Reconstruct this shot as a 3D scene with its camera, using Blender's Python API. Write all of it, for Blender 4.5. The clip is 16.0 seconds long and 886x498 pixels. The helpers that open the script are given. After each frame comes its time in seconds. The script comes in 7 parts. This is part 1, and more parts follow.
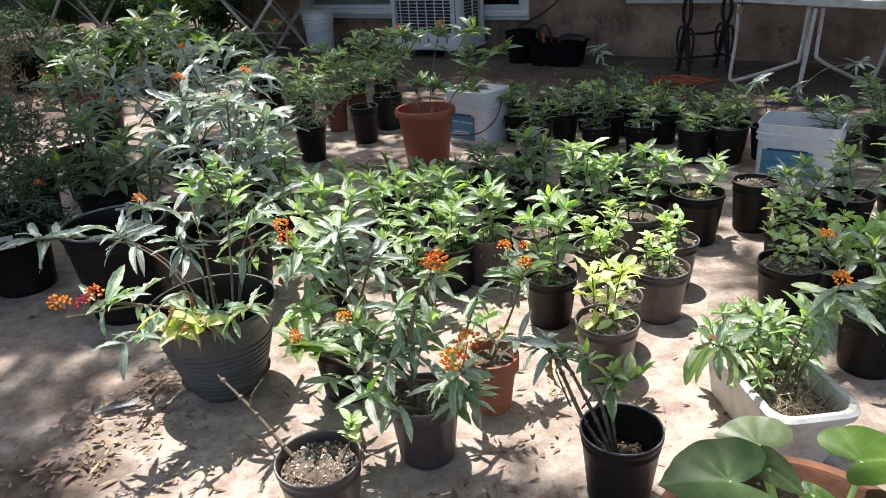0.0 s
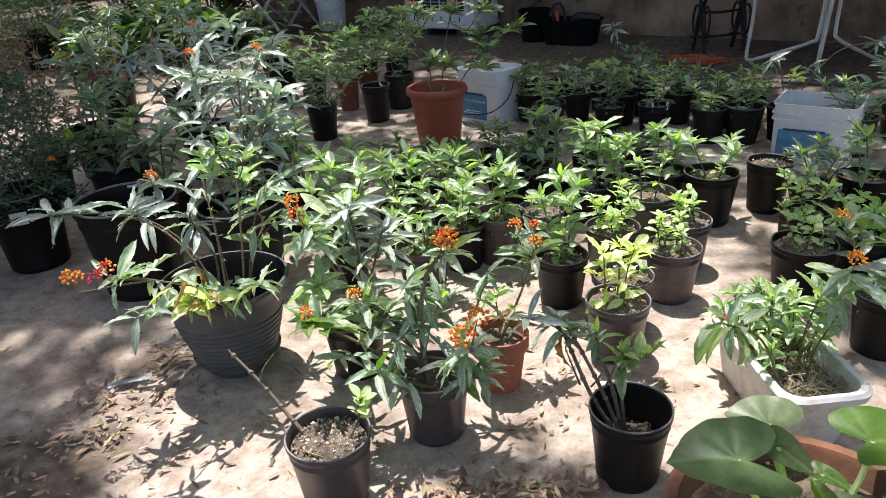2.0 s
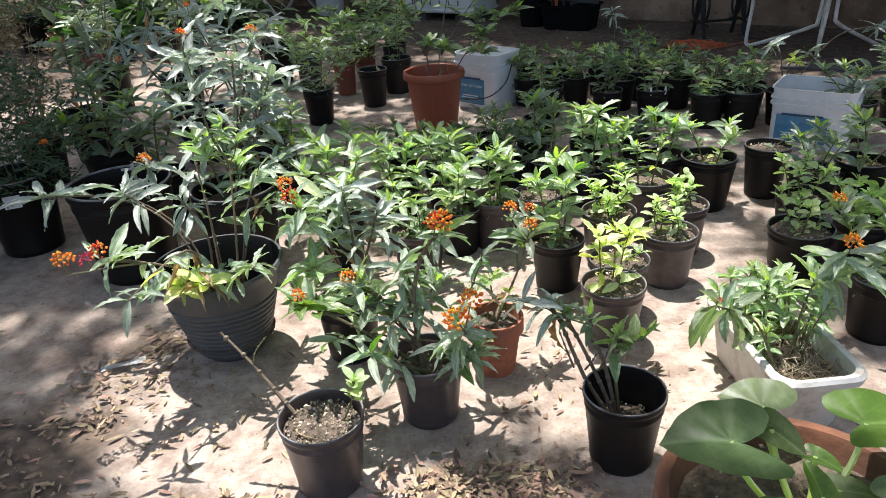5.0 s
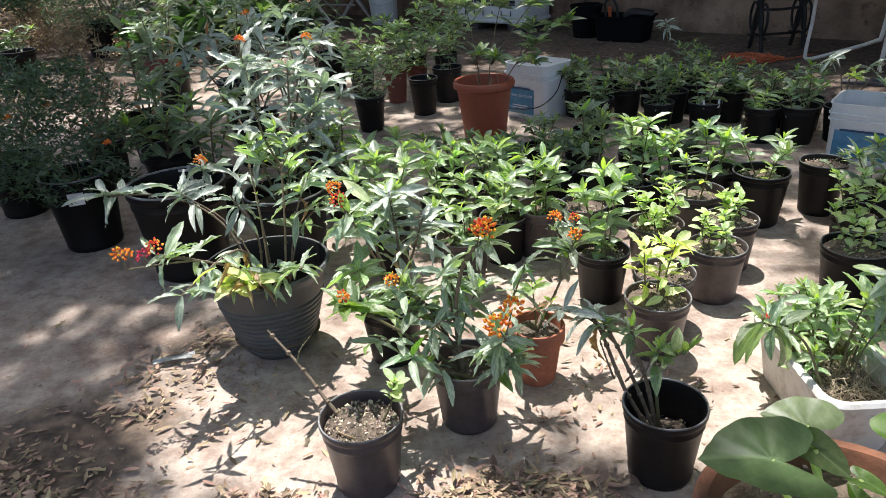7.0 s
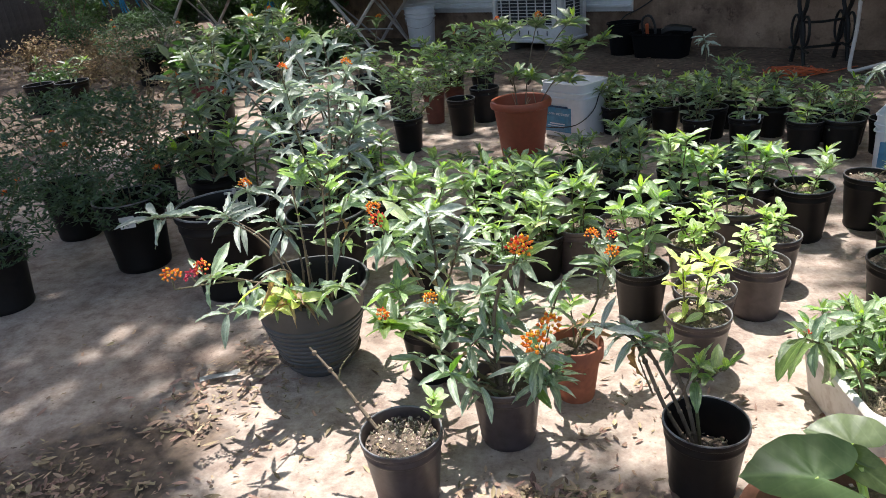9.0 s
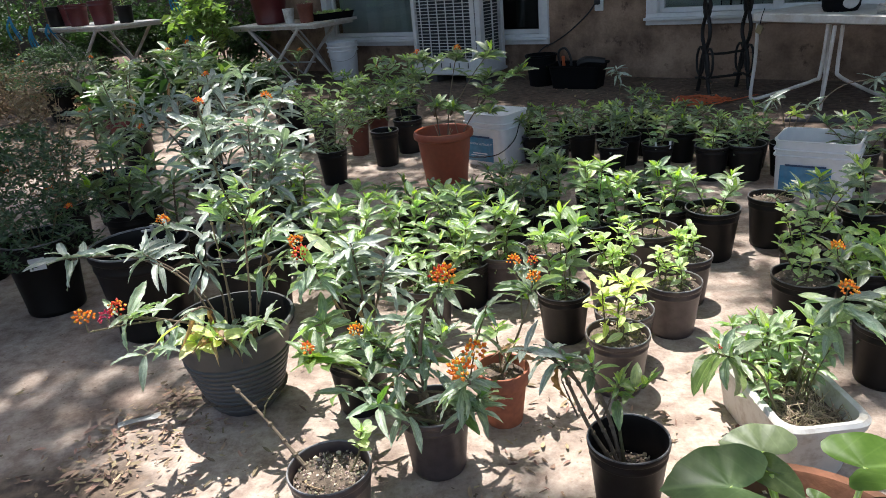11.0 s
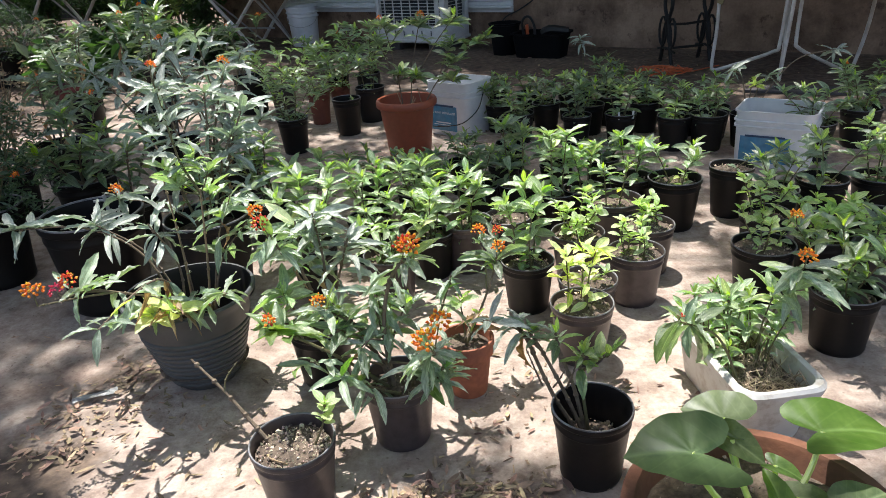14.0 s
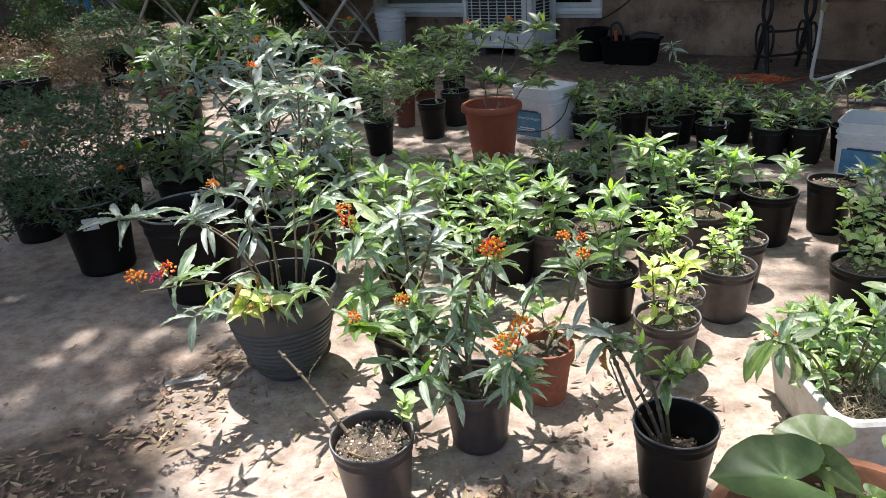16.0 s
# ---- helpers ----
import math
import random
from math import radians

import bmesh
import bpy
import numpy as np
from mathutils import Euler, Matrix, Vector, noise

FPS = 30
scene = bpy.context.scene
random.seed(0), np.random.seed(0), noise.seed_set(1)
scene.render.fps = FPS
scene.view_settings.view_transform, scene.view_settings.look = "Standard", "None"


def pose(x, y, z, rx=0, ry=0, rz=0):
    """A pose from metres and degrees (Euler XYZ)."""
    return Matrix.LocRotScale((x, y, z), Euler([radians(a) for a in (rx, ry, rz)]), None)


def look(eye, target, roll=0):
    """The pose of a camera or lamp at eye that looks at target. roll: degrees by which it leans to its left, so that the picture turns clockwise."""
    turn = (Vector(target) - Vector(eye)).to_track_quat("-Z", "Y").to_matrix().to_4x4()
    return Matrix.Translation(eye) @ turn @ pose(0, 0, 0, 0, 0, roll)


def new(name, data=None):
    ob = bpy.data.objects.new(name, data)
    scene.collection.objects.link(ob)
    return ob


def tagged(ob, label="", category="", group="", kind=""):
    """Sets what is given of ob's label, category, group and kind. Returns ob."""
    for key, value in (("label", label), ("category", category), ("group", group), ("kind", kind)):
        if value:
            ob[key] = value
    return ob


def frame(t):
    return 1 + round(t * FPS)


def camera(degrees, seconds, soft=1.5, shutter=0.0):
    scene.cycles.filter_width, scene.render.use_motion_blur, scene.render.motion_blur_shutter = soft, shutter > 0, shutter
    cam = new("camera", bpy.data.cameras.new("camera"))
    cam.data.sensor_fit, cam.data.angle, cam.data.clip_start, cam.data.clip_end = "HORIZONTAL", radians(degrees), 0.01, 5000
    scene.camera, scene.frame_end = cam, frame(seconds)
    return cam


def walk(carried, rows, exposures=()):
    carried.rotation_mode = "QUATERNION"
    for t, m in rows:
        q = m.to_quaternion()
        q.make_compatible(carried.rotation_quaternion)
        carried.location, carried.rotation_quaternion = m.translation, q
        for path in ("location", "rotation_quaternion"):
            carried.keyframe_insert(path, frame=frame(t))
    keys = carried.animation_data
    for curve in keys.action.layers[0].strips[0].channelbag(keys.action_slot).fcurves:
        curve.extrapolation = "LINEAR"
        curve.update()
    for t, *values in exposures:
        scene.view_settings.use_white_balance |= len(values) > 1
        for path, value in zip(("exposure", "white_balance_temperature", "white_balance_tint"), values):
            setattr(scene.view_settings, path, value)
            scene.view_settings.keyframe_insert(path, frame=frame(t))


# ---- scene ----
cam = camera(64.2, 16.0, soft=0.4)
PATH = [
    (0, (0.017, -0.023, 1.135), (-0.022, 1.803, 0.321), -3.8),
    (0.5, (0.016, -0.023, 1.132), (-0.035, 1.794, 0.297), -3.8),
    (1, (0.021, -0.021, 1.128), (-0.043, 1.79, 0.282), -3.9),
    (1.5, (0.018, -0.023, 1.127), (-0.048, 1.784, 0.272), -3.8),
    (2, (0.019, -0.022, 1.125), (-0.055, 1.782, 0.265), -3.9),
    (2.5, (0.023, -0.015, 1.12), (-0.052, 1.783, 0.248), -4.1),
    (3, (0.023, -0.016, 1.117), (-0.054, 1.781, 0.241), -4.3),
    (5.5, (0.03, -0.018, 1.11), (-0.047, 1.769, 0.216), -3.6),
    (6, (0.025, -0.023, 1.117), (-0.118, 1.77, 0.244), -3.8),
    (6.5, (0.031, -0.032, 1.113), (-0.153, 1.764, 0.254), -4.1),
    (7, (0.035, -0.036, 1.113), (-0.166, 1.757, 0.251), -3.8),
    (7.5, (0.032, -0.034, 1.117), (-0.211, 1.754, 0.254), -4.7),
    (8, (0.034, -0.04, 1.116), (-0.258, 1.755, 0.283), -5.2),
    (10.3, (0.053, -0.074, 1.13), (-0.261, 1.741, 0.349), -5.8),
    (10.5, (0.054, -0.067, 1.124), (-0.174, 1.766, 0.357), -5.4),
    (11, (0.061, -0.069, 1.124), (-0.052, 1.785, 0.38), -5.2),
    (11.5, (0.063, -0.064, 1.121), (0.007, 1.783, 0.358), -4.9),
    (12, (0.061, -0.056, 1.118), (0.029, 1.781, 0.327), -4.4),
    (12.5, (0.064, -0.049, 1.111), (0.051, 1.778, 0.297), -4.3),
    (13, (0.068, -0.044, 1.107), (0.08, 1.773, 0.27), -4.3),
    (13.5, (0.06, -0.046, 1.112), (0.075, 1.77, 0.276), -4.1),
    (14, (0.058, -0.047, 1.112), (0.043, 1.774, 0.285), -4.2),
    (14.5, (0.044, -0.047, 1.115), (-0.056, 1.779, 0.305), -4.1),
    (15, (0.045, -0.046, 1.113), (-0.096, 1.78, 0.309), -4.4),
    (15.5, (0.04, -0.049, 1.115), (-0.132, 1.776, 0.314), -4.4),
    (16, (0.037, -0.053, 1.113), (-0.189, 1.766, 0.313), -4.5),
]
walk(cam, [(t, look(eye, target, roll)) for t, eye, target, roll in PATH])

# ---------- light ----------
SUN_DIR = Vector((-0.10, 0.33, 1.0)).normalized()
world = bpy.data.worlds.new("sky")
scene.world = world
world.use_nodes = True
wn = world.node_tree.nodes
sky = wn.new("ShaderNodeTexSky")
sky.sky_type = "NISHITA"
sky.sun_disc = False
sky.air_density = 0.95
sky.dust_density = 4.0
sky.ozone_density = 0.2
sky.sun_elevation = math.asin(SUN_DIR.z)
sky.sun_rotation = math.atan2(SUN_DIR.x, SUN_DIR.y)
world.node_tree.links.new(sky.outputs[0], wn["Background"].inputs[0])
wn["Background"].inputs[1].default_value = 0.15
sun = new("sun", bpy.data.lights.new("sun", "SUN"))
sun.data.energy = 5.0
sun.data.angle = radians(0.55)
sun.data.color = (1.0, 0.97, 0.935)
sun.matrix_world = look(SUN_DIR * 20, (0, 0, 0))
scene.view_settings.exposure = 0.70


# ---------- materials ----------
def material(name, color, rough=0.6, var=0.25, scale=8.0, bump=0.2, bump_scale=60.0, metal=0.0, spec=0.5,
             second=None, per_object=0.0, translucent=None, per_island=False, detail=6.0):
    """A surface with coarse stains, fine grain and relief; second: the colour of the stains."""
    m = bpy.data.materials.new(name)
    m.use_nodes = True
    nt = m.node_tree
    n, l = nt.nodes, nt.links
    b = n["Principled BSDF"]
    co = n.new("ShaderNodeTexCoord")
    big = n.new("ShaderNodeTexNoise")
    big.inputs["Scale"].default_value = scale
    big.inputs["Detail"].default_value = detail
    big.inputs["Roughness"].default_value = 0.62
    l.new(co.outputs["Object"], big.inputs["Vector"])
    fine = n.new("ShaderNodeTexNoise")
    fine.inputs["Scale"].default_value = bump_scale
    fine.inputs["Detail"].default_value = 4.0
    l.new(co.outputs["Object"], fine.inputs["Vector"])
    ramp = n.new("ShaderNodeValToRGB")
    ramp.color_ramp.elements[0].position = 0.36
    ramp.color_ramp.elements[1].position = 0.66
    c2 = second or tuple(c * (1 - var) for c in color)
    ramp.color_ramp.elements[0].color = (*c2, 1)
    ramp.color_ramp.elements[1].color = (*color, 1)
    l.new(big.outputs["Fac"], ramp.inputs["Fac"])
    mix = n.new("ShaderNodeMixRGB")
    mix.blend_type = "MULTIPLY"
    mix.inputs[0].default_value = min(1.0, var * 1.2)
    l.new(ramp.outputs["Color"], mix.inputs[1])
    l.new(fine.outputs["Fac"], mix.inputs[2])
    gain = n.new("ShaderNodeHueSaturation")
    gain.inputs["Value"].default_value = 1.0 + min(1.0, var * 1.2) * 0.5
    l.new(mix.outputs[0], gain.inputs["Color"])
    out = gain.outputs["Color"]
    if per_object:
        src = n.new("ShaderNodeNewGeometry") if per_island else n.new("ShaderNodeObjectInfo")
        rnd = src.outputs["Random Per Island"] if per_island else src.outputs["Random"]
        mr = n.new("ShaderNodeMapRange")
        mr.inputs["To Min"].default_value = 1 - per_object
        mr.inputs["To Max"].default_value = 1 + per_object
        l.new(rnd, mr.inputs["Value"])
        hs = n.new("ShaderNodeHueSaturation")
        l.new(mr.outputs[0], hs.inputs["Value"])
        mh = n.new("ShaderNodeMapRange")
        mh.inputs["To Min"].default_value = 0.5 - per_object * 0.06
        mh.inputs["To Max"].default_value = 0.5 + per_object * 0.06
        wn2 = n.new("ShaderNodeTexWhiteNoise")
        wn2.noise_dimensions = "1D"
        l.new(rnd, wn2.inputs["W"])
        l.new(wn2.outputs["Value"], mh.inputs["Value"])
        l.new(mh.outputs[0], hs.inputs["Hue"])
        l.new(out, hs.inputs["Color"])
        out = hs.outputs["Color"]
    l.new(out, b.inputs["Base Color"])
    b.inputs["Metallic"].default_value = metal
    b.inputs["Specular IOR Level"].default_value = spec
    rr = n.new("ShaderNodeMapRange")
    rr.inputs["To Min"].default_value = max(0.05, rough - 0.12)
    rr.inputs["To Max"].default_value = min(1.0, rough + 0.12)
    l.new(big.outputs["Fac"], rr.inputs["Value"])
    l.new(rr.outputs[0], b.inputs["Roughness"])
    if bump:
        bp = n.new("ShaderNodeBump")
        bp.inputs["Strength"].default_value = bump
        bp.inputs["Distance"].default_value = 0.004
        l.new(fine.outputs["Fac"], bp.inputs["Height"])
        l.new(bp.outputs[0], b.inputs["Normal"])
    if translucent:
        tr = n.new("ShaderNodeBsdfTranslucent")
        tint = n.new("ShaderNodeMixRGB")
        tint.blend_type = "MULTIPLY"
        tint.inputs[0].default_value = 1.0
        tint.inputs[2].default_value = (*translucent, 1)
        l.new(out, tint.inputs[1])
        l.new(tint.outputs[0], tr.inputs["Color"])
        add = n.new("ShaderNodeAddShader")
        l.new(b.outputs[0], add.inputs[0])
        l.new(tr.outputs[0], add.inputs[1])
        l.new(add.outputs[0], n["Material Output"].inputs["Surface"])
    return m


def ground_material():
    """Pale worn concrete with grit and stains, going over to brown soil and litter towards the garden."""
    m = material("concrete_ground", (0.55, 0.455, 0.385), 0.85, 0.3, 2.3, 0.8, 90, second=(0.41, 0.333, 0.275), detail=12)
    n, l = m.node_tree.nodes, m.node_tree.links
    b = n["Principled BSDF"]
    paint = b.inputs["Base Color"].links[0].from_socket
    co = n.new("ShaderNodeTexCoord")
    sep = n.new("ShaderNodeSeparateXYZ")
    l.new(co.outputs["Object"], sep.inputs[0])
    no = n.new("ShaderNodeTexNoise")
    no.inputs["Scale"].default_value = 1.3
    no.inputs["Detail"].default_value = 8
    l.new(co.outputs["Object"], no.inputs["Vector"])
    # soil where -0.9x + 0.35y + noise is large
    a = n.new("ShaderNodeMath"); a.operation = "MULTIPLY_ADD"
    a.inputs[1].default_value = -0.9; a.inputs[2].default_value = -4.6
    l.new(sep.outputs["X"], a.inputs[0])
    c = n.new("ShaderNodeMath"); c.operation = "MULTIPLY_ADD"
    c.inputs[1].default_value = 0.38
    l.new(sep.outputs["Y"], c.inputs[0]); l.new(a.outputs[0], c.inputs[2])
    d = n.new("ShaderNodeMath"); d.operation = "MULTIPLY_ADD"
    d.inputs[1].default_value = 1.6
    l.new(no.outputs["Fac"], d.inputs[0]); l.new(c.outputs[0], d.inputs[2])
    r = n.new("ShaderNodeMapRange")
    r.inputs["From Min"].default_value = 0.3; r.inputs["From Max"].default_value = 0.9
    l.new(d.outputs[0], r.inputs["Value"])
    soil = n.new("ShaderNodeTexNoise")
    soil.inputs["Scale"].default_value = 22; soil.inputs["Detail"].default_value = 10
    l.new(co.outputs["Object"], soil.inputs["Vector"])
    sr = n.new("ShaderNodeValToRGB")
    sr.color_ramp.elements[0].color = (0.05, 0.036, 0.027, 1)
    sr.color_ramp.elements[1].color = (0.21, 0.145, 0.10, 1)
    sr.color_ramp.elements[0].position = 0.35; sr.color_ramp.elements[1].position = 0.68
    l.new(soil.outputs["Fac"], sr.inputs["Fac"])
    w1 = n.new("ShaderNodeMath"); w1.operation = "MULTIPLY_ADD"
    w1.inputs[1].default_value = 0.568; w1.inputs[2].default_value = -6.443
    l.new(sep.outputs["X"], w1.inputs[0])
    w2 = n.new("ShaderNodeMath"); w2.operation = "MULTIPLY_ADD"
    w2.inputs[1].default_value = 0.823
    l.new(sep.outputs["Y"], w2.inputs[0]); l.new(w1.outputs[0], w2.inputs[2])
    w3 = n.new("ShaderNodeMath"); w3.operation = "MULTIPLY_ADD"
    w3.inputs[1].default_value = 1.5
    l.new(no.outputs["Fac"], w3.inputs[0]); l.new(w2.outputs[0], w3.inputs[2])
    wr = n.new("ShaderNodeMapRange")
    wr.inputs["From Min"].default_value = -1.9; wr.inputs["From Max"].default_value = -1.0
    wr.inputs["To Max"].default_value = 0.9
    l.new(w3.outputs[0], wr.inputs["Value"])
    wm = n.new("ShaderNodeMath"); wm.operation = "MAXIMUM"
    l.new(r.outputs[0], wm.inputs[0]); l.new(wr.outputs[0], wm.inputs[1])
    mx = n.new("ShaderNodeMixRGB")
    l.new(wm.outputs[0], mx.inputs[0]); l.new(paint, mx.inputs[1]); l.new(sr.outputs["Color"], mx.inputs[2])
    # dark pits and specks
    vo = n.new("ShaderNodeTexVoronoi")
    vo.inputs["Scale"].default_value = 38
    l.new(co.outputs["Object"], vo.inputs["Vector"])
    vr = n.new("ShaderNodeValToRGB")
    vr.color_ramp.elements[0].color = (0.45, 0.38, 0.33, 1); vr.color_ramp.elements[0].position = 0.05
    vr.color_ramp.elements[1].color = (1, 1, 1, 1); vr.color_ramp.elements[1].position = 0.16
    l.new(vo.outputs["Distance"], vr.inputs["Fac"])
    ml = n.new("ShaderNodeMixRGB"); ml.blend_type = "MULTIPLY"; ml.inputs[0].default_value = 0.7
    l.new(mx.outputs[0], ml.inputs[1]); l.new(vr.outputs["Color"], ml.inputs[2])
    mo = n.new("ShaderNodeTexNoise")
    mo.inputs["Scale"].default_value = 17; mo.inputs["Detail"].default_value = 12; mo.inputs["Roughness"].default_value = 0.7
    l.new(co.outputs["Object"], mo.inputs["Vector"])
    mrr = n.new("ShaderNodeValToRGB")
    mrr.color_ramp.elements[0].color = (0.62, 0.56, 0.54, 1); mrr.color_ramp.elements[0].position = 0.38
    mrr.color_ramp.elements[1].color = (1, 1, 1, 1); mrr.color_ramp.elements[1].position = 0.58
    l.new(mo.outputs["Fac"], mrr.inputs["Fac"])
    m2 = n.new("ShaderNodeMixRGB"); m2.blend_type = "MULTIPLY"; m2.inputs[0].default_value = 1.0
    l.new(ml.outputs[0], m2.inputs[1]); l.new(mrr.outputs["Color"], m2.inputs[2])
    st = n.new("ShaderNodeTexNoise")
    st.inputs["Scale"].default_value = 3.4; st.inputs["Detail"].default_value = 5
    l.new(co.outputs["Object"], st.inputs["Vector"])
    sr2 = n.new("ShaderNodeValToRGB")
    sr2.color_ramp.elements[0].color = (0.55, 0.47, 0.44, 1); sr2.color_ramp.elements[0].position = 0.32
    sr2.color_ramp.elements[1].color = (1, 1, 1, 1); sr2.color_ramp.elements[1].position = 0.5
    l.new(st.outputs["Fac"], sr2.inputs["Fac"])
    m3 = n.new("ShaderNodeMixRGB"); m3.blend_type = "MULTIPLY"; m3.inputs[0].default_value = 0.85
    l.new(m2.outputs[0], m3.inputs[1]); l.new(sr2.outputs["Color"], m3.inputs[2])
    last = m3.outputs[0]
    # damp soil trodden into the concrete
    wander = n.new("ShaderNodeTexNoise")
    wander.inputs["Scale"].default_value = 7; wander.inputs["Detail"].default_value = 8
    l.new(co.outputs["Object"], wander.inputs["Vector"])
    for cx, cy, rx, ry, most in ((-1.06, 1.25, 0.34, 0.20, 0.9), (-1.22, 1.06, 0.5, 0.16, 0.85), (-0.88, 1.67, 0.15, 0.10, 0.6), (-0.90, 1.46, 0.14, 0.08, 0.5)):
        mp = n.new("ShaderNodeMapping"); mp.vector_type = "TEXTURE"
        mp.inputs["Location"].default_value = (cx, cy, 0); mp.inputs["Scale"].default_value = (rx, ry, 1)
        l.new(co.outputs["Object"], mp.inputs["Vector"])
        gr = n.new("ShaderNodeTexGradient"); gr.gradient_type = "SPHERICAL"
        l.new(mp.outputs[0], gr.inputs["Vector"])
        ad = n.new("ShaderNodeMath"); ad.operation = "MULTIPLY_ADD"; ad.inputs[1].default_value = 1.1
        l.new(wander.outputs["Fac"], ad.inputs[0]); l.new(gr.outputs["Fac"], ad.inputs[2])
        mr = n.new("ShaderNodeMapRange")
        mr.inputs["From Min"].default_value = 0.62; mr.inputs["From Max"].default_value = 0.92; mr.inputs["To Max"].default_value = most
        l.new(ad.outputs[0], mr.inputs["Value"])
        inside = n.new("ShaderNodeMath"); inside.operation = "MULTIPLY"; inside.use_clamp = True
        sc = n.new("ShaderNodeMath"); sc.operation = "MULTIPLY"; sc.inputs[1].default_value = 6.0; sc.use_clamp = True
        l.new(gr.outputs["Fac"], sc.inputs[0])
        l.new(mr.outputs[0], inside.inputs[0]); l.new(sc.outputs[0], inside.inputs[1])
        mm = n.new("ShaderNodeMixRGB")
        l.new(inside.outputs[0], mm.inputs[0]); l.new(last, mm.inputs[1]); l.new(sr.outputs["Color"], mm.inputs[2])
        last = mm.outputs[0]
    l.new(last, b.inputs["Base Color"])
    return m


M_GROUND = ground_material()
M_BLACK = material("black_nursery_plastic", (0.010, 0.0095, 0.0095), 0.42, 0.35, 9, 0.15, 40, spec=0.22, per_object=0.4, second=(0.013, 0.011, 0.010))
M_GREY = material("weathered_grey_plastic", (0.044, 0.034, 0.034), 0.36, 0.3, 7, 0.15, 40, spec=0.5, per_object=0.3, second=(0.068, 0.054, 0.051))
M_SLATE = material("slate_ribbed_plastic", (0.085, 0.09, 0.092), 0.5, 0.3, 7, 0.15, 40)
# pale grey rim tops: dust plus the sunlit highlight put into the colour
M_RIM = material("dusty_rim_with_highlight", (0.27, 0.27, 0.28), 0.42, 0.4, 20, 0.2, 60, second=(0.07, 0.065, 0.065))
M_TERRA = material("terracotta_plastic", (0.42, 0.10, 0.047), 0.55, 0.3, 6, 0.2, 50, per_object=0.12, second=(0.35, 0.10, 0.05))
M_CLAY = material("fired_clay", (0.42, 0.145, 0.075), 0.85, 0.35, 9, 0.4, 70, second=(0.28, 0.10, 0.06))
M_RUST = material("rust_red_plastic", (0.20, 0.055, 0.03), 0.55, 0.3, 6, 0.2, 50, second=(0.14, 0.04, 0.025))
# darker copy of the clay: shade over the bowl put into its colour
M_SHADECLAY = material("shade_darkened_clay", (0.23, 0.095, 0.055), 0.9, 0.4, 7, 0.4, 70, second=(0.12, 0.055, 0.035))
M_MAROON = material("maroon_plastic", (0.12, 0.018, 0.022), 0.4, 0.25, 5, 0.1, 40)
M_WHITE = material("aged_white_plastic", (0.66, 0.65, 0.62), 0.5, 0.12, 5, 0.1, 40, second=(0.62, 0.60, 0.56))
M_BUCKET = material("milky_bucket_plastic", (0.76, 0.77, 0.78), 0.4, 0.12, 4, 0.05, 40, second=(0.66, 0.67, 0.68))
M_LABEL = material("blue_printed_label", (0.05, 0.24, 0.42), 0.45, 0.5, 16, 0.05, 40, second=(0.12, 0.27, 0.40))
M_LABELINK = material("pale_label_ink", (0.75, 0.8, 0.85), 0.5, 0.1)
M_LABELDARK = material("dark_label_ink", (0.03, 0.06, 0.13), 0.5, 0.1)
M_METALWHITE = material("chipped_white_enamel", (0.72, 0.71, 0.68), 0.45, 0.2, 12, 0.1, 60, second=(0.55, 0.50, 0.44))
M_GREYENAMEL = material("dusty_grey_enamel", (0.46, 0.45, 0.43), 0.5, 0.2, 12, 0.1, 60)
M_IRON = material("black_cast_iron", (0.02, 0.019, 0.018), 0.55, 0.3, 14, 0.4, 60, metal=0.3)
M_STUCCO = material("brown_stucco", (0.41, 0.28, 0.195), 0.9, 0.3, 2.2, 0.8, 55, second=(0.19, 0.12, 0.08), detail=10)
def add_scuffs(m, scale, lo, hi, tint, amount):
    """Dark irregular scuffs and stains over a material's paint."""
    n, l = m.node_tree.nodes, m.node_tree.links
    b = n["Principled BSDF"]
    paint = b.inputs["Base Color"].links[0].from_socket
    co = n.new("ShaderNodeTexCoord")
    no = n.new("ShaderNodeTexNoise")
    no.inputs["Scale"].default_value = scale
    no.inputs["Detail"].default_value = 9
    no.inputs["Roughness"].default_value = 0.68
    l.new(co.outputs["Object"], no.inputs["Vector"])
    r = n.new("ShaderNodeValToRGB")
    r.color_ramp.elements[0].color, r.color_ramp.elements[0].position = (*tint, 1), lo
    r.color_ramp.elements[1].color, r.color_ramp.elements[1].position = (1, 1, 1, 1), hi
    l.new(no.outputs["Fac"], r.inputs["Fac"])
    mx = n.new("ShaderNodeMixRGB")
    mx.blend_type = "MULTIPLY"
    mx.inputs[0].default_value = amount
    l.new(paint, mx.inputs[1])
    l.new(r.outputs["Color"], mx.inputs[2])
    l.new(mx.outputs[0], b.inputs["Base Color"])


add_scuffs(M_STUCCO, 1.1, 0.40, 0.55, (0.55, 0.52, 0.5), 0.8)
add_scuffs(M_STUCCO, 5.0, 0.36, 0.43, (0.3, 0.27, 0.26), 0.8)
add_scuffs(M_STUCCO, 14.0, 0.30, 0.36, (0.25, 0.22, 0.2), 0.8)
add_scuffs(M_WHITE, 16.0, 0.36, 0.5, (0.55, 0.47, 0.38), 0.7)
add_scuffs(M_GREY, 20.0, 0.36, 0.52, (0.6, 0.55, 0.5), 0.6)
M_FRAME = material("white_window_vinyl", (0.72, 0.73, 0.73), 0.45, 0.15, 4, 0.05, 40)
M_SLAT = material("blind_fabric", (0.40, 0.46, 0.44), 0.7, 0.15, 3, 0.1, 60)
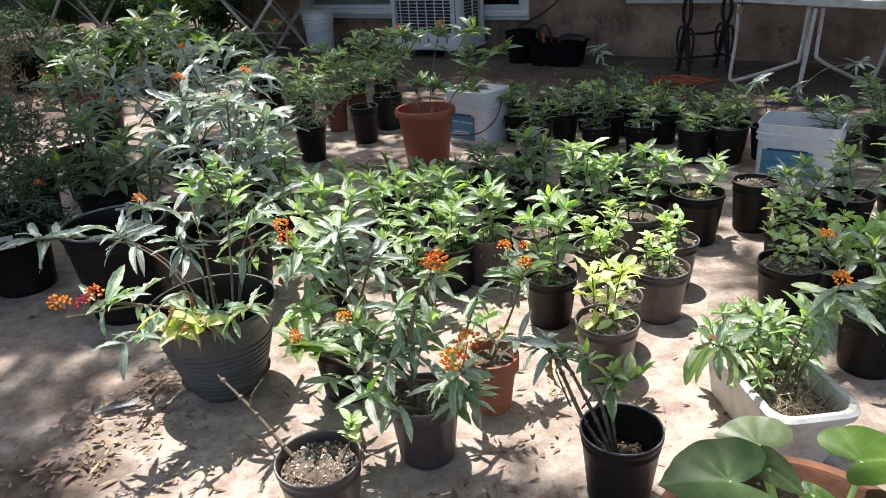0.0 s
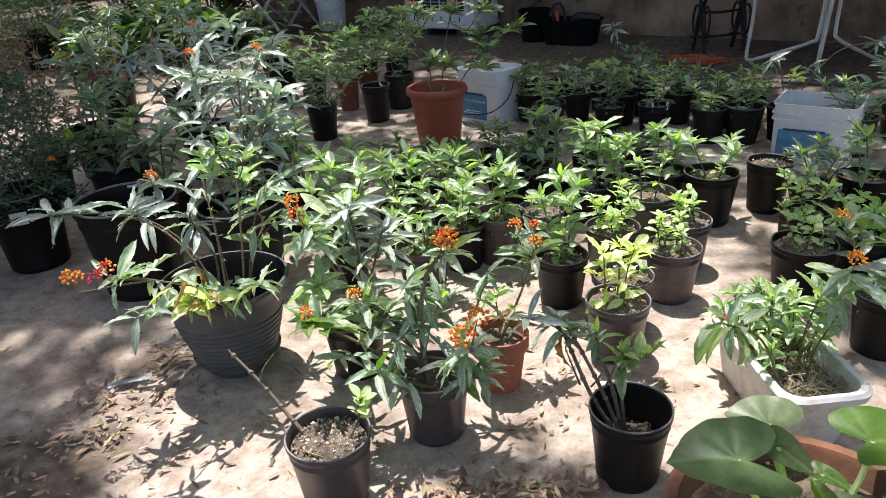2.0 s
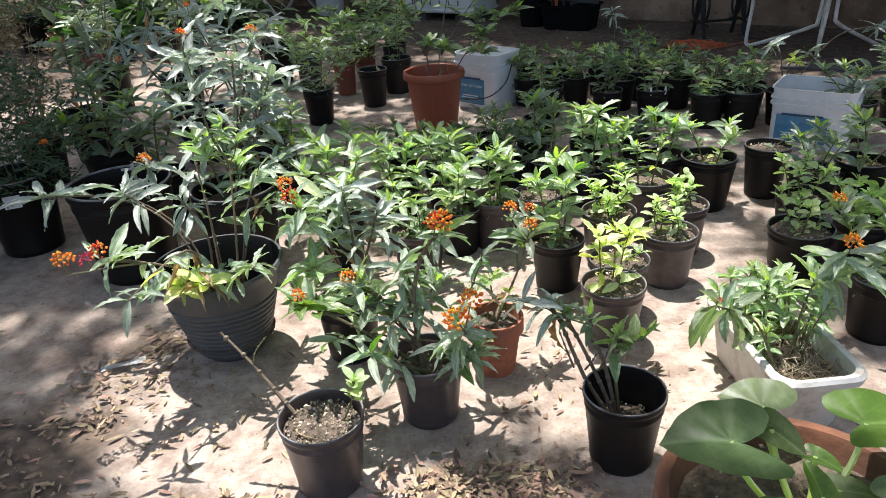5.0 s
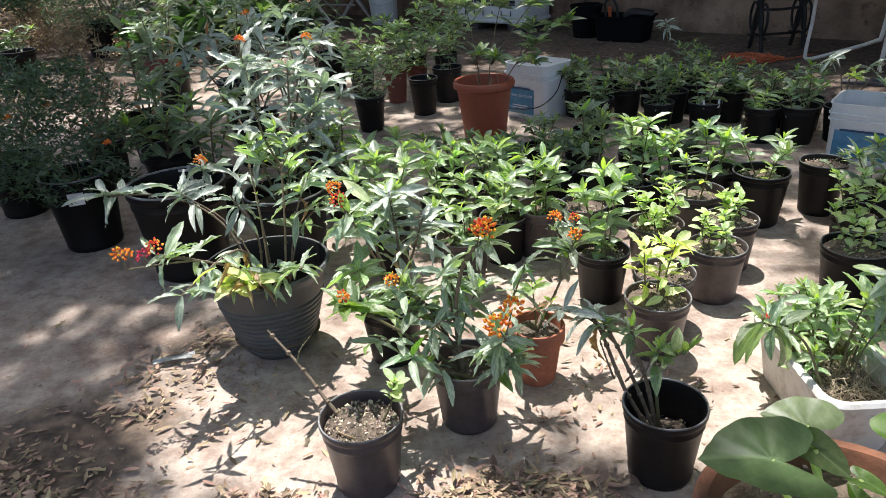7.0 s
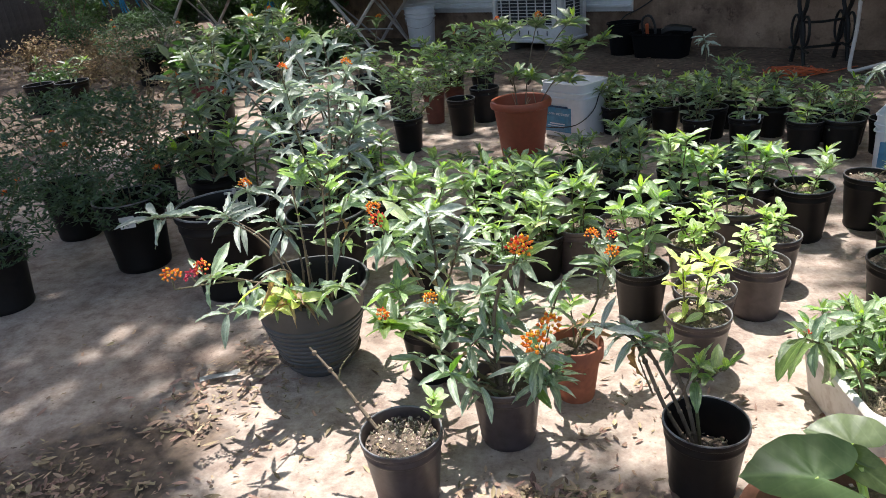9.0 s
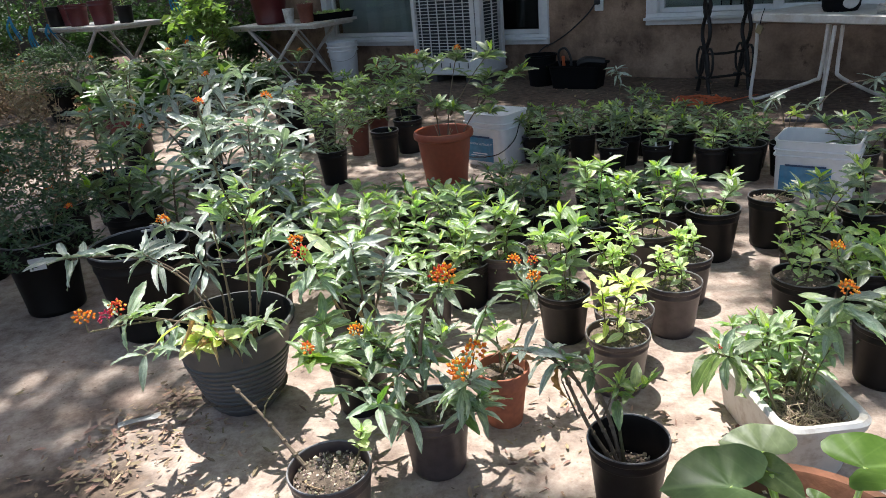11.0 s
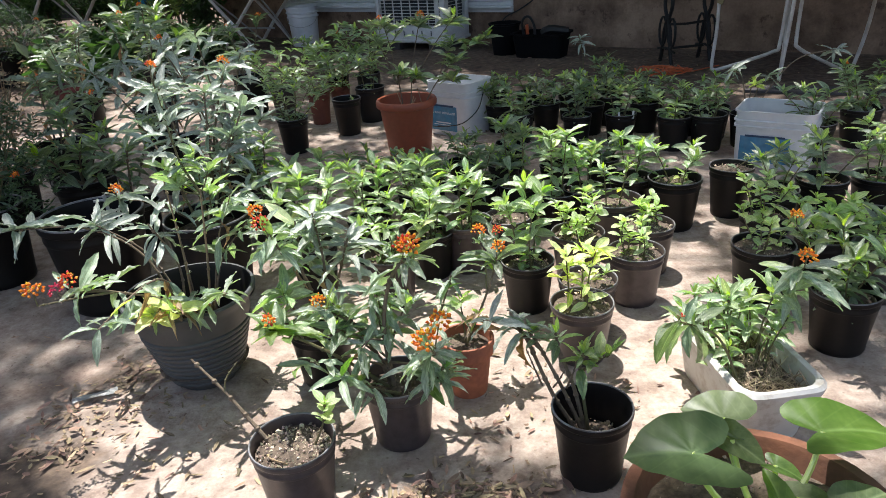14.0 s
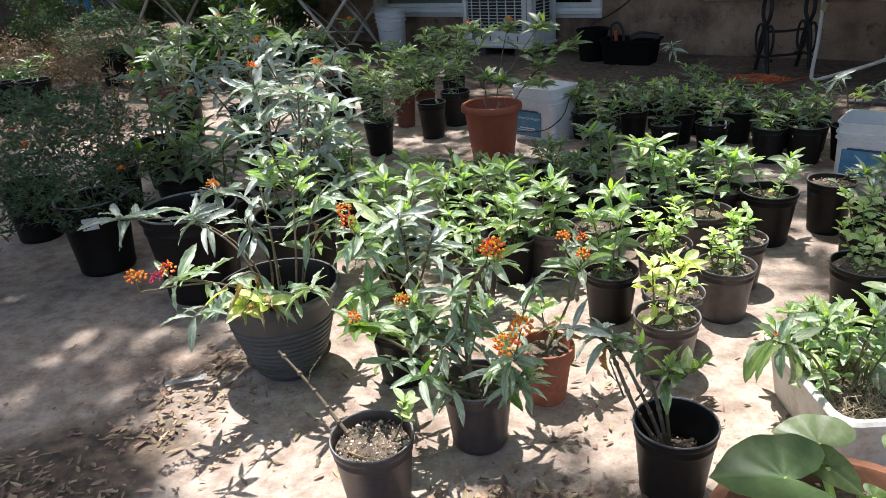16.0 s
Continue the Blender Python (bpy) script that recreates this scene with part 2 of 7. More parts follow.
M_DARK = material("unlit_room_shade", (0.03, 0.03, 0.03), 0.9, 0.2)
M_COOLER = material("cooler_enamel", (0.66, 0.67, 0.67), 0.45, 0.15, 5, 0.08, 40, second=(0.56, 0.56, 0.55))
M_PAD = material("cooler_pad", (0.05, 0.055, 0.06), 0.9, 0.3, 20, 0.5, 60)
M_SOIL = material("potting_soil", (0.20, 0.15, 0.112), 0.95, 0.6, 60, 1.0, 140, second=(0.085, 0.062, 0.046))
M_GRIT = material("pale_grit", (0.50, 0.41, 0.31), 0.9, 0.3, 30, 0.3, 90, per_object=0.85, per_island=True)
M_STEM = material("green_brown_stem", (0.17, 0.17, 0.07), 0.6, 0.35, 22, 0.3, 80, second=(0.13, 0.10, 0.055))
M_WOODY = material("woody_stem", (0.265, 0.205, 0.145), 0.8, 0.4, 25, 0.5, 80, second=(0.14, 0.108, 0.075), spec=0.25)


def leaf_material(name, color, dark, rough, spec, through_tint, vary, spots=0.0, vein=1.0, veins=17.0, relief=0.6):
    """A leaf blade with a pale midrib, quilted side veins, mottling and (spots) brown insect marks. UV: across, along."""
    m = bpy.data.materials.new(name)
    m.use_nodes = True
    n, l = m.node_tree.nodes, m.node_tree.links
    b = n["Principled BSDF"]

    def math_node(op, a, bb=None, cc=None):
        q = n.new("ShaderNodeMath")
        q.operation = op
        for k, val in enumerate((a, bb, cc)):
            if val is None:
                continue
            if isinstance(val, (int, float)):
                q.inputs[k].default_value = val
            else:
                l.new(val, q.inputs[k])
        return q.outputs[0]

    def mix_node(fac, c1, c2, mode="MIX"):
        q = n.new("ShaderNodeMixRGB")
        q.blend_type = mode
        for k, val in enumerate((fac, c1, c2)):
            if isinstance(val, (int, float)):
                q.inputs[k].default_value = val
            elif isinstance(val, tuple):
                q.inputs[k].default_value = (*val, 1)
            else:
                l.new(val, q.inputs[k])
        return q.outputs[0]

    co = n.new("ShaderNodeTexCoord")
    sep = n.new("ShaderNodeSeparateXYZ")
    l.new(co.outputs["UV"], sep.inputs[0])
    info = n.new("ShaderNodeObjectInfo")
    geo = n.new("ShaderNodeNewGeometry")
    seed = math_node("ADD", info.outputs["Random"], geo.outputs["Random Per Island"])
    across = math_node("ABSOLUTE", math_node("SUBTRACT", sep.outputs["X"], 0.5))
    phase = math_node("FRACT", math_node("SUBTRACT", math_node("MULTIPLY", sep.outputs["Y"], veins), math_node("MULTIPLY", across, 5.0)))
    ridge = math_node("ABSOLUTE", math_node("SUBTRACT", phase, 0.5))          # 0.5 on a vein
    line = math_node("SMOOTH_MIN", math_node("MULTIPLY", math_node("SUBTRACT", ridge, 0.42), 10.0), 1.0, 0.1)
    line = math_node("MAXIMUM", line, 0.0)
    stretch = n.new("ShaderNodeMapping")
    stretch.inputs["Scale"].default_value = (7.0, 30.0, 1.0)
    l.new(co.outputs["UV"], stretch.inputs["Vector"])
    net = n.new("ShaderNodeTexVoronoi")
    net.inputs["Scale"].default_value = 1.0
    l.new(stretch.outputs[0], net.inputs["Vector"])
    cell = net.outputs["Distance"]
    mid = math_node("MAXIMUM", math_node("SUBTRACT", 1.0, math_node("MULTIPLY", across, 26.0)), 0.0)
    noise_t = n.new("ShaderNodeTexNoise")
    noise_t.noise_dimensions = "4D"
    noise_t.inputs["Scale"].default_value = 5.0
    noise_t.inputs["Detail"].default_value = 6.0
    l.new(co.outputs["UV"], noise_t.inputs["Vector"])
    l.new(math_node("MULTIPLY", seed, 37.0), noise_t.inputs["W"])
    ramp = n.new("ShaderNodeValToRGB")
    ramp.color_ramp.elements[0].position, ramp.color_ramp.elements[1].position = 0.36, 0.64
    ramp.color_ramp.elements[0].color, ramp.color_ramp.elements[1].color = (*dark, 1), (*color, 1)
    l.new(noise_t.outputs["Fac"], ramp.inputs["Fac"])
    pale = tuple(min(1.0, v * 1.7 + 0.05) for v in color)
    out = mix_node(math_node("MULTIPLY", math_node("MAXIMUM", math_node("SUBTRACT", cell, 0.3), 0.0), 0.7), ramp.outputs["Color"], dark)
    out = mix_node(math_node("MULTIPLY", line, 0.22 * vein), out, pale)
    out = mix_node(math_node("MULTIPLY", mid, 0.75 * vein), out, pale)
    if spots:
        sp = n.new("ShaderNodeTexNoise")
        sp.noise_dimensions = "4D"
        sp.inputs["Scale"].default_value = 9.0
        sp.inputs["Detail"].default_value = 3.0
        l.new(co.outputs["UV"], sp.inputs["Vector"])
        l.new(math_node("MULTIPLY", seed, 91.0), sp.inputs["W"])
        mark = math_node("GREATER_THAN", sp.outputs["Fac"], 0.70 - spots)
        out = mix_node(math_node("MULTIPLY", mark, 0.7), out, (0.22, 0.17, 0.08))
    hs = n.new("ShaderNodeHueSaturation")
    mr = n.new("ShaderNodeMapRange")
    mr.inputs["From Max"].default_value = 1.6
    mr.inputs["To Min"].default_value, mr.inputs["To Max"].default_value = 1 - vary, 1 + vary
    l.new(seed, mr.inputs["Value"])
    l.new(mr.outputs[0], hs.inputs["Value"])
    wn2 = n.new("ShaderNodeTexWhiteNoise")
    wn2.noise_dimensions = "1D"
    l.new(seed, wn2.inputs["W"])
    mh = n.new("ShaderNodeMapRange")
    mh.inputs["To Min"].default_value, mh.inputs["To Max"].default_value = 0.475, 0.515
    l.new(wn2.outputs["Value"], mh.inputs["Value"])
    l.new(mh.outputs[0], hs.inputs["Hue"])
    ms = n.new("ShaderNodeMapRange")
    ms.inputs["To Min"].default_value, ms.inputs["To Max"].default_value = 0.65, 1.2
    wn3 = n.new("ShaderNodeTexWhiteNoise")
    wn3.noise_dimensions = "1D"
    l.new(math_node("ADD", seed, 3.3), wn3.inputs["W"])
    l.new(wn3.outputs["Value"], ms.inputs["Value"])
    l.new(ms.outputs[0], hs.inputs["Saturation"])
    l.new(out, hs.inputs["Color"])
    l.new(hs.outputs["Color"], b.inputs["Base Color"])
    b.inputs["Specular IOR Level"].default_value = spec
    rr = n.new("ShaderNodeMapRange")
    rr.inputs["To Min"].default_value, rr.inputs["To Max"].default_value = rough - 0.1, rough + 0.1
    l.new(noise_t.outputs["Fac"], rr.inputs["Value"])
    l.new(rr.outputs[0], b.inputs["Roughness"])
    hgt = math_node("ADD", math_node("MULTIPLY", math_node("MAXIMUM", math_node("MULTIPLY", ridge, 0.7), mid), -0.8), math_node("MULTIPLY", noise_t.outputs["Fac"], 0.6))
    hgt = math_node("SUBTRACT", hgt, math_node("MULTIPLY", cell, 0.5))
    bp = n.new("ShaderNodeBump")
    bp.inputs["Strength"].default_value = relief
    bp.inputs["Distance"].default_value = 0.002
    l.new(hgt, bp.inputs["Height"])
    l.new(bp.outputs[0], b.inputs["Normal"])
    tr = n.new("ShaderNodeBsdfTranslucent")
    l.new(mix_node(1.0, hs.outputs["Color"], through_tint, "MULTIPLY"), tr.inputs["Color"])
    add = n.new("ShaderNodeAddShader")
    l.new(b.outputs[0], add.inputs[0])
    l.new(tr.outputs[0], add.inputs[1])
    l.new(add.outputs[0], n["Material Output"].inputs["Surface"])
    return m


M_LEAF_OLD = leaf_material("mature_milkweed_leaf", (0.288, 0.345, 0.258), (0.120, 0.172, 0.108), 0.40, 0.9, (0.5, 0.62, 0.24), 0.45, 0.05, 0.45)
M_LEAF_SILVER = leaf_material("silvery_milkweed_leaf", (0.335, 0.37, 0.325), (0.150, 0.186, 0.150), 0.38, 1.0, (0.32, 0.42, 0.22), 0.42, 0.05, 0.5)
M_LEAF_MID = leaf_material("green_milkweed_leaf", (0.15, 0.19, 0.125), (0.066, 0.102, 0.058), 0.36, 0.9, (0.7, 0.88, 0.3), 0.5, 0.02, 0.6)
M_LEAF_NEW = leaf_material("young_milkweed_leaf", (0.262, 0.315, 0.205), (0.108, 0.168, 0.08), 0.36, 0.9, (0.72, 0.88, 0.3), 0.55, 0.01, 0.6)
M_LEAF_TIP = leaf_material("fresh_shoot_leaf", (0.24, 0.31, 0.085), (0.15, 0.22, 0.045), 0.38, 0.6, (1.05, 1.3, 0.28), 0.3)
M_LEAF_PALE = leaf_material("pale_seedling_leaf", (0.34, 0.40, 0.23), (0.23, 0.29, 0.13), 0.45, 0.6, (0.8, 1.0, 0.32), 0.3, 0.0, 0.5)
M_LEAF_GREEN = leaf_material("glossy_green_leaf", (0.125, 0.18, 0.07), (0.055, 0.098, 0.03), 0.36, 0.7, (1.0, 1.25, 0.3), 0.35, 0.02, 0.4)
M_LEAF_DRY = leaf_material("withered_leaf", (0.34, 0.25, 0.14), (0.20, 0.14, 0.075), 0.7, 0.3, (0.7, 0.6, 0.35), 0.4, 0.05)
M_LEAF_YEL = leaf_material("yellow_green_leaf", (0.42, 0.46, 0.22), (0.29, 0.35, 0.13), 0.42, 0.5, (0.9, 1.0, 0.28), 0.22, 0.02)
M_LEAF_BIG = leaf_material("glossy_heart_leaf", (0.092, 0.140, 0.042), (0.048, 0.086, 0.02), 0.38, 0.28, (0.9, 1.1, 0.22), 0.12, 0.0, 0.5, 5.0, 0.14)
M_FEATHER = material("feathery_foliage", (0.05, 0.085, 0.048), 0.6, 0.3, 10, 0.2, 40, per_object=0.4, per_island=True, translucent=(0.7, 0.9, 0.3))
M_SHRUB = material("garden_foliage", (0.042, 0.075, 0.03), 0.5, 0.3, 10, 0.2, 40, per_object=0.4, per_island=True, translucent=(0.7, 1.0, 0.3))
M_TOMATO = material("bright_garden_foliage", (0.17, 0.235, 0.085), 0.5, 0.3, 10, 0.2, 40, per_object=0.3, per_island=True, translucent=(0.8, 1.0, 0.3))
M_DRY = material("dry_grass_straw", (0.42, 0.31, 0.18), 0.85, 0.3, 14, 0.2, 50, per_object=0.4, per_island=True)
M_LITTER = material("dry_leaf_litter", (0.41, 0.285, 0.19), 0.8, 0.35, 25, 0.3, 60, per_object=0.6, per_island=True)
M_ORANGE = material("orange_petals", (0.90, 0.24, 0.015), 0.5, 0.15, 30, 0.1, 60, per_object=0.2, per_island=True)
M_YELLOW = material("yellow_petals", (0.92, 0.50, 0.03), 0.5, 0.15, 30, 0.1, 60, per_object=0.15, per_island=True)
M_RED = material("red_petals", (0.75, 0.065, 0.03), 0.5, 0.15, 30, 0.1, 60, per_object=0.2, per_island=True)
M_PINK = material("crimson_petals", (0.55, 0.03, 0.09), 0.5, 0.15, 30, 0.1, 60, per_object=0.2, per_island=True)
M_CORD = material("orange_cord_rubber", (0.62, 0.14, 0.05), 0.5, 0.2, 20)
M_CABLE = material("black_cable_rubber", (0.015, 0.015, 0.015), 0.5, 0.2, 20)
M_ROPE = material("grey_rag_cloth", (0.45, 0.42, 0.38), 0.9, 0.3, 25, 0.5, 90)
M_PAPER = material("torn_paper", (0.70, 0.70, 0.68), 0.8, 0.1, 20)
M_BLUE = material("blue_twine", (0.03, 0.25, 0.45), 0.6, 0.2, 20)
M_PURPLE = material("lilac_plastic", (0.34, 0.25, 0.55), 0.5, 0.2, 8)
M_FENCE = material("grey_weathered_boards", (0.10, 0.09, 0.09), 0.9, 0.35, 5, 0.5, 40, per_object=0.2)
M_BARK = material("tree_bark", (0.16, 0.12, 0.09), 0.9, 0.4, 10, 1.0, 30)
M_CROWN = material("tree_leaves", (0.05, 0.10, 0.03), 0.5, 0.3, 8, 0.2, 40, per_object=0.3, per_island=True, translucent=(0.5, 0.8, 0.2))
M_ROOF = material("roof_shingle", (0.12, 0.10, 0.09), 0.9, 0.3, 8, 0.5, 40)
M_CRATE = material("black_tub_plastic", (0.006, 0.006, 0.007), 0.8, 0.3, 9, spec=0.12)


def glass_material():
    m = bpy.data.materials.new("window_glass")
    m.use_nodes = True
    b = m.node_tree.nodes["Principled BSDF"]
    b.inputs["Base Color"].default_value = (0.9, 0.95, 0.94, 1)
    b.inputs["Transmission Weight"].default_value = 1.0
    b.inputs["Roughness"].default_value = 0.03
    b.inputs["IOR"].default_value = 1.45
    return m


M_GLASS = glass_material()


# ---------- mesh helpers ----------
def mesh_from(name, bm, mat, smooth=True):
    me = bpy.data.meshes.new(name)
    bmesh.ops.recalc_face_normals(bm, faces=bm.faces)
    bm.to_mesh(me)
    bm.free()
    if smooth:
        me.shade_smooth()
        me.set_sharp_from_angle(angle=radians(38))
    me.materials.append(mat)
    return me


def part(name, bm, mat, parent, label="", m=None, smooth=True):
    """Links a bmesh or a mesh as one object under a thing or part."""
    me = mesh_from(name, bm, mat, smooth) if isinstance(bm, bmesh.types.BMesh) else bm
    ob = new(name, me)
    ob.parent = parent
    if m is not None:
        ob.matrix_basis = m
    if label:
        tagged(ob, label)
    return ob


def thing(name, m, label, category, group=""):
    ob = new(name)
    ob.empty_display_size = 0.05
    ob.matrix_basis = m
    return tagged(ob, label, category, group)


def whole(name, bm, mat, label, category, m=None, group="", kind="", smooth=True):
    ob = new(name, mesh_from(name, bm, mat, smooth))
    if m is not None:
        ob.matrix_basis = m
    return tagged(ob, label, category, group, kind)


def add_box(bm, size, at=(0, 0, 0), turn=None, bevel=0.0):
    sub = bmesh.new()
    bmesh.ops.create_cube(sub, size=1.0)
    bmesh.ops.scale(sub, vec=size, verts=sub.verts)
    if bevel:
        bmesh.ops.bevel(sub, geom=sub.edges[:], offset=bevel, segments=2, affect="EDGES", profile=0.6)
    m = Matrix.Translation(at) @ (turn or Matrix.Identity(4))
    bmesh.ops.transform(sub, matrix=m, verts=sub.verts)
    me = bpy.data.meshes.new("tmp")
    sub.to_mesh(me)
    sub.free()
    bm.from_mesh(me)
    bpy.data.meshes.remove(me)
    return bm


def box(size, at=(0, 0, 0), turn=None, bevel=0.004):
    return add_box(bmesh.new(), size, at, turn, bevel)


def lathe(profile, seg=36, wobble=0.0):
    """A turned body from (radius, height) pairs."""
    bm = bmesh.new()
    rings = []
    for r, z in profile:
        if r < 1e-5:
            rings.append([bm.verts.new((0, 0, z))])
        else:
            rings.append([bm.verts.new((r * (1 + wobble * math.sin(2 * a + z * 9)) * math.cos(a), r * math.sin(a), z))
                          for a in (2 * math.pi * k / seg for k in range(seg))])
    for a, b in zip(rings, rings[1:]):
        for k in range(seg):
            j = (k + 1) % seg
            if len(a) == 1 and len(b) > 1:
                bm.faces.new((a[0], b[k], b[j]))
            elif len(b) == 1 and len(a) > 1:
                bm.faces.new((a[k], b[0], a[j]))
            elif len(a) > 1:
                bm.faces.new((a[k], b[k], b[j], a[j]))
    return bm


def loft(rings):
    """Rounded-rectangle rings (half x, half y, corner radius, z) joined into a skin; ends are capped."""
    bm = bmesh.new()
    made = []
    for hx, hy, r, z in rings:
        ring = []
        for cx, cy, a0 in ((1, 1, 0), (-1, 1, 90), (-1, -1, 180), (1, -1, 270)):
            for k in range(5):
                a = radians(a0 + 22.5 * k)
                ring.append(bm.verts.new((cx * (hx - r) + r * math.cos(a), cy * (hy - r) + r * math.sin(a), z)))
        made.append(ring)
    for a, b in zip(made, made[1:]):
        for k in range(20):
            j = (k + 1) % 20
            bm.faces.new((a[k], a[j], b[j], b[k]))
    bm.faces.new(made[0][::-1])
    bm.faces.new(made[-1])
    return bm


def add_tube(bm, pts, r0, r1=None, seg=7):
    r1 = r0 if r1 is None else r1
    pts = [Vector(p) for p in pts]
    rings = []
    side = None
    for i, p in enumerate(pts):
        d = (pts[min(i + 1, len(pts) - 1)] - pts[max(i - 1, 0)]).normalized()
        if side is None:
            side = d.orthogonal().normalized()
        side = (side - d * side.dot(d)).normalized()
        up = d.cross(side)
        r = r0 + (r1 - r0) * i / (len(pts) - 1)
        rings.append([bm.verts.new(p + (side * math.cos(a) + up * math.sin(a)) * r)
                      for a in (2 * math.pi * k / seg for k in range(seg))])
    for a, b in zip(rings, rings[1:]):
        for k in range(seg):
            j = (k + 1) % seg
            bm.faces.new((a[k], a[j], b[j], b[k]))
    bm.faces.new(rings[0][::-1])
    bm.faces.new(rings[-1])
    return bm


def tube(pts, r0, r1=None, seg=7):
    return add_tube(bmesh.new(), pts, r0, r1, seg)


def smooth_path(pts, n=6):
    """Catmull-Rom points through pts."""
    p = [Vector(q) for q in pts]
    p = [p[0] * 2 - p[1]] + p + [p[-1] * 2 - p[-2]]
    out = []
    for i in range(1, len(p) - 2):
        for k in range(n):
            t = k / n
            a, b, c, d = p[i - 1], p[i], p[i + 1], p[i + 2]
            out.append(0.5 * ((2 * b) + (c - a) * t + (2 * a - 5 * b + 4 * c - d) * t * t + (3 * b - a - 3 * c + d) * t ** 3))
    out.append(p[-2])
    return out


# ---------- leaves ----------
def uv_layer(me, uvs):
    lay = me.uv_layers.new(name="UVMap")
    for lp in me.loops:
        lay.data[lp.index].uv = uvs[lp.vertex_index]


def leaf_mesh(name, width, fold, droop, wave, mat, seed, rows=18, peak=0.42, full=0.85):
    """A pointed leaf of length 1 along +y with a folded midrib, a drooping tip, quilted blade and a wavy margin."""
    rnd = random.Random(seed)
    verts, faces, uvs = [], [], []
    ph = rnd.uniform(0, 6)
    bend = rnd.uniform(-0.14, 0.14)
    curl = rnd.uniform(-0.5, 0.5)
    for i in range(rows + 1):
        t = i / rows
        w = width * (1 + 0.025 * math.sin(ph * 3 + 31 * t)) * (math.sin(math.pi * t ** (math.log(0.5) / math.log(peak))) ** full if 0 < t < 1 else 0.0) + 0.004
        y = t - 0.16 * droop * t * t
        z = -droop * t * t + 0.12 * t
        x0 = bend * t * t
        for s in (-1, -0.55, 0, 0.55, 1):
            rip = wave * abs(s) * (0.7 * math.sin(ph + 11 * t + 1.7 * s) + 0.7 * math.sin(2.3 * ph + 27 * t + 2.1 * s)) + 0.45 * wave * math.sin(52 * t - 3 * abs(s) + ph) * (1 if s else 0)
            tw = curl * t * s * w
            verts.append((x0 + s * w * (1 - 0.12 * fold), y, z + fold * abs(s) ** 1.3 * w + rip + tw))
            uvs.append((0.5 + 0.5 * s, t))
    for i in range(rows):
        for k in range(4):
            a = 5 * i + k
            faces.append((a, a + 1, a + 6, a + 5))
    me = bpy.data.meshes.new(name)
    me.from_pydata(verts, [], faces)
    me.shade_smooth()
    me.materials.append(mat)
    uv_layer(me, uvs)
    return me


def pool(tag, mat, width, fold, droop, wave, n=8, peak=0.42, full=0.85):
    rnd = random.Random(tag)
    return [leaf_mesh("leaf", width * rnd.uniform(0.85, 1.15), fold * rnd.uniform(0.6, 1.3), droop * rnd.uniform(0.5, 1.5),
                      wave * rnd.uniform(0.5, 1.5), mat, rnd.random(), peak=peak, full=full) for _ in range(n)]


LEAVES = {
    "old": pool("old", M_LEAF_OLD, 0.108, 0.55, 0.30, 0.020, 14, 0.46),
    "long": pool("long", M_LEAF_SILVER, 0.094, 0.55, 0.28, 0.018, 14, 0.46),
    "mid": pool("mid", M_LEAF_MID, 0.140, 0.5, 0.24, 0.014, 12, 0.47),
    "new": pool("new", M_LEAF_NEW, 0.168, 0.5, 0.20, 0.012, 14, 0.50, 0.78),
    "yel": pool("yel", M_LEAF_YEL, 0.19, 0.4, 0.22, 0.012, 8, 0.50, 0.78),
    "tip": pool("tip", M_LEAF_TIP, 0.16, 0.5, 0.12, 0.012),
    "green": pool("green", M_LEAF_GREEN, 0.150, 0.4, 0.26, 0.014, 10),
    "dry": pool("dry", M_LEAF_DRY, 0.085, 1.3, 0.75, 0.045),
    "round": pool("round", M_LEAF_PALE, 0.26, 0.3, 0.2, 0.010, 8, 0.55, 0.7),
}
JOINED = {"old": M_LEAF_OLD, "long": M_LEAF_SILVER, "mid": M_LEAF_MID, "new": M_LEAF_NEW, "yel": M_LEAF_YEL, "round": M_LEAF_PALE, "tip": M_LEAF_TIP, "dry": M_LEAF_DRY, "green": M_LEAF_GREEN}


def leaf_pose(at, heading, lift, roll, length):
    """A leaf that leaves the stem at `at`, towards heading (degrees), lifted by lift degrees."""
    return (Matrix.Translation(at) @ Euler((0, 0, radians(heading - 90))).to_matrix().to_4x4()
            @ Euler((radians(lift), 0, 0)).to_matrix().to_4x4() @ Euler((0, radians(roll), 0)).to_matrix().to_4x4()
            @ Matrix.Scale(length, 4))


UVS = {}
for _kind, _pool in LEAVES.items():
    UVS[_kind] = [(0.5 + 0.5 * s, i / 18) for i in range(19) for s in (-1, -0.55, 0, 0.55, 1)]


class Foliage:
    """Collects leaves of one plant: as parts, or joined for plants that stand far off."""

    def __init__(self, parent, joined):
        self.parent, self.joined, self.store = parent, joined, {}

    def leaf(self, kind, m, rnd):
        me = rnd.choice(LEAVES[kind])
        if not self.joined:
            part("leaf", me, None, self.parent, m=m)
            return
        v, f, uv = self.store.setdefault(kind, ([], [], []))
        base = len(v)
        uv.extend(UVS[kind])
        v.extend([tuple(m @ q.co) for q in me.vertices])
        f.extend([tuple(base + i for i in p.vertices) for p in me.polygons])

    def close(self):
        for kind, (v, f, uv) in self.store.items():
            me = bpy.data.meshes.new("foliage")
            me.from_pydata(v, [], f)
            me.shade_smooth()
            me.materials.append(JOINED[kind])
            uv_layer(me, uv)
            tagged(part("foliage", me, None, self.parent), kind="stuff")


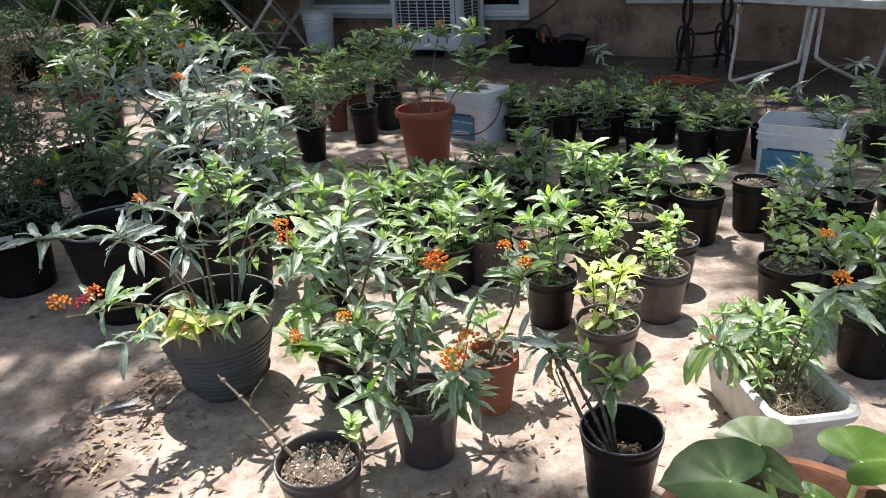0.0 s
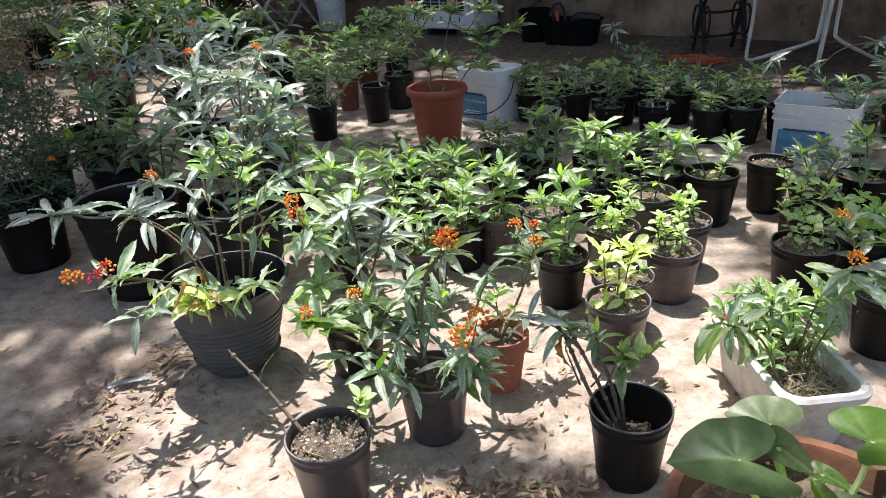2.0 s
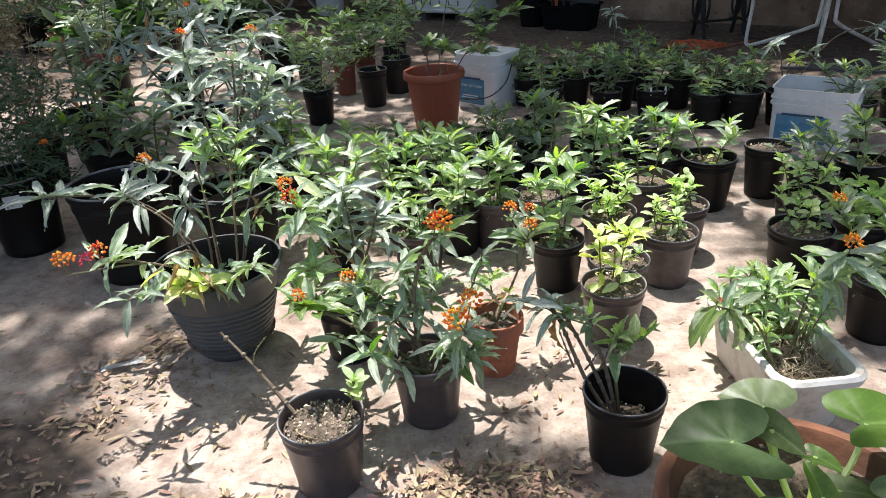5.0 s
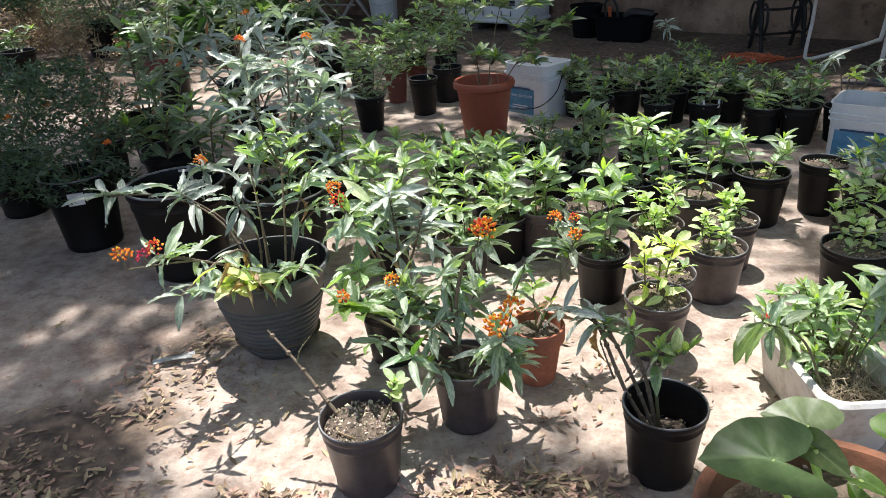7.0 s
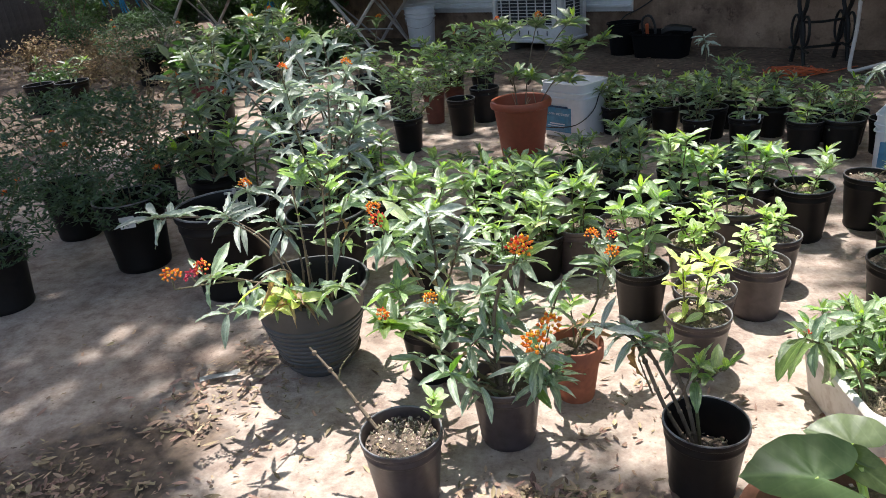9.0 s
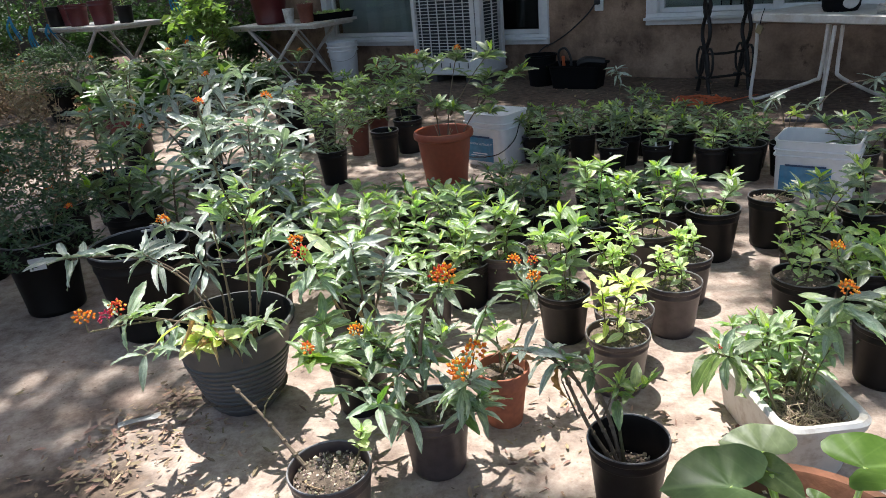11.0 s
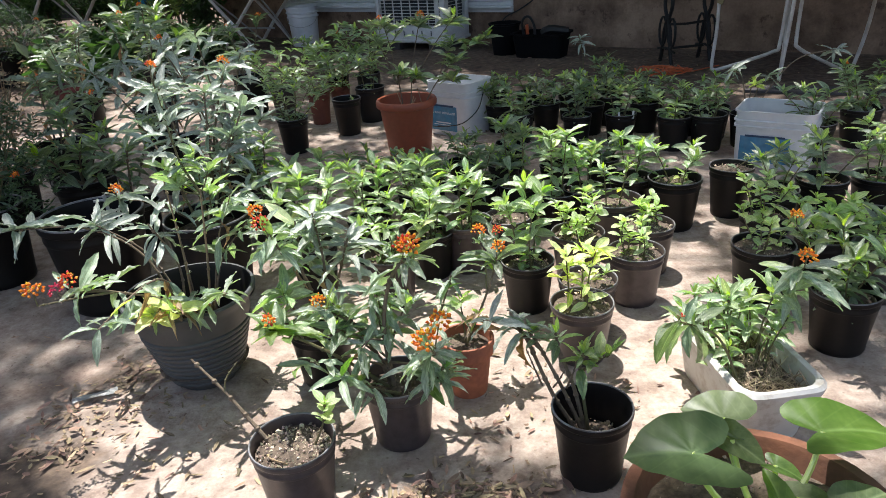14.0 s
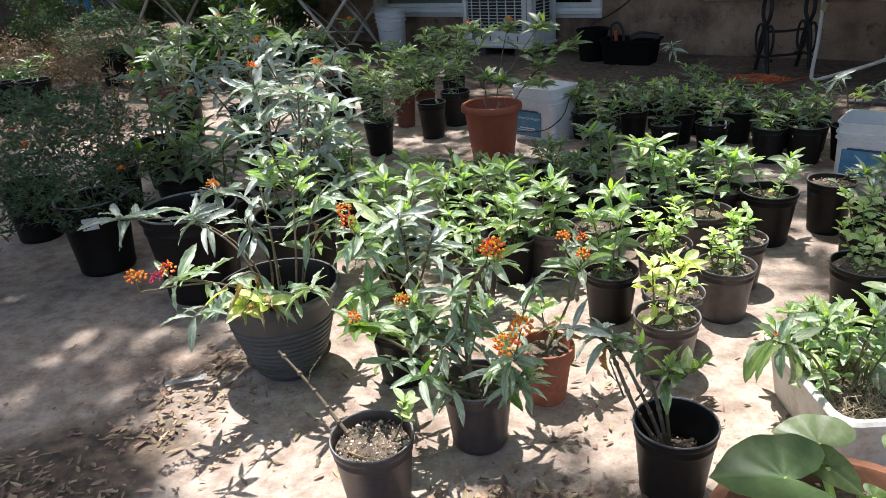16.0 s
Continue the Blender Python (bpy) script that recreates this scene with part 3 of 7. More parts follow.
def floret_mesh(name, mat, mat2, seed, n=28, radius=0.019):
    """A domed umbel of small five-lobed florets on thin stalks."""
    rnd = random.Random(seed)
    bm = bmesh.new()
    for i in range(n):
        u = (i + 0.5) / n
        th, a = math.acos(1 - 1.15 * u), i * 2.399963
        d = Vector((math.sin(th) * math.cos(a), math.sin(th) * math.sin(a), math.cos(th)))
        c = d * radius * rnd.uniform(0.7, 1.15)
        q = d.to_track_quat("Z", "Y").to_matrix().to_4x4()
        r = rnd.uniform(0.0023, 0.0033)
        top = bm.verts.new(c + d * r * 1.5)
        ring = [bm.verts.new(Matrix.Translation(c) @ q @ Vector((math.cos(k * math.pi / 5) * r * (1.3 if k % 2 else 0.75),
                                                                 math.sin(k * math.pi / 5) * r * (1.3 if k % 2 else 0.75), -0.001 if k % 2 else 0.001)))
                for k in range(10)]
        low = bm.verts.new(c - d * r * 1.6)
        which = 1 if rnd.random() < 0.45 else 0
        for k in range(10):
            bm.faces.new((top, ring[k], ring[(k + 1) % 10])).material_index = which
            bm.faces.new((low, ring[(k + 1) % 10], ring[k])).material_index = 0
    me = bpy.data.meshes.new(name)
    bm.to_mesh(me)
    bm.free()
    me.materials.append(mat)
    me.materials.append(mat2)
    return me


FLOWERS = {"orange": [floret_mesh("umbel", M_ORANGE, M_YELLOW, s) for s in range(3)],
           "red": [floret_mesh("umbel", M_RED, M_YELLOW, s + 5) for s in range(3)],
           "pink": [floret_mesh("umbel", M_PINK, M_PINK, 9)],
           "dull": [floret_mesh("umbel", M_ORANGE, M_RED, 11, n=16, radius=0.013)],
           "bud": [floret_mesh("umbel", M_RED, M_LEAF_MID, 12, n=14, radius=0.013)]}


def grow_stem(parent, fol, pts, rnd, radius=0.004, leafy=0.6, nodes=6, length=0.1, kind="mid", flower="", whorl=6,
              mat=None, bloom=1.0, hang=None):
    """One stem through pts with opposite pairs of leaves on its upper part and a whorl at the tip."""
    path = smooth_path(pts, 6)
    bm = bmesh.new()
    add_tube(bm, path, radius, radius * 0.5, 7)
    for i in range(2, len(path) - 1, 3):
        bmesh.ops.create_uvsphere(bm, u_segments=6, v_segments=4, radius=radius * 1.25, matrix=Matrix.Translation(path[i]))
    part("stem", bm, mat or M_STEM, parent)
    n = len(path) - 1
    turn = rnd.uniform(0, 180)
    aged = kind in ("old", "long")
    for k in range(nodes):
        f = 1 - leafy * (1 - (k + rnd.uniform(0.0, 0.7)) / nodes)
        x = min(f, 0.999) * n
        i = min(int(x), n - 1)
        p = path[i].lerp(path[i + 1], x - i)
        turn += 90 + rnd.uniform(-25, 25)
        grown = (k + 1) / nodes
        for side in (0, 180):
            if rnd.random() < 0.12:
                continue
            lift = {"old": -36, "long": -20}.get(kind, -12) + 44 * grown + rnd.uniform(-26, 26)
            ln = length * rnd.uniform(0.55, 1.12) * (1.0 - 0.25 * abs(grown - 0.5))
            which = kind
            if aged and grown < 0.6 and rnd.random() < 0.10:
                which, lift = "dry", rnd.uniform(-85, -50)
            elif kind in ("old", "new") and rnd.random() < 0.012:
                which = "yel"
            elif kind == "old" and rnd.random() < 0.16:      # a younger leaf, still green and upright
                which, lift = "green", lift + rnd.uniform(20, 45)
            fol.leaf(which, leaf_pose(p, turn + side + rnd.uniform(-18, 18), lift, rnd.uniform(-38, 38), ln), rnd)
            if not aged and rnd.random() < 0.4:      # axillary shoot leaf
                fol.leaf("tip" if rnd.random() < 0.5 else kind, leaf_pose(p, turn + side + rnd.uniform(-50, 50), lift + rnd.uniform(5, 40), rnd.uniform(-40, 40), ln * rnd.uniform(0.3, 0.6)), rnd)
    for k in range(whorl):
        low = ((-65, 32) if whorl > 10 else (-45, 34)) if aged else (-8, 44)
        low = hang or low
        lift = rnd.uniform(*low) if k < whorl * 0.8 else rnd.uniform(*((-5, 38) if aged else (20, 55)))
        ln = length * (rnd.uniform(0.55, 1.05) if k < whorl * 0.8 else rnd.uniform(0.35, 0.6))
        fol.leaf(kind, leaf_pose(path[-1] - (path[-1] - path[-2]).normalized() * rnd.uniform(0, 0.025 if whorl < 9 else 0.065), turn + k * 137.5 + rnd.uniform(-28, 28), lift, rnd.uniform(-35, 35), ln), rnd)
    if whorl and not flower and kind != "yel":
        for k in range(2 if not aged else 0):
            fol.leaf("tip", leaf_pose(path[-1], turn + k * 137.5, rnd.uniform(30, 72), rnd.uniform(-40, 40), length * rnd.uniform(0.3, 0.6)), rnd)
    if flower:
        up = Vector((rnd.uniform(-0.4, 0.4), rnd.uniform(-0.5, 0.1), 1)).normalized()
        top = path[-1] + up * 0.028 * bloom
        part("flower_stalk", tube([path[-1], path[-1].lerp(top, 0.6), top], 0.0016, 0.0012, 5), M_STEM, parent)
        tagged(part("umbel", rnd.choice(FLOWERS[flower]), None, parent,
                    m=Matrix.Translation(top) @ up.to_track_quat("Z", "Y").to_matrix().to_4x4() @ Matrix.Scale(bloom, 4)), kind="stuff")


# ---------- pots ----------
POTS = {}


def pot_mesh(d, h, style):
    """A tapered pot of unit meshes by size and style: nursery, clay, orange, ribbed, tub."""
    key = (round(d, 3), round(h, 3), style)
    if key in POTS:
        return POTS[key]
    r = d / 2
    t = 0.02 * d
    if style == "ribbed":
        prof = [(0, 0), (r * 0.46, 0), (r * 0.50, 0.010)]
        for k in range(10):
            z = h * (0.08 + 0.60 * k / 10)
            rr = r * (0.50 + 0.37 * (z / h / 0.7) ** 0.75)
            prof += [(rr, z), (rr + 0.0030, z + h * 0.018), (rr + 0.0030, z + h * 0.036), (rr, z + h * 0.050)]
        prof += [(r * 0.875, h * 0.72), (r * 0.885, h * 0.84), (r * 0.93, h * 0.90), (r * 0.99, h * 0.94), (r * 1.02, h * 0.98), (r, h), (r * 0.96, h),
                 (r * 0.92, h * 0.95), (r * 0.84, h * 0.7), (r * 0.46, h * 0.1), (0, h * 0.1)]
        mat = M_SLATE
    elif style == "orange":
        prof = [(0, 0), (r * 0.66, 0), (r * 0.68, 0.008), (r * 0.88, h * 0.84), (r * 0.92, h * 0.87), (r * 0.985, h * 0.885),
                (r * 1.0, h * 0.92), (r * 1.0, h * 0.955), (r * 0.97, h * 0.99), (r * 0.93, h), (r * 0.89, h * 0.985), (r * 0.86, h * 0.9),
                (r * 0.66, h * 0.08), (0, h * 0.08)]
        mat = M_TERRA
    elif style in ("clay", "bowl"):
        prof = [(0, 0), (r * 0.66, 0), (r * 0.68, 0.006), (r * 0.87, h * 0.74), (r * 0.98, h * 0.75), (r, h * 0.77), (r * 1.0, h * 0.985), (r * 0.98, h),
                (r * 0.9, h), (r * 0.88, h * 0.97), (r * 0.66, h * 0.08), (0, h * 0.08)]
        mat = M_CLAY if style == "clay" else M_SHADECLAY
    else:
        prof = [(0, 0), (r * 0.74, 0), (r * 0.77, 0.006), (r * 0.785, h * 0.07), (r * 0.775, h * 0.085), (r * 0.93, h * 0.78), (r * 0.94, h * 0.79),
                (r * 0.955, h * 0.80), (r * 0.955, h * 0.83), (r * 0.945, h * 0.84), (r * 0.955, h * 0.90), (r * 0.99, h * 0.915), (r, h * 0.93),
                (r * 1.005, h * 0.985), (r * 0.995, h), (r * 0.965, h), (r * 0.95, h * 0.985),
                (r * 0.93, h * 0.9), (r * 0.92, h * 0.86), (r * 0.75, h * 0.06), (0, h * 0.06)]
        mat = {"black": M_BLACK, "grey": M_GREY, "tub": M_BLACK, "red": M_RUST, "maroon": M_MAROON, "white": M_WHITE}[style]
    me = mesh_from("pot", lathe(prof, 40), mat)
    # top faces of the rim carry the painted highlight
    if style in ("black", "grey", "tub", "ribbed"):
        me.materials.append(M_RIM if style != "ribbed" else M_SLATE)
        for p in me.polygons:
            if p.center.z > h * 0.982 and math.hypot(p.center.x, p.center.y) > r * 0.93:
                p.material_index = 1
    # inner faces set to black: the shade inside the pot is painted on
    if style == "ribbed":
        me.materials.append(M_BLACK)
        for p in me.polygons:
            if p.center.z < h * 0.985 and (p.normal.x * p.center.x + p.normal.y * p.center.y) < -0.02 * r and p.center.z > h * 0.1:
                p.material_index = 2
    POTS[key] = me
    return me


SOILS = {}


def soil_mesh(r):
    key = round(r, 3)
    if key not in SOILS:
        rnd = random.Random(key)
        prof = [(0, 0.006), (r * 0.3, 0.004), (r * 0.6, 0.005), (r * 0.9, 0.0), (r, -0.004)]
        bm = lathe(prof, 28)
        for v in bm.verts:
            v.co.z += rnd.uniform(-0.003, 0.004)
        SOILS[key] = mesh_from("soil", bm, M_SOIL)
    return SOILS[key]


GRITS = {}


def grit_mesh(r, n):
    """Small crumbs of bark, perlite and dry bits lying on the soil."""
    key = (round(r, 3), n)
    if key not in GRITS:
        rnd = random.Random(n)
        v, f = [], []
        for _ in range(n):
            a, q = rnd.uniform(0, 6.283), r * math.sqrt(rnd.random()) * 0.95
            s = 0.0014 + 0.0062 * rnd.random() ** 2.2
            e = rnd.uniform(0.35, 1.0)
            m = Matrix.Translation((q * math.cos(a), q * math.sin(a), 0.006)) @ Euler((rnd.uniform(0, 3), rnd.uniform(0, 3), rnd.uniform(0, 6))).to_matrix().to_4x4()
            b = len(v)
            v += [tuple(m @ Vector(p)) for p in ((s, 0, 0), (-s, 0, 0), (0, s * e, 0), (0, -s * e, 0), (0, 0, s * 0.6), (0, 0, -s * 0.6))]
            f += [tuple(b + i for i in t) for t in ((0, 2, 4), (2, 1, 4), (1, 3, 4), (3, 0, 4), (2, 0, 5), (1, 2, 5), (3, 1, 5), (0, 3, 5))]
        me = bpy.data.meshes.new("grit")
        me.from_pydata(v, [], f)
        me.materials.append(M_GRIT)
        GRITS[key] = me
    return GRITS[key]


def pot_thing(name, x, y, d, h, style, label, category, group="", fill=0.84, turn=0.0, tilt=0.0, z=0.0, grit=60):
    root = thing(name, pose(x, y, z, tilt, 0, turn), label, category, group)
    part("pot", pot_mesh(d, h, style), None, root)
    if fill:
        taper = {"orange": 0.86, "clay": 0.88, "bowl": 0.88, "ribbed": 0.84}.get(style, 0.93)
        rr = d / 2 * (0.68 + (taper - 0.68) * fill) * 0.99
        part("soil", soil_mesh(rr), None, root, m=Matrix.Translation((0, 0, h * fill)))
        if grit:
            tagged(part("grit", grit_mesh(rr, grit), None, root, m=Matrix.Translation((0, 0, h * fill))), kind="stuff")
    return root


def young(x, y, d, h, tall, n, style="black", kind="new", length=0.07, seed=0, label="", joined=False, spread=0.6,
          nodes=4, fill=0.84, flower="", group="young milkweed in nursery pots", name="potted_milkweed", whorl=6):
    """A nursery pot with n short leafy milkweed shoots of height `tall` above the ground."""
    rnd = random.Random(seed)
    if kind == "round":
        n, nodes = n + 1, nodes + 1
    root = pot_thing(name, x, y, d, h, style, label or "young green milkweed in a black plastic nursery pot", "potted plant", group, fill,
                     rnd.uniform(0, 360), grit=170 if not joined else 0)
    fol = Foliage(root, joined)
    for i in range(n):
        a = 6.283 * (i + rnd.random() * 0.6) / n
        q = d * 0.22 * rnd.uniform(0.3, 1.0) if n > 1 else 0.01
        base = Vector((q * math.cos(a), q * math.sin(a), h * fill))
        reach = spread * d * rnd.uniform(0.3, 0.75)
        top = Vector((reach * math.cos(a), reach * math.sin(a), tall * rnd.uniform(0.8, 1.0)))
        mid = base.lerp(top, 0.5) + Vector((rnd.uniform(-0.012, 0.012), rnd.uniform(-0.012, 0.012), 0.01))
        grow_stem(root, fol, [base, mid, top], rnd, 0.0028, 0.97, nodes + (2 if nodes > 2 else 0), length, kind, flower if i == 0 else "", whorl)
    fol.close()
    return root


# ---------- ground ----------
bm = bmesh.new()
bmesh.ops.create_grid(bm, x_segments=1, y_segments=1, size=400)
whole("ground", bm, M_GROUND, "pale worn concrete yard going over to brown garden soil", "ground", kind="structure", smooth=False)

# ---------- house ----------
WALL_TURN = -34.6
WALL = pose(1.2, 7.0, 0, 0, 0, WALL_TURN)     # local x along the wall, -y towards the yard
T = 0.2
WIN_A = (-3.5, -0.41, 0.31, 1.65)
WIN_B = (0.58, 2.75, 0.465, 1.65)


def wall_pieces():
    """The front wall with its two window openings, and the return wall, as one solid."""
    bm = bmesh.new()
    xs = [-4.7, WIN_A[0], WIN_A[1], WIN_B[0], WIN_B[1], 8.0]
    zs = sorted([-0.1, WIN_A[2], WIN_B[2], 1.65, 2.6])
    grid = {}

    def corner(i, k, y):
        if (i, k, y) not in grid:
            grid[i, k, y] = bm.verts.new((xs[i], y, zs[k]))
        return grid[i, k, y]

    def solid(i, k):
        if not (0 <= i < len(xs) - 1 and 0 <= k < len(zs) - 1):
            return False
        for a, b, lo, hi in (WIN_A, WIN_B):
            if a <= xs[i] < b and lo <= zs[k] < hi:
                return False
        return True

    for i in range(len(xs) - 1):
        for k in range(len(zs) - 1):
            if not solid(i, k):
                continue
            for y in (0, T):
                bm.faces.new([corner(i, k, y), corner(i + 1, k, y), corner(i + 1, k + 1, y), corner(i, k + 1, y)])
            for di, dk, p, q in ((-1, 0, (0, 0), (0, 1)), (1, 0, (1, 0), (1, 1)), (0, -1, (0, 0), (1, 0)), (0, 1, (0, 1), (1, 1))):
                if not solid(i + di, k + dk):
                    a, e = (i + p[0], k + p[1]), (i + q[0], k + q[1])
                    bm.faces.new([corner(*a, 0), corner(*e, 0), corner(*e, T), corner(*a, T)])
    return bm


whole("wall_house", wall_pieces(), M_STUCCO, "brown stucco house wall with scuffed base", "wall", WALL, kind="structure", smooth=False)
whole("wall_return", box((T, 5.0, 2.7), (-4.6, 2.71, 1.25), bevel=0), M_STUCCO, "brown stucco side wall of the house", "wall", WALL, kind="structure", smooth=False)
# roof out of view; eave added, its depth set to shade the front wall
bm = box((13.4, 5.65, 0.16), (1.4, 2.125, 2.69), bevel=0.01)
whole("roof", bm, M_ROOF, "low dark roof with an overhanging eave", "roof", WALL, kind="structure")
# backing added behind the windows; the room's darkness is put into its colour
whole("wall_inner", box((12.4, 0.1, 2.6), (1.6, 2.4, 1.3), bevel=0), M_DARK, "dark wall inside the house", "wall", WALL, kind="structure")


def window(name, a, b, lo, hi, panes, label):
    root = thing(name, WALL, label, "window")
    root["kind"] = "structure"
    f, out = 0.10, 0.035
    bm = bmesh.new()
    add_box(bm, (b - a, 0.10, f), ((a + b) / 2, 0.05 - out, lo + f / 2), bevel=0.006)
    add_box(bm, (b - a, 0.10, f), ((a + b) / 2, 0.05 - out, hi - f / 2), bevel=0.006)
    for x in (a + f / 2, b - f / 2):
        add_box(bm, (f, 0.10, hi - lo - 2 * f), (x, 0.05 - out, (lo + hi) / 2), bevel=0.006)
    part("window_frame", bm, M_FRAME, root)
    part("window_sill", box((b - a + 0.02, 0.05, 0.025), ((a + b) / 2, -out - 0.015, lo + 0.055), bevel=0.006), M_FRAME, root)
    w = (b - a - 2 * f) / panes
    for k in range(panes):
        x0 = a + f + w * k
        bm = bmesh.new()
        for xx in (x0 + 0.02, x0 + w - 0.02):
            add_box(bm, (0.04, 0.05, hi - lo - 2 * f), (xx, 0.06, (lo + hi) / 2), bevel=0.004)
        for zz in (lo + f + 0.02, hi - f - 0.02):
            add_box(bm, (w - 0.08, 0.05, 0.04), (x0 + w / 2, 0.06, zz), bevel=0.004)
        sash = part("sash", bm, M_FRAME, root)
        pane = part("pane", box((w - 0.07, 0.006, hi - lo - 2 * f - 0.07), (x0 + w / 2, 0.06, (lo + hi) / 2), bevel=0), M_GLASS, sash, "clear window glass")
        pane.visible_shadow = False
    return root


window("window_1", *WIN_A, 2, "white vinyl window with grey-green vertical blinds behind")
window("window_2", *WIN_B, 2, "white vinyl window with pale green vertical blinds")


def blinds(a, b, lo, hi, seed):
    rnd = random.Random(seed)
    root = thing("vertical_blinds", WALL, "grey-green vertical blinds hanging behind the window", "blinds")
    part("head_rail", box((b - a, 0.04, 0.03), ((a + b) / 2, 0.26, hi), bevel=0.004), M_FRAME, root)
    n = int((b - a) / 0.085)
    for k in range(n):
        x = a + (k + 0.5) * (b - a) / n
        part("slat", box((0.09, 0.004, hi - lo), (x, 0.26, (hi + lo) / 2 - 0.016), pose(0, 0, 0, 0, 0, 48 + rnd.uniform(-16, 16)), bevel=0), M_SLAT, root)


blinds(WIN_A[0] + 0.05, -1.2, WIN_A[2] + 0.05, WIN_A[3] + 0.02, 3)
blinds(WIN_B[0] + 0.05, WIN_B[1] - 0.05, WIN_B[2] + 0.05, WIN_B[3] + 0.02, 4)

# outlet and cable on the wall
root = thing("wall_outlet", WALL @ pose(0.12, 0, 0.67), "white outdoor socket with a black plug", "socket")
part("cover_plate", box((0.085, 0.02, 0.13), (0, -0.011, 0), bevel=0.006), M_FRAME, root)
part("plug", box((0.045, 0.045, 0.045), (-0.005, -0.042, 0.015), bevel=0.01), M_CABLE, root)
pts = smooth_path([(0.11, -0.07, 0.68), (0.03, -0.08, 0.58), (-0.15, -0.06, 0.44), (-0.31, -0.07, 0.34), (-0.43, -0.12, 0.28), (-0.47, -0.2, 0.20)], 6)
whole("power_cable", tube(pts, 0.007), M_CABLE, "black power cable sagging along the wall", "cable", WALL)


# ---------- evaporative cooler ----------
def cooler():
    w, d, h, z0 = 0.84, 0.44, 1.15, 0.075
    root = thing("window_cooler", WALL @ pose(-1.28, -0.33, 0), "white window air cooler with a slatted grille, on blocks", "air cooler")
    part("base_pan", box((w, d, 0.17), (0, 0, z0 + 0.085), bevel=0.02), M_COOLER, root)
    part("top_cover", box((w, d, 0.12), (0, 0, z0 + h - 0.06), bevel=0.02), M_COOLER, root)
    for sx in (-1, 1):
        for sy in (-1, 1):
            wx = 0.045 if sx < 0 else 0.06
            part("corner_post", box((wx, 0.06, h - 0.29), (sx * (w / 2 - wx / 2), sy * (d / 2 - 0.03), z0 + 0.17 + (h - 0.29) / 2), bevel=0.012), M_COOLER, root)
    part("cooling_pad", box((w - 0.08, d - 0.08, h - 0.30), (0, 0, z0 + 0.17 + (h - 0.30) / 2), bevel=0.01), M_PAD, root)
    part("drip_lip", box((w + 0.02, d + 0.02, 0.03), (0, 0, z0 + 0.025), bevel=0.01), M_COOLER, root)
    for k in range(27):
        z = z0 + 0.19 + k * 0.0315
        part("slat", box((w - 0.11, 0.022, 0.006), (-0.008, -d / 2 + 0.018, z), pose(0, 0, 0, -12, 0, 0), bevel=0.0015), M_COOLER, root)
        part("side_slat", box((0.022, d - 0.12, 0.006), (w / 2 - 0.018, 0, z), pose(0, 0, 0, 0, -12, 0), bevel=0.0015), M_COOLER, root)
    for k in range(7):
        x = -w / 2 + 0.12 + k * 0.105
        part("bar", box((0.009 if k != 6 else 0.05, 0.012, h - 0.29), (x, -d / 2 + 0.001, z0 + 0.17 + (h - 0.29) / 2), bevel=0.003), M_COOLER, root)
    for k in range(3):
        part("bar", box((0.012, 0.016, h - 0.29), (w / 2 - 0.002, -0.16 + 0.16 * k, z0 + 0.17 + (h - 0.29) / 2), bevel=0.003), M_COOLER, root)
    for k in range(6):
        part("vent_slot", box((0.008, 0.008, 0.05), (-0.30 + 0.11 * k, -d / 2 - 0.003, z0 + 0.10), bevel=0.002), M_PAD, root)
    for sx in (-1, 1):
        part("block", box((0.18, 0.4, 0.08), (sx * 0.27, 0.02, 0.04), bevel=0.008), M_FENCE, root)


cooler()


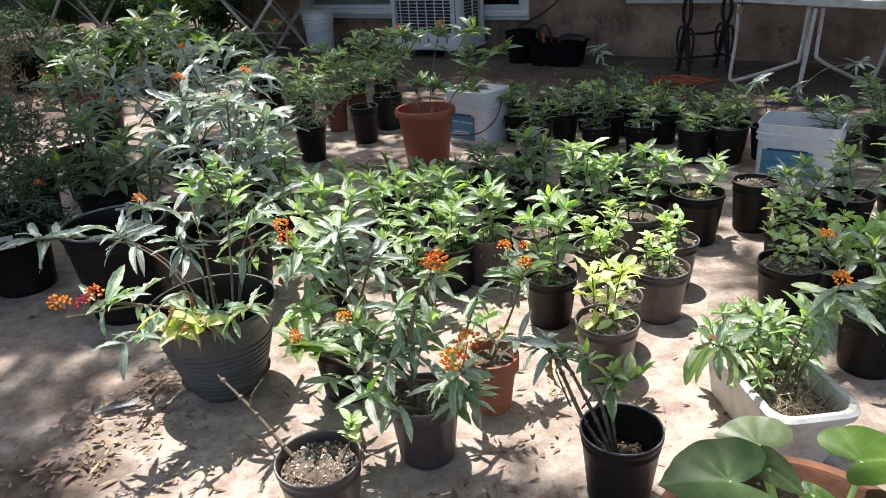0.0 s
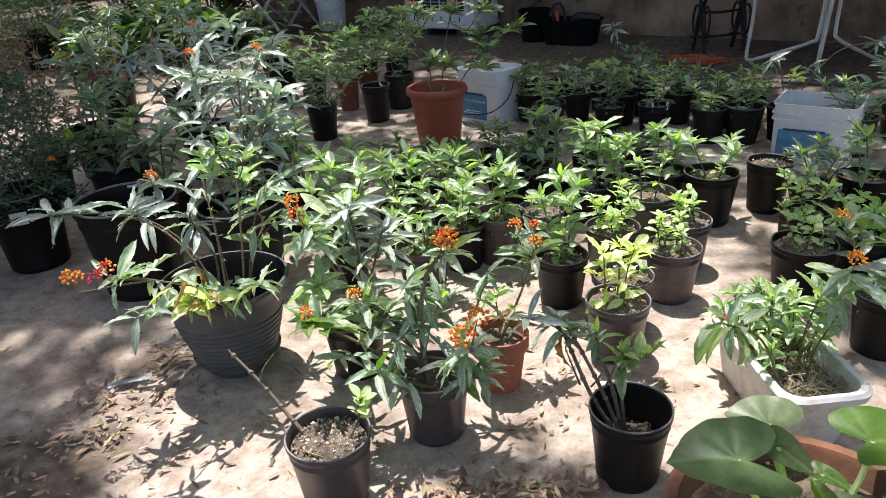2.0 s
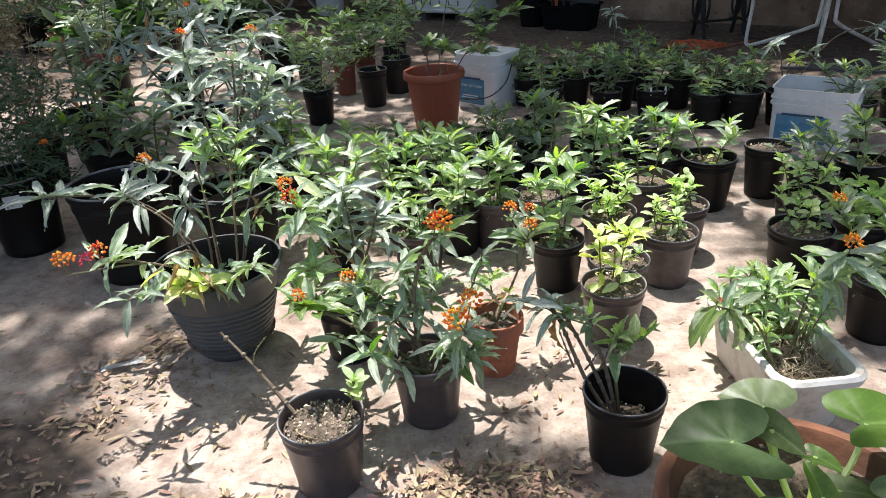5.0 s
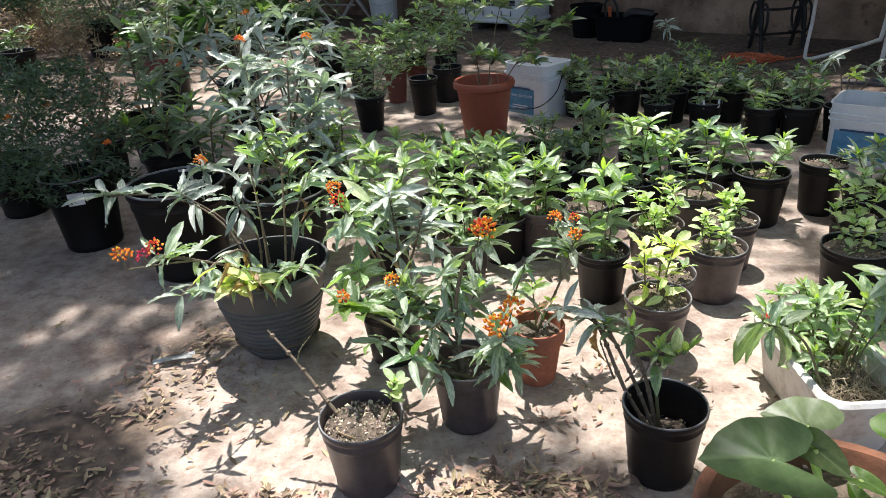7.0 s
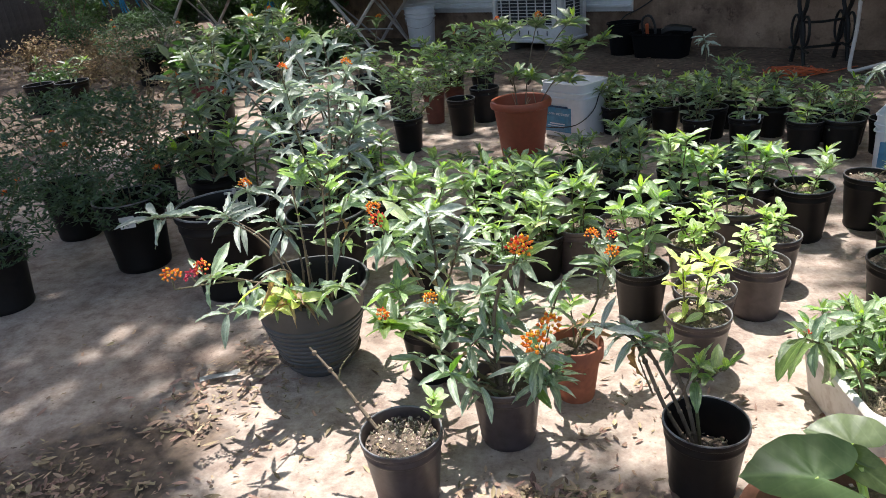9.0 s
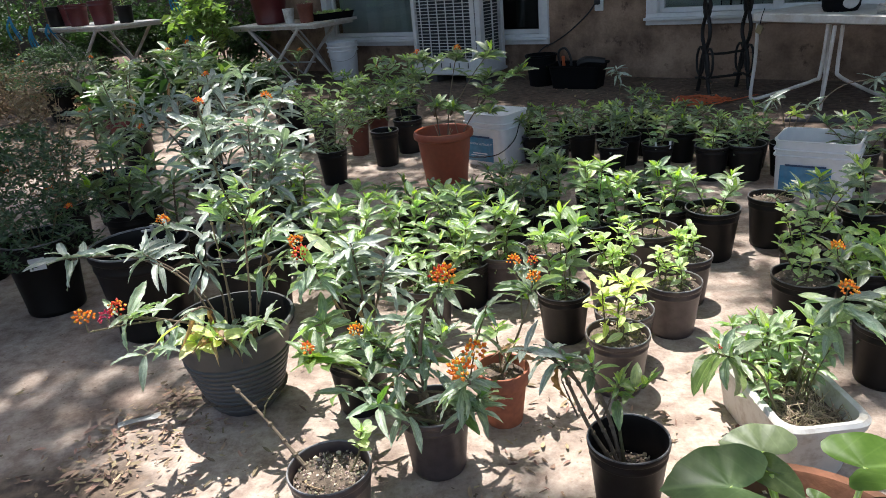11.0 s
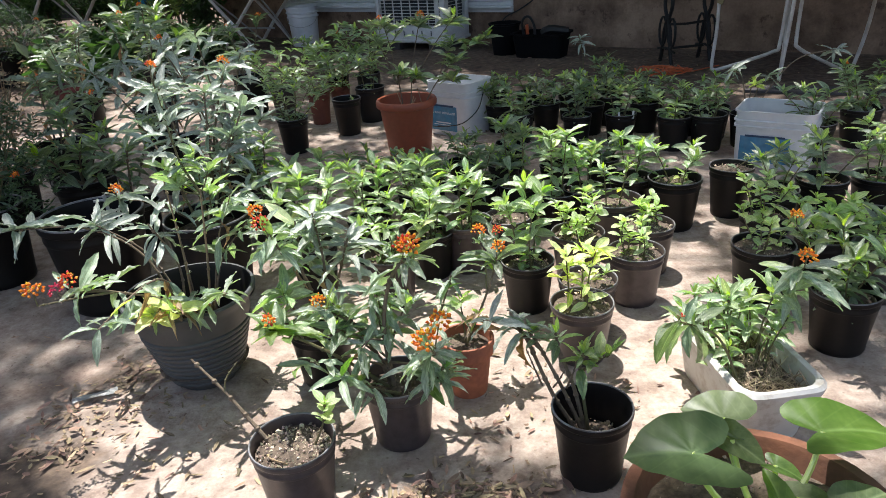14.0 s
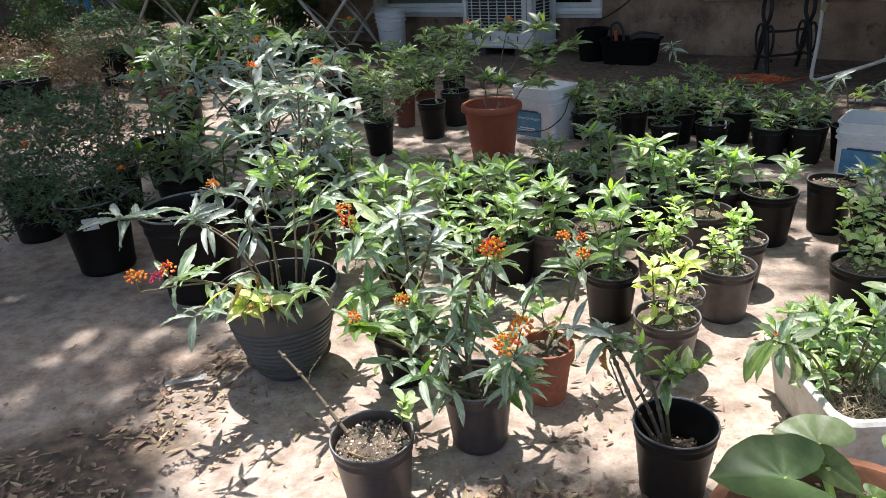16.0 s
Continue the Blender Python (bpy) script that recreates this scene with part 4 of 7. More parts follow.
# ---------- tables and stands by the house ----------
def right_table():
    d1 = Vector((0.51, -0.86, 0)).normalized()
    d2 = Vector((-d1.y, d1.x, 0))
    a = Vector((2.09, 5.30, 0))
    ang = math.degrees(math.atan2(d1.y, d1.x))
    root = thing("folding_table", pose(a.x, a.y, 0, 0, 0, ang), "old white folding table with bent tube legs", "table")
    part("tabletop", loft([(0.80, 0.33, 0.05, 0.560), (0.82, 0.35, 0.07, 0.568), (0.82, 0.35, 0.07, 0.612), (0.81, 0.34, 0.06, 0.620)]),
         M_METALWHITE, root, m=pose(0.81, 0.33, 0))
    r = 0.0125
    leg = smooth_path([(0.04, 0.02, 0.55), (0.05, 0.01, 0.3), (0.04, 0.0, 0.06), (0.06, 0.0, 0.016), (0.12, 0.01, 0.03), (0.33, 0.02, 0.11), (0.52, 0.02, 0.19), (0.56, 0.02, 0.24), (0.58, 0.02, 0.565)], 5)
    part("leg_frame", tube(leg, r, seg=8), M_METALWHITE, root)
    part("leg", tube([(0.57, 0.05, 0.55), (0.575, 0.05, 0.2), (0.58, 0.03, 0.0)], r, seg=8), M_METALWHITE, root)
    part("leg", tube([(0.64, 0.0, 0.55), (0.62, 0.0, 0.25), (0.60, 0.0, 0.0)], r, seg=8), M_METALWHITE, root)
    leg2 = smooth_path([(0.66, 0.05, 0.55), (0.65, 0.06, 0.28), (0.66, 0.08, 0.22), (0.70, 0.25, 0.13), (0.76, 0.46, 0.03), (0.78, 0.50, 0.016), (0.80, 0.53, 0.06), (0.84, 0.55, 0.3), (0.86, 0.56, 0.565)], 5)
    part("leg_frame", tube(leg2, r, seg=8), M_METALWHITE, root)
    m = root.matrix_basis
    t = thing("black_pot", m @ pose(0.52, 0.22, 0.62), "black pot with a grey metal disc leaning on a table", "pot")
    part("body", lathe([(0, 0), (0.10, 0), (0.115, 0.03), (0.12, 0.13), (0.125, 0.135), (0.115, 0.14), (0.11, 0.03), (0, 0.02)], 28), M_CRATE, t)
    part("disc", lathe([(0, 0.006), (0.045, 0.006), (0.05, 0.0), (0.045, -0.006), (0, -0.006)], 24), M_GREYENAMEL, t, m=pose(0.11, -0.07, 0.07, 78, 0, 20))
    bm = bmesh.new()
    rnd = random.Random(4)
    for k in range(5):
        add_tube(bm, smooth_path([(rnd.uniform(-0.1, -0.06), 0.02 * k - 0.04, 0.02 + 0.008 * k), (0, 0.03 * rnd.uniform(-1, 1), 0.035), (rnd.uniform(0.06, 0.13), rnd.uniform(-0.05, 0.05), 0.015)], 5), 0.016, 0.011, 7)
    whole("rag", bm, M_ROPE, "crumpled grey rag lying on the white table", "rag", m @ pose(0.95, 0.1, 0.62, 0, 0, 15))
    t = thing("hanging_tag", m @ pose(0.10, -0.03, 0), "pale yellow tag on a dark string", "tag")
    part("string", tube([(0.02, 0.01, 0.66), (0.01, -0.003, 0.60), (0, -0.005, 0.54)], 0.003), M_CABLE, t)
    part("tag", box((0.05, 0.006, 0.06), (0, -0.006, 0.515), pose(0, 0, 0, 0, 20, 0), bevel=0.002), M_DRY, t)


right_table()


def x_table(name, m, length, width, height, label):
    root = thing(name, m, label, "table", "white garden tables")
    part("tabletop", box((length, width, 0.03), (0, 0, height - 0.015), bevel=0.008), M_METALWHITE, root)
    part("apron", box((length - 0.08, width - 0.08, 0.03), (0, 0, height - 0.045), bevel=0.006), M_METALWHITE, root)
    for sy in (-1, 1):
        y = sy * (width / 2 - 0.05)
        for sx in (-1, 1):
            part("leg", tube([(sx * (length / 2 - 0.28), y, height - 0.04), (sx * 0.02, y + 0.01 * sx, height * 0.42), (-sx * (length / 2 - 0.44), y, 0.0)], 0.019, seg=7), M_METALWHITE, root)
    for sx in (-1, 1):
        part("brace", tube([(sx * (length / 2 - 0.30), -width / 2 + 0.06, height - 0.05), (sx * (length / 2 - 0.36), 0, height * 0.5), (sx * (length / 2 - 0.44), width / 2 - 0.06, 0.02)], 0.010, seg=7), M_GREYENAMEL, root)
    part("stretcher", tube([(-length / 2 + 0.40, 0, 0.2), (length / 2 - 0.40, 0, 0.2)], 0.009, seg=7), M_GREYENAMEL, root)
    return root


TAB_A = pose(-1.98, 8.5, 0, 0, 0, -30)
x_table("garden_table", TAB_A, 1.35, 0.75, 0.66, "white slatted garden table with crossed legs holding pots")
TAB_B = pose(-4.6, 9.2, 0, 0, 0, -38)
x_table("garden_table", TAB_B, 1.8, 0.8, 0.80, "white garden table with crossed legs crowded with maroon pots")


def on_table(m, x, y, h0, d, h, style, label, plant=0, seed=0, kind="new"):
    p = m @ Vector((x, y, h0))
    root = pot_thing("table_pot", p.x, p.y, d, h, style, label, "pot", "pots on the garden tables", 0.85, z=p.z, grit=0)
    if plant:
        fol = Foliage(root, True)
        rnd = random.Random(seed)
        for i in range(plant):
            a = rnd.uniform(0, 6.28)
            grow_stem(root, fol, [(0.02 * math.cos(a), 0.02 * math.sin(a), h * 0.85), (0.03 * math.cos(a), 0.03 * math.sin(a), h + 0.06), (0.08 * math.cos(a), 0.08 * math.sin(a), h + rnd.uniform(0.12, 0.3))],
                      rnd, 0.003, 0.9, 5, 0.07, kind)
        fol.close()


on_table(TAB_A, -0.22, -0.10, 0.66, 0.44, 0.36, "maroon", "large maroon plastic pot standing on a garden table", 4, 1)
on_table(TAB_A, 0.18, -0.22, 0.66, 0.13, 0.16, "white", "small white plastic pot on a garden table")
on_table(TAB_A, 0.42, -0.2, 0.66, 0.19, 0.20, "red", "rust-red plastic pot on a garden table", 2, 2)
on_table(TAB_B, -0.5, -0.1, 0.80, 0.27, 0.26, "maroon", "dark maroon plastic pot on a garden table", 3, 3)
on_table(TAB_B, -0.05, -0.22, 0.80, 0.27, 0.26, "maroon", "dark maroon plastic pot on a garden table", 3, 4)
on_table(TAB_B, 0.35, -0.1, 0.80, 0.30, 0.28, "maroon", "maroon plastic pot with leafy plant on a table", 3, 5)
on_table(TAB_B, 0.72, 0.0, 0.80, 0.20, 0.20, "black", "small black nursery pot on a garden table", 2, 6)
on_table(TAB_B, -0.72, -0.2, 0.80, 0.24, 0.25, "black", "black nursery pot on a garden table", 2, 7)
root = thing("seedling_tray", TAB_A @ pose(0.46, 0.16, 0.66, 0, 0, 70), "black plastic seedling tray with small sprouts", "tray")
part("tray", loft([(0.22, 0.13, 0.02, 0), (0.24, 0.15, 0.02, 0.07), (0.25, 0.16, 0.02, 0.075), (0.235, 0.145, 0.02, 0.072), (0.22, 0.13, 0.02, 0.05)]), M_CRATE, root)
fol = Foliage(root, True)
rnd = random.Random(8)
for i in range(16):
    for k in range(5):
        fol.leaf("round", leaf_pose((rnd.uniform(-0.2, 0.2), rnd.uniform(-0.11, 0.11), 0.06), rnd.uniform(0, 360), rnd.uniform(20, 70), 0, 0.05), rnd)
fol.close()

# round white bucket by the wall
root = thing("bucket", pose(-1.39, 8.28, 0) @ Matrix.Scale(1.12, 4), "white round plastic bucket with stacked rim ridges", "bucket")
part("body", lathe([(0, 0), (0.125, 0), (0.13, 0.006), (0.145, 0.27), (0.158, 0.275), (0.158, 0.285), (0.147, 0.29), (0.149, 0.31), (0.162, 0.315), (0.162, 0.325), (0.15, 0.33), (0.152, 0.355),
                    (0.160, 0.358), (0.160, 0.372), (0.150, 0.374), (0.145, 0.36), (0.12, 0.01), (0, 0.01)], 40), M_BUCKET, root)
part("handle", tube(smooth_path([(-0.155, 0, 0.30), (-0.12, -0.12, 0.22), (0, -0.17, 0.19), (0.12, -0.12, 0.22), (0.155, 0, 0.30)], 5), 0.0025), M_GREYENAMEL, root)


# cast-iron treadle stand
def treadle():
    root = thing("treadle_stand", pose(2.07, 5.74, 0, 0, 0, 9), "black cast-iron sewing machine treadle stand with scrollwork", "sewing stand")
    for sx in (-1, 1):
        bm = bmesh.new()
        x = sx * 0.165
        for sy in (-1, 1):
            add_tube(bm, smooth_path([(x, 0.02 * sy, 0.74), (x, 0.05 * sy, 0.66), (x, 0.02 * sy, 0.60), (x, 0.058 * sy, 0.50), (x, 0.055 * sy, 0.42), (x, 0.018 * sy, 0.34), (x, 0.05 * sy, 0.24), (x, 0.07 * sy, 0.10), (x, 0.10 * sy, 0.0)], 5), 0.014, 0.015, 7)
            ring = [(x, 0.075 * sy + 0.06 * math.cos(q), 0.24 + 0.11 * math.sin(q)) for q in (2 * math.pi * k / 14 for k in range(15))]
            add_tube(bm, ring, 0.010, seg=6)
            ring = [(x, 0.03 * sy + 0.025 * math.cos(q), 0.64 + 0.05 * math.sin(q)) for q in (2 * math.pi * k / 12 for k in range(13))]
            add_tube(bm, ring, 0.008, seg=6)
        add_tube(bm, [(x, -0.14, 0.10), (x, 0, 0.12), (x, 0.14, 0.10)], 0.010, seg=7)
        add_tube(bm, [(x, -0.2, 0.74), (x, 0.2, 0.74)], 0.014, seg=7)
        part("side_frame", bm, M_IRON, root)
    part("cross_brace", tube([(-0.165, 0, 0.30), (0, 0.01, 0.29), (0.165, 0, 0.30)], 0.010, seg=7), M_IRON, root)
    part("cross_brace", tube([(-0.165, 0.02, 0.11), (0.165, 0.02, 0.11)], 0.010, seg=7), M_IRON, root)
    part("top_board", box((0.62, 0.42, 0.03), (0, 0, 0.77), bevel=0.006), M_WOODY, root)


treadle()

# black tub of tools
root = thing("tool_tub", pose(1.02, 6.45, 0, 0, 0, -30) @ Matrix.Scale(0.88, 4), "low black plastic tub filled with garden tools", "tub")
part("body", loft([(0.24, 0.13, 0.05, 0), (0.27, 0.16, 0.06, 0.22), (0.29, 0.18, 0.06, 0.225), (0.29, 0.18, 0.06, 0.24), (0.26, 0.15, 0.05, 0.235), (0.24, 0.13, 0.05, 0.12)]), M_CRATE, root)
part("tool_handle", tube(smooth_path([(-0.18, 0, 0.15), (-0.2, -0.02, 0.34), (-0.13, -0.02, 0.39), (-0.08, 0, 0.30), (-0.07, 0, 0.15)], 5), 0.013), M_CABLE, root)
part("tool_handle", tube([(-0.16, 0.03, 0.15), (-0.15, -0.02, 0.31)], 0.017), M_CORD, root, "faded orange tool grip")
part("rolled_sheet", tube(smooth_path([(0.02, 0.02, 0.23), (0.12, -0.03, 0.27), (0.28, 0.02, 0.25)], 5), 0.05, 0.035), M_CABLE, root)
root = thing("black_bin", pose(0.72, 6.72, 0), "round black rubber bin against the wall", "bin")
part("body", lathe([(0, 0), (0.11, 0), (0.14, 0.26), (0.15, 0.265), (0.15, 0.28), (0.135, 0.28), (0.105, 0.02), (0, 0.02)], 32), M_CRATE, root)

# orange extension cord
rnd = random.Random(21)
bm = bmesh.new()
pts = []
for k in range(120):
    a = k * 0.42
    r = 0.17 + 0.09 * math.sin(k * 0.23) + rnd.uniform(-0.05, 0.05)
    pts.append((1.15 * r * math.cos(a) + 0.05 * math.sin(k * 0.11), 0.8 * r * math.sin(a), 0.010 + 0.075 * abs(math.sin(k * 0.31)) * rnd.random()))
pts += [(0.28, -0.05, 0.01), (0.4, 0.0, 0.01), (0.55, 0.1, 0.01), (0.7, 0.18, 0.01)]
add_tube(bm, smooth_path(pts, 2), 0.0065, seg=6)
whole("extension_cord", bm, M_CORD, "tangled orange extension cord lying on the concrete", "cord", pose(1.76, 5.32, 0) @ Matrix.Scale(0.68, 4))


# ---------- detergent buckets ----------
def text_mesh(words, size, mat):
    cu = bpy.data.curves.new("words", "FONT")
    cu.body, cu.size, cu.align_x, cu.align_y = words, size, "CENTER", "CENTER"
    cu.extrude = 0.0003
    ob = bpy.data.objects.new("words", cu)
    scene.collection.objects.link(ob)
    dg = bpy.context.evaluated_depsgraph_get()
    me = bpy.data.meshes.new_from_object(ob.evaluated_get(dg))
    bpy.data.objects.remove(ob)
    bpy.data.curves.remove(cu)
    me.materials.clear()
    me.materials.append(mat)
    return me


def square_bucket(x, y, turn, hx, hy, h, label, words):
    root = thing("detergent_bucket", pose(x, y, 0, 0, 0, turn), label, "bucket", "square detergent buckets")
    k = 0.93
    part("body", loft([(hx * k, hy * k, 0.03, 0), (hx * k + 0.003, hy * k + 0.003, 0.035, 0.01), (hx * 0.98, hy * 0.98, 0.04, h * 0.70),
                       (hx + 0.006, hy + 0.006, 0.045, h * 0.71), (hx + 0.006, hy + 0.006, 0.045, h * 0.735), (hx * 0.985, hy * 0.985, 0.04, h * 0.745),
                       (hx * 0.985, hy * 0.985, 0.04, h * 0.80), (hx + 0.007, hy + 0.007, 0.045, h * 0.81), (hx + 0.007, hy + 0.007, 0.045, h * 0.835), (hx * 0.99, hy * 0.99, 0.04, h * 0.845),
                       (hx, hy, 0.04, h * 0.97), (hx + 0.006, hy + 0.006, 0.045, h * 0.975), (hx + 0.006, hy + 0.006, 0.045, h),
                       (hx - 0.003, hy - 0.003, 0.04, h), (hx * 0.93, hy * 0.93, 0.035, h * 0.5), (hx * 0.88, hy * 0.88, 0.03, 0.012)]), M_BUCKET, root)
    lab = part("label", box((hx * 1.25, 0.003, h * 0.46), (-hx * 0.18, -hy * 0.962 - 0.003, h * 0.33), pose(0, 0, 0, -1.6, 0, 0), bevel=0.001), M_LABEL, root, "blue and white printed paper label")
    for zz, ww, hh, mt in ((0.57, 1.0, 0.035, M_LABELDARK), (0.25, 0.7, 0.02, M_LABELINK), (0.21, 0.9, 0.012, M_LABELINK), (0.18, 0.6, 0.012, M_LABELDARK)):
        part("print_bar", box((hx * ww, 0.0012, h * hh), (-hx * 0.18, -hy * 0.962 - 0.0062 + 0.02 * (0.33 - zz) * h, h * zz), bevel=0), mt, lab)
    if words:
        part("lettering", text_mesh(words, 0.0172, M_LABELINK), None, lab, m=pose(-hx * 0.18, -hy * 0.962 - 0.0062, h * 0.43, 88.4, 0, 0))
    if words:
        part("handle", tube(smooth_path([(hx + 0.006, 0.02, h * 0.78), (hx + 0.012, -0.05, h * 0.5), (hx * 0.8, -hy - 0.02, h * 0.30), (-hx * 0.1, -hy - 0.025, h * 0.20), (-hx * 0.75, -hy - 0.02, h * 0.17)], 4), 0.003), M_CABLE, root)
    return root


square_bucket(0.185, 4.09, -40, 0.155, 0.125, 0.31, "white square detergent bucket with blue label behind terracotta pot", "LAUNDRY DETERGENT")
square_bucket(1.63, 3.15, -34, 0.17, 0.135, 0.262, "white square detergent bucket with blue label among pots", "")

# ---------- white planter ----------
M_STRAW = material("pale_straw", (0.50, 0.40, 0.27), 0.85, 0.3, 14, 0.2, 50, per_object=0.5, per_island=True)
root = thing("planter_box", pose(0.742, 1.372, 0, 0, 0, 5.5), "white rectangular plastic planter with milkweed seedlings", "planter")
part("body", loft([(0.070, 0.155, 0.03, 0), (0.075, 0.160, 0.035, 0.012), (0.090, 0.185, 0.04, 0.135), (0.101, 0.197, 0.045, 0.140), (0.104, 0.200, 0.045, 0.158),
                   (0.098, 0.194, 0.045, 0.166), (0.086, 0.181, 0.04, 0.163), (0.080, 0.172, 0.04, 0.09)]), M_WHITE, root)
part("soil", loft([(0.078, 0.168, 0.03, 0.100), (0.081, 0.171, 0.03, 0.112)]), M_SOIL, root)
fol = Foliage(root, False)
rnd = random.Random(77)
for i in range(22):
    bx, by = rnd.uniform(-0.068, 0.068), rnd.uniform(-0.06, 0.165)
    h = rnd.uniform(0.20, 0.30) if i % 3 else rnd.uniform(0.16, 0.20)
    grow_stem(root, fol, [(bx, by, 0.105), (bx * 1.3, by * 1.05, h * 0.7), (bx * 1.6 + rnd.uniform(-0.04, 0.04), by * 1.2, h)], rnd, 0.0024, 0.6, 4, 0.056, "new", "", 6)
for tx, ty, h in ((0.02, -0.04, 0.33), (-0.05, 0.02, 0.30), (0.08, -0.02, 0.32)):
    grow_stem(root, fol, [(tx * 0.5, ty, 0.105), (tx * 0.7, ty, h * 0.7), (tx, ty - 0.02, h)], rnd, 0.003, 0.5, 4, 0.08, "new", "", 7)
grow_stem(root, fol, [(-0.05, -0.10, 0.105), (-0.12, -0.10, 0.26), (-0.215, -0.10, 0.315)], rnd, 0.0035, 0.25, 2, 0.13, "mid", "bud", 10, bloom=0.6, hang=(-70, 20))
grow_stem(root, fol, [(0.05, 0.05, 0.105), (0.08, 0.0, 0.28), (0.085, -0.055, 0.385)], rnd, 0.0035, 0.4, 4, 0.125, "old", "orange", 7)
bm = bmesh.new()
for i in range(240):
    bx, by = rnd.uniform(-0.07, 0.07), 0.10 - 0.25 * rnd.random() ** 0.6
    add_tube(bm, [(bx, by, 0.108), (bx + rnd.uniform(-0.03, 0.03), by + rnd.uniform(-0.03, 0.03), rnd.uniform(0.115, 0.15)), (bx + rnd.uniform(-0.035, 0.035), by + rnd.uniform(-0.035, 0.035), rnd.uniform(0.112, 0.165))], 0.0012, 0.0008, 4)
tagged(part("straw", bm, M_STRAW, root, "thin dry straw stalks"), kind="stuff")
fol.close()

# ---------- potted plants in the foreground ----------
# front pot with a leaning branch
root = pot_thing("potted_milkweed", -0.29, 1.12, 0.178, 0.178, "grey", "milkweed with a long leaning branch in a grey nursery pot", "potted plant", "milkweed in the foreground", 0.86, 20, grit=420)
rnd = random.Random(1)
fol = Foliage(root, False)


def at(x, y, z, ox, oy, rot):
    """World point to the coordinates of a pot that stands at ox, oy, turned by rot."""
    return Matrix.Rotation(radians(-rot), 4, "Z") @ Vector((x - ox, y - oy, z))


def in_g(x, y, z):
    return at(x, y, z, -0.29, 1.12, 20)


grow_stem(root, fol, [in_g(-0.335, 1.135, 0.15), in_g(-0.375, 1.16, 0.19), in_g(-0.43, 1.19, 0.255), in_g(-0.50, 1.225, 0.32)], rnd, 0.0052, 0.02, 0, 0.10, "green", "", 0, M_WOODY)
grow_stem(root, fol, [in_g(-0.432, 1.19, 0.258), in_g(-0.425, 1.20, 0.285), in_g(-0.40, 1.21, 0.315)], rnd, 0.0022, 0.02, 0, 0.05, "mid", "", 0, M_STEM)
grow_stem(root, fol, [in_g(-0.335, 1.135, 0.15), in_g(-0.335, 1.09, 0.16), in_g(-0.29, 1.06, 0.165)], rnd, 0.0028, 0.02, 0, 0.1, "old", "", 0, M_DRY)
grow_stem(root, fol, [in_g(-0.25, 1.12, 0.15), in_g(-0.225, 1.13, 0.20), in_g(-0.215, 1.14, 0.25)], rnd, 0.003, 0.5, 3, 0.045, "round", "", 8)
fol.close()
# central large milkweed
root = pot_thing("potted_milkweed", -0.08, 1.33, 0.172, 0.172, "grey", "large flowering milkweed with orange umbels in a brown pot", "potted plant", "milkweed in the foreground", 0.82, 0)
fol = Foliage(root, False)
rnd = random.Random(2)


def in_d(x, y, z):
    return at(x, y, z, -0.08, 1.33, 0)


grow_stem(root, fol, [in_d(-0.09, 1.33, 0.14), in_d(-0.10, 1.34, 0.30), in_d(-0.07, 1.36, 0.42), in_d(-0.015, 1.375, 0.455)], rnd, 0.006, 0.55, 7, 0.10, "old", "orange", 8, M_WOODY, 1.3)
grow_stem(root, fol, [in_d(-0.07, 1.36, 0.40), in_d(-0.06, 1.365, 0.43), in_d(-0.045, 1.36, 0.455)], rnd, 0.003, 0.02, 0, 0.1, "old", "red", 0, M_STEM, 1.2)
grow_stem(root, fol, [in_d(-0.06, 1.32, 0.14), in_d(-0.03, 1.28, 0.24), in_d(0.0, 1.23, 0.29), in_d(0.014, 1.205, 0.305)], rnd, 0.005, 0.6, 7, 0.10, "old", "orange", 8, M_WOODY, 1.45)
grow_stem(root, fol, [in_d(0.0, 1.23, 0.29), in_d(0.012, 1.22, 0.30), in_d(0.022, 1.23, 0.335)], rnd, 0.003, 0.02, 0, 0.1, "mid", "orange", 0, M_STEM, 1.25)
grow_stem(root, fol, [in_d(-0.10, 1.33, 0.14), in_d(-0.20, 1.30, 0.25), in_d(-0.30, 1.28, 0.33), in_d(-0.344, 1.277, 0.345)], rnd, 0.0045, 0.4, 4, 0.115, "green", "dull", 12, M_STEM, 1.1)
grow_stem(root, fol, [in_d(-0.10, 1.35, 0.14), in_d(-0.15, 1.36, 0.28), in_d(-0.235, 1.36, 0.345)], rnd, 0.0045, 0.6, 6, 0.092, "old", "orange", 7, M_WOODY, 0.9)
grow_stem(root, fol, [in_d(-0.07, 1.30, 0.14), in_d(-0.12, 1.27, 0.18), in_d(-0.198, 1.244, 0.24)], rnd, 0.0045, 0.55, 6, 0.105, "old", "", 10)
grow_stem(root, fol, [in_d(-0.05, 1.34, 0.14), in_d(0.02, 1.40, 0.27), in_d(0.061, 1.434, 0.37)], rnd, 0.004, 0.6, 6, 0.092, "old", "", 7)
grow_stem(root, fol, [in_d(-0.09, 1.34, 0.14), in_d(-0.11, 1.37, 0.28), in_d(-0.125, 1.383, 0.37)], rnd, 0.004, 0.6, 6, 0.092, "old", "", 7)
grow_stem(root, fol, [in_d(-0.04, 1.31, 0.14), in_d(0.01, 1.26, 0.20), in_d(0.03, 1.24, 0.25)], rnd, 0.004, 0.7, 6, 0.09, "old", "", 7)
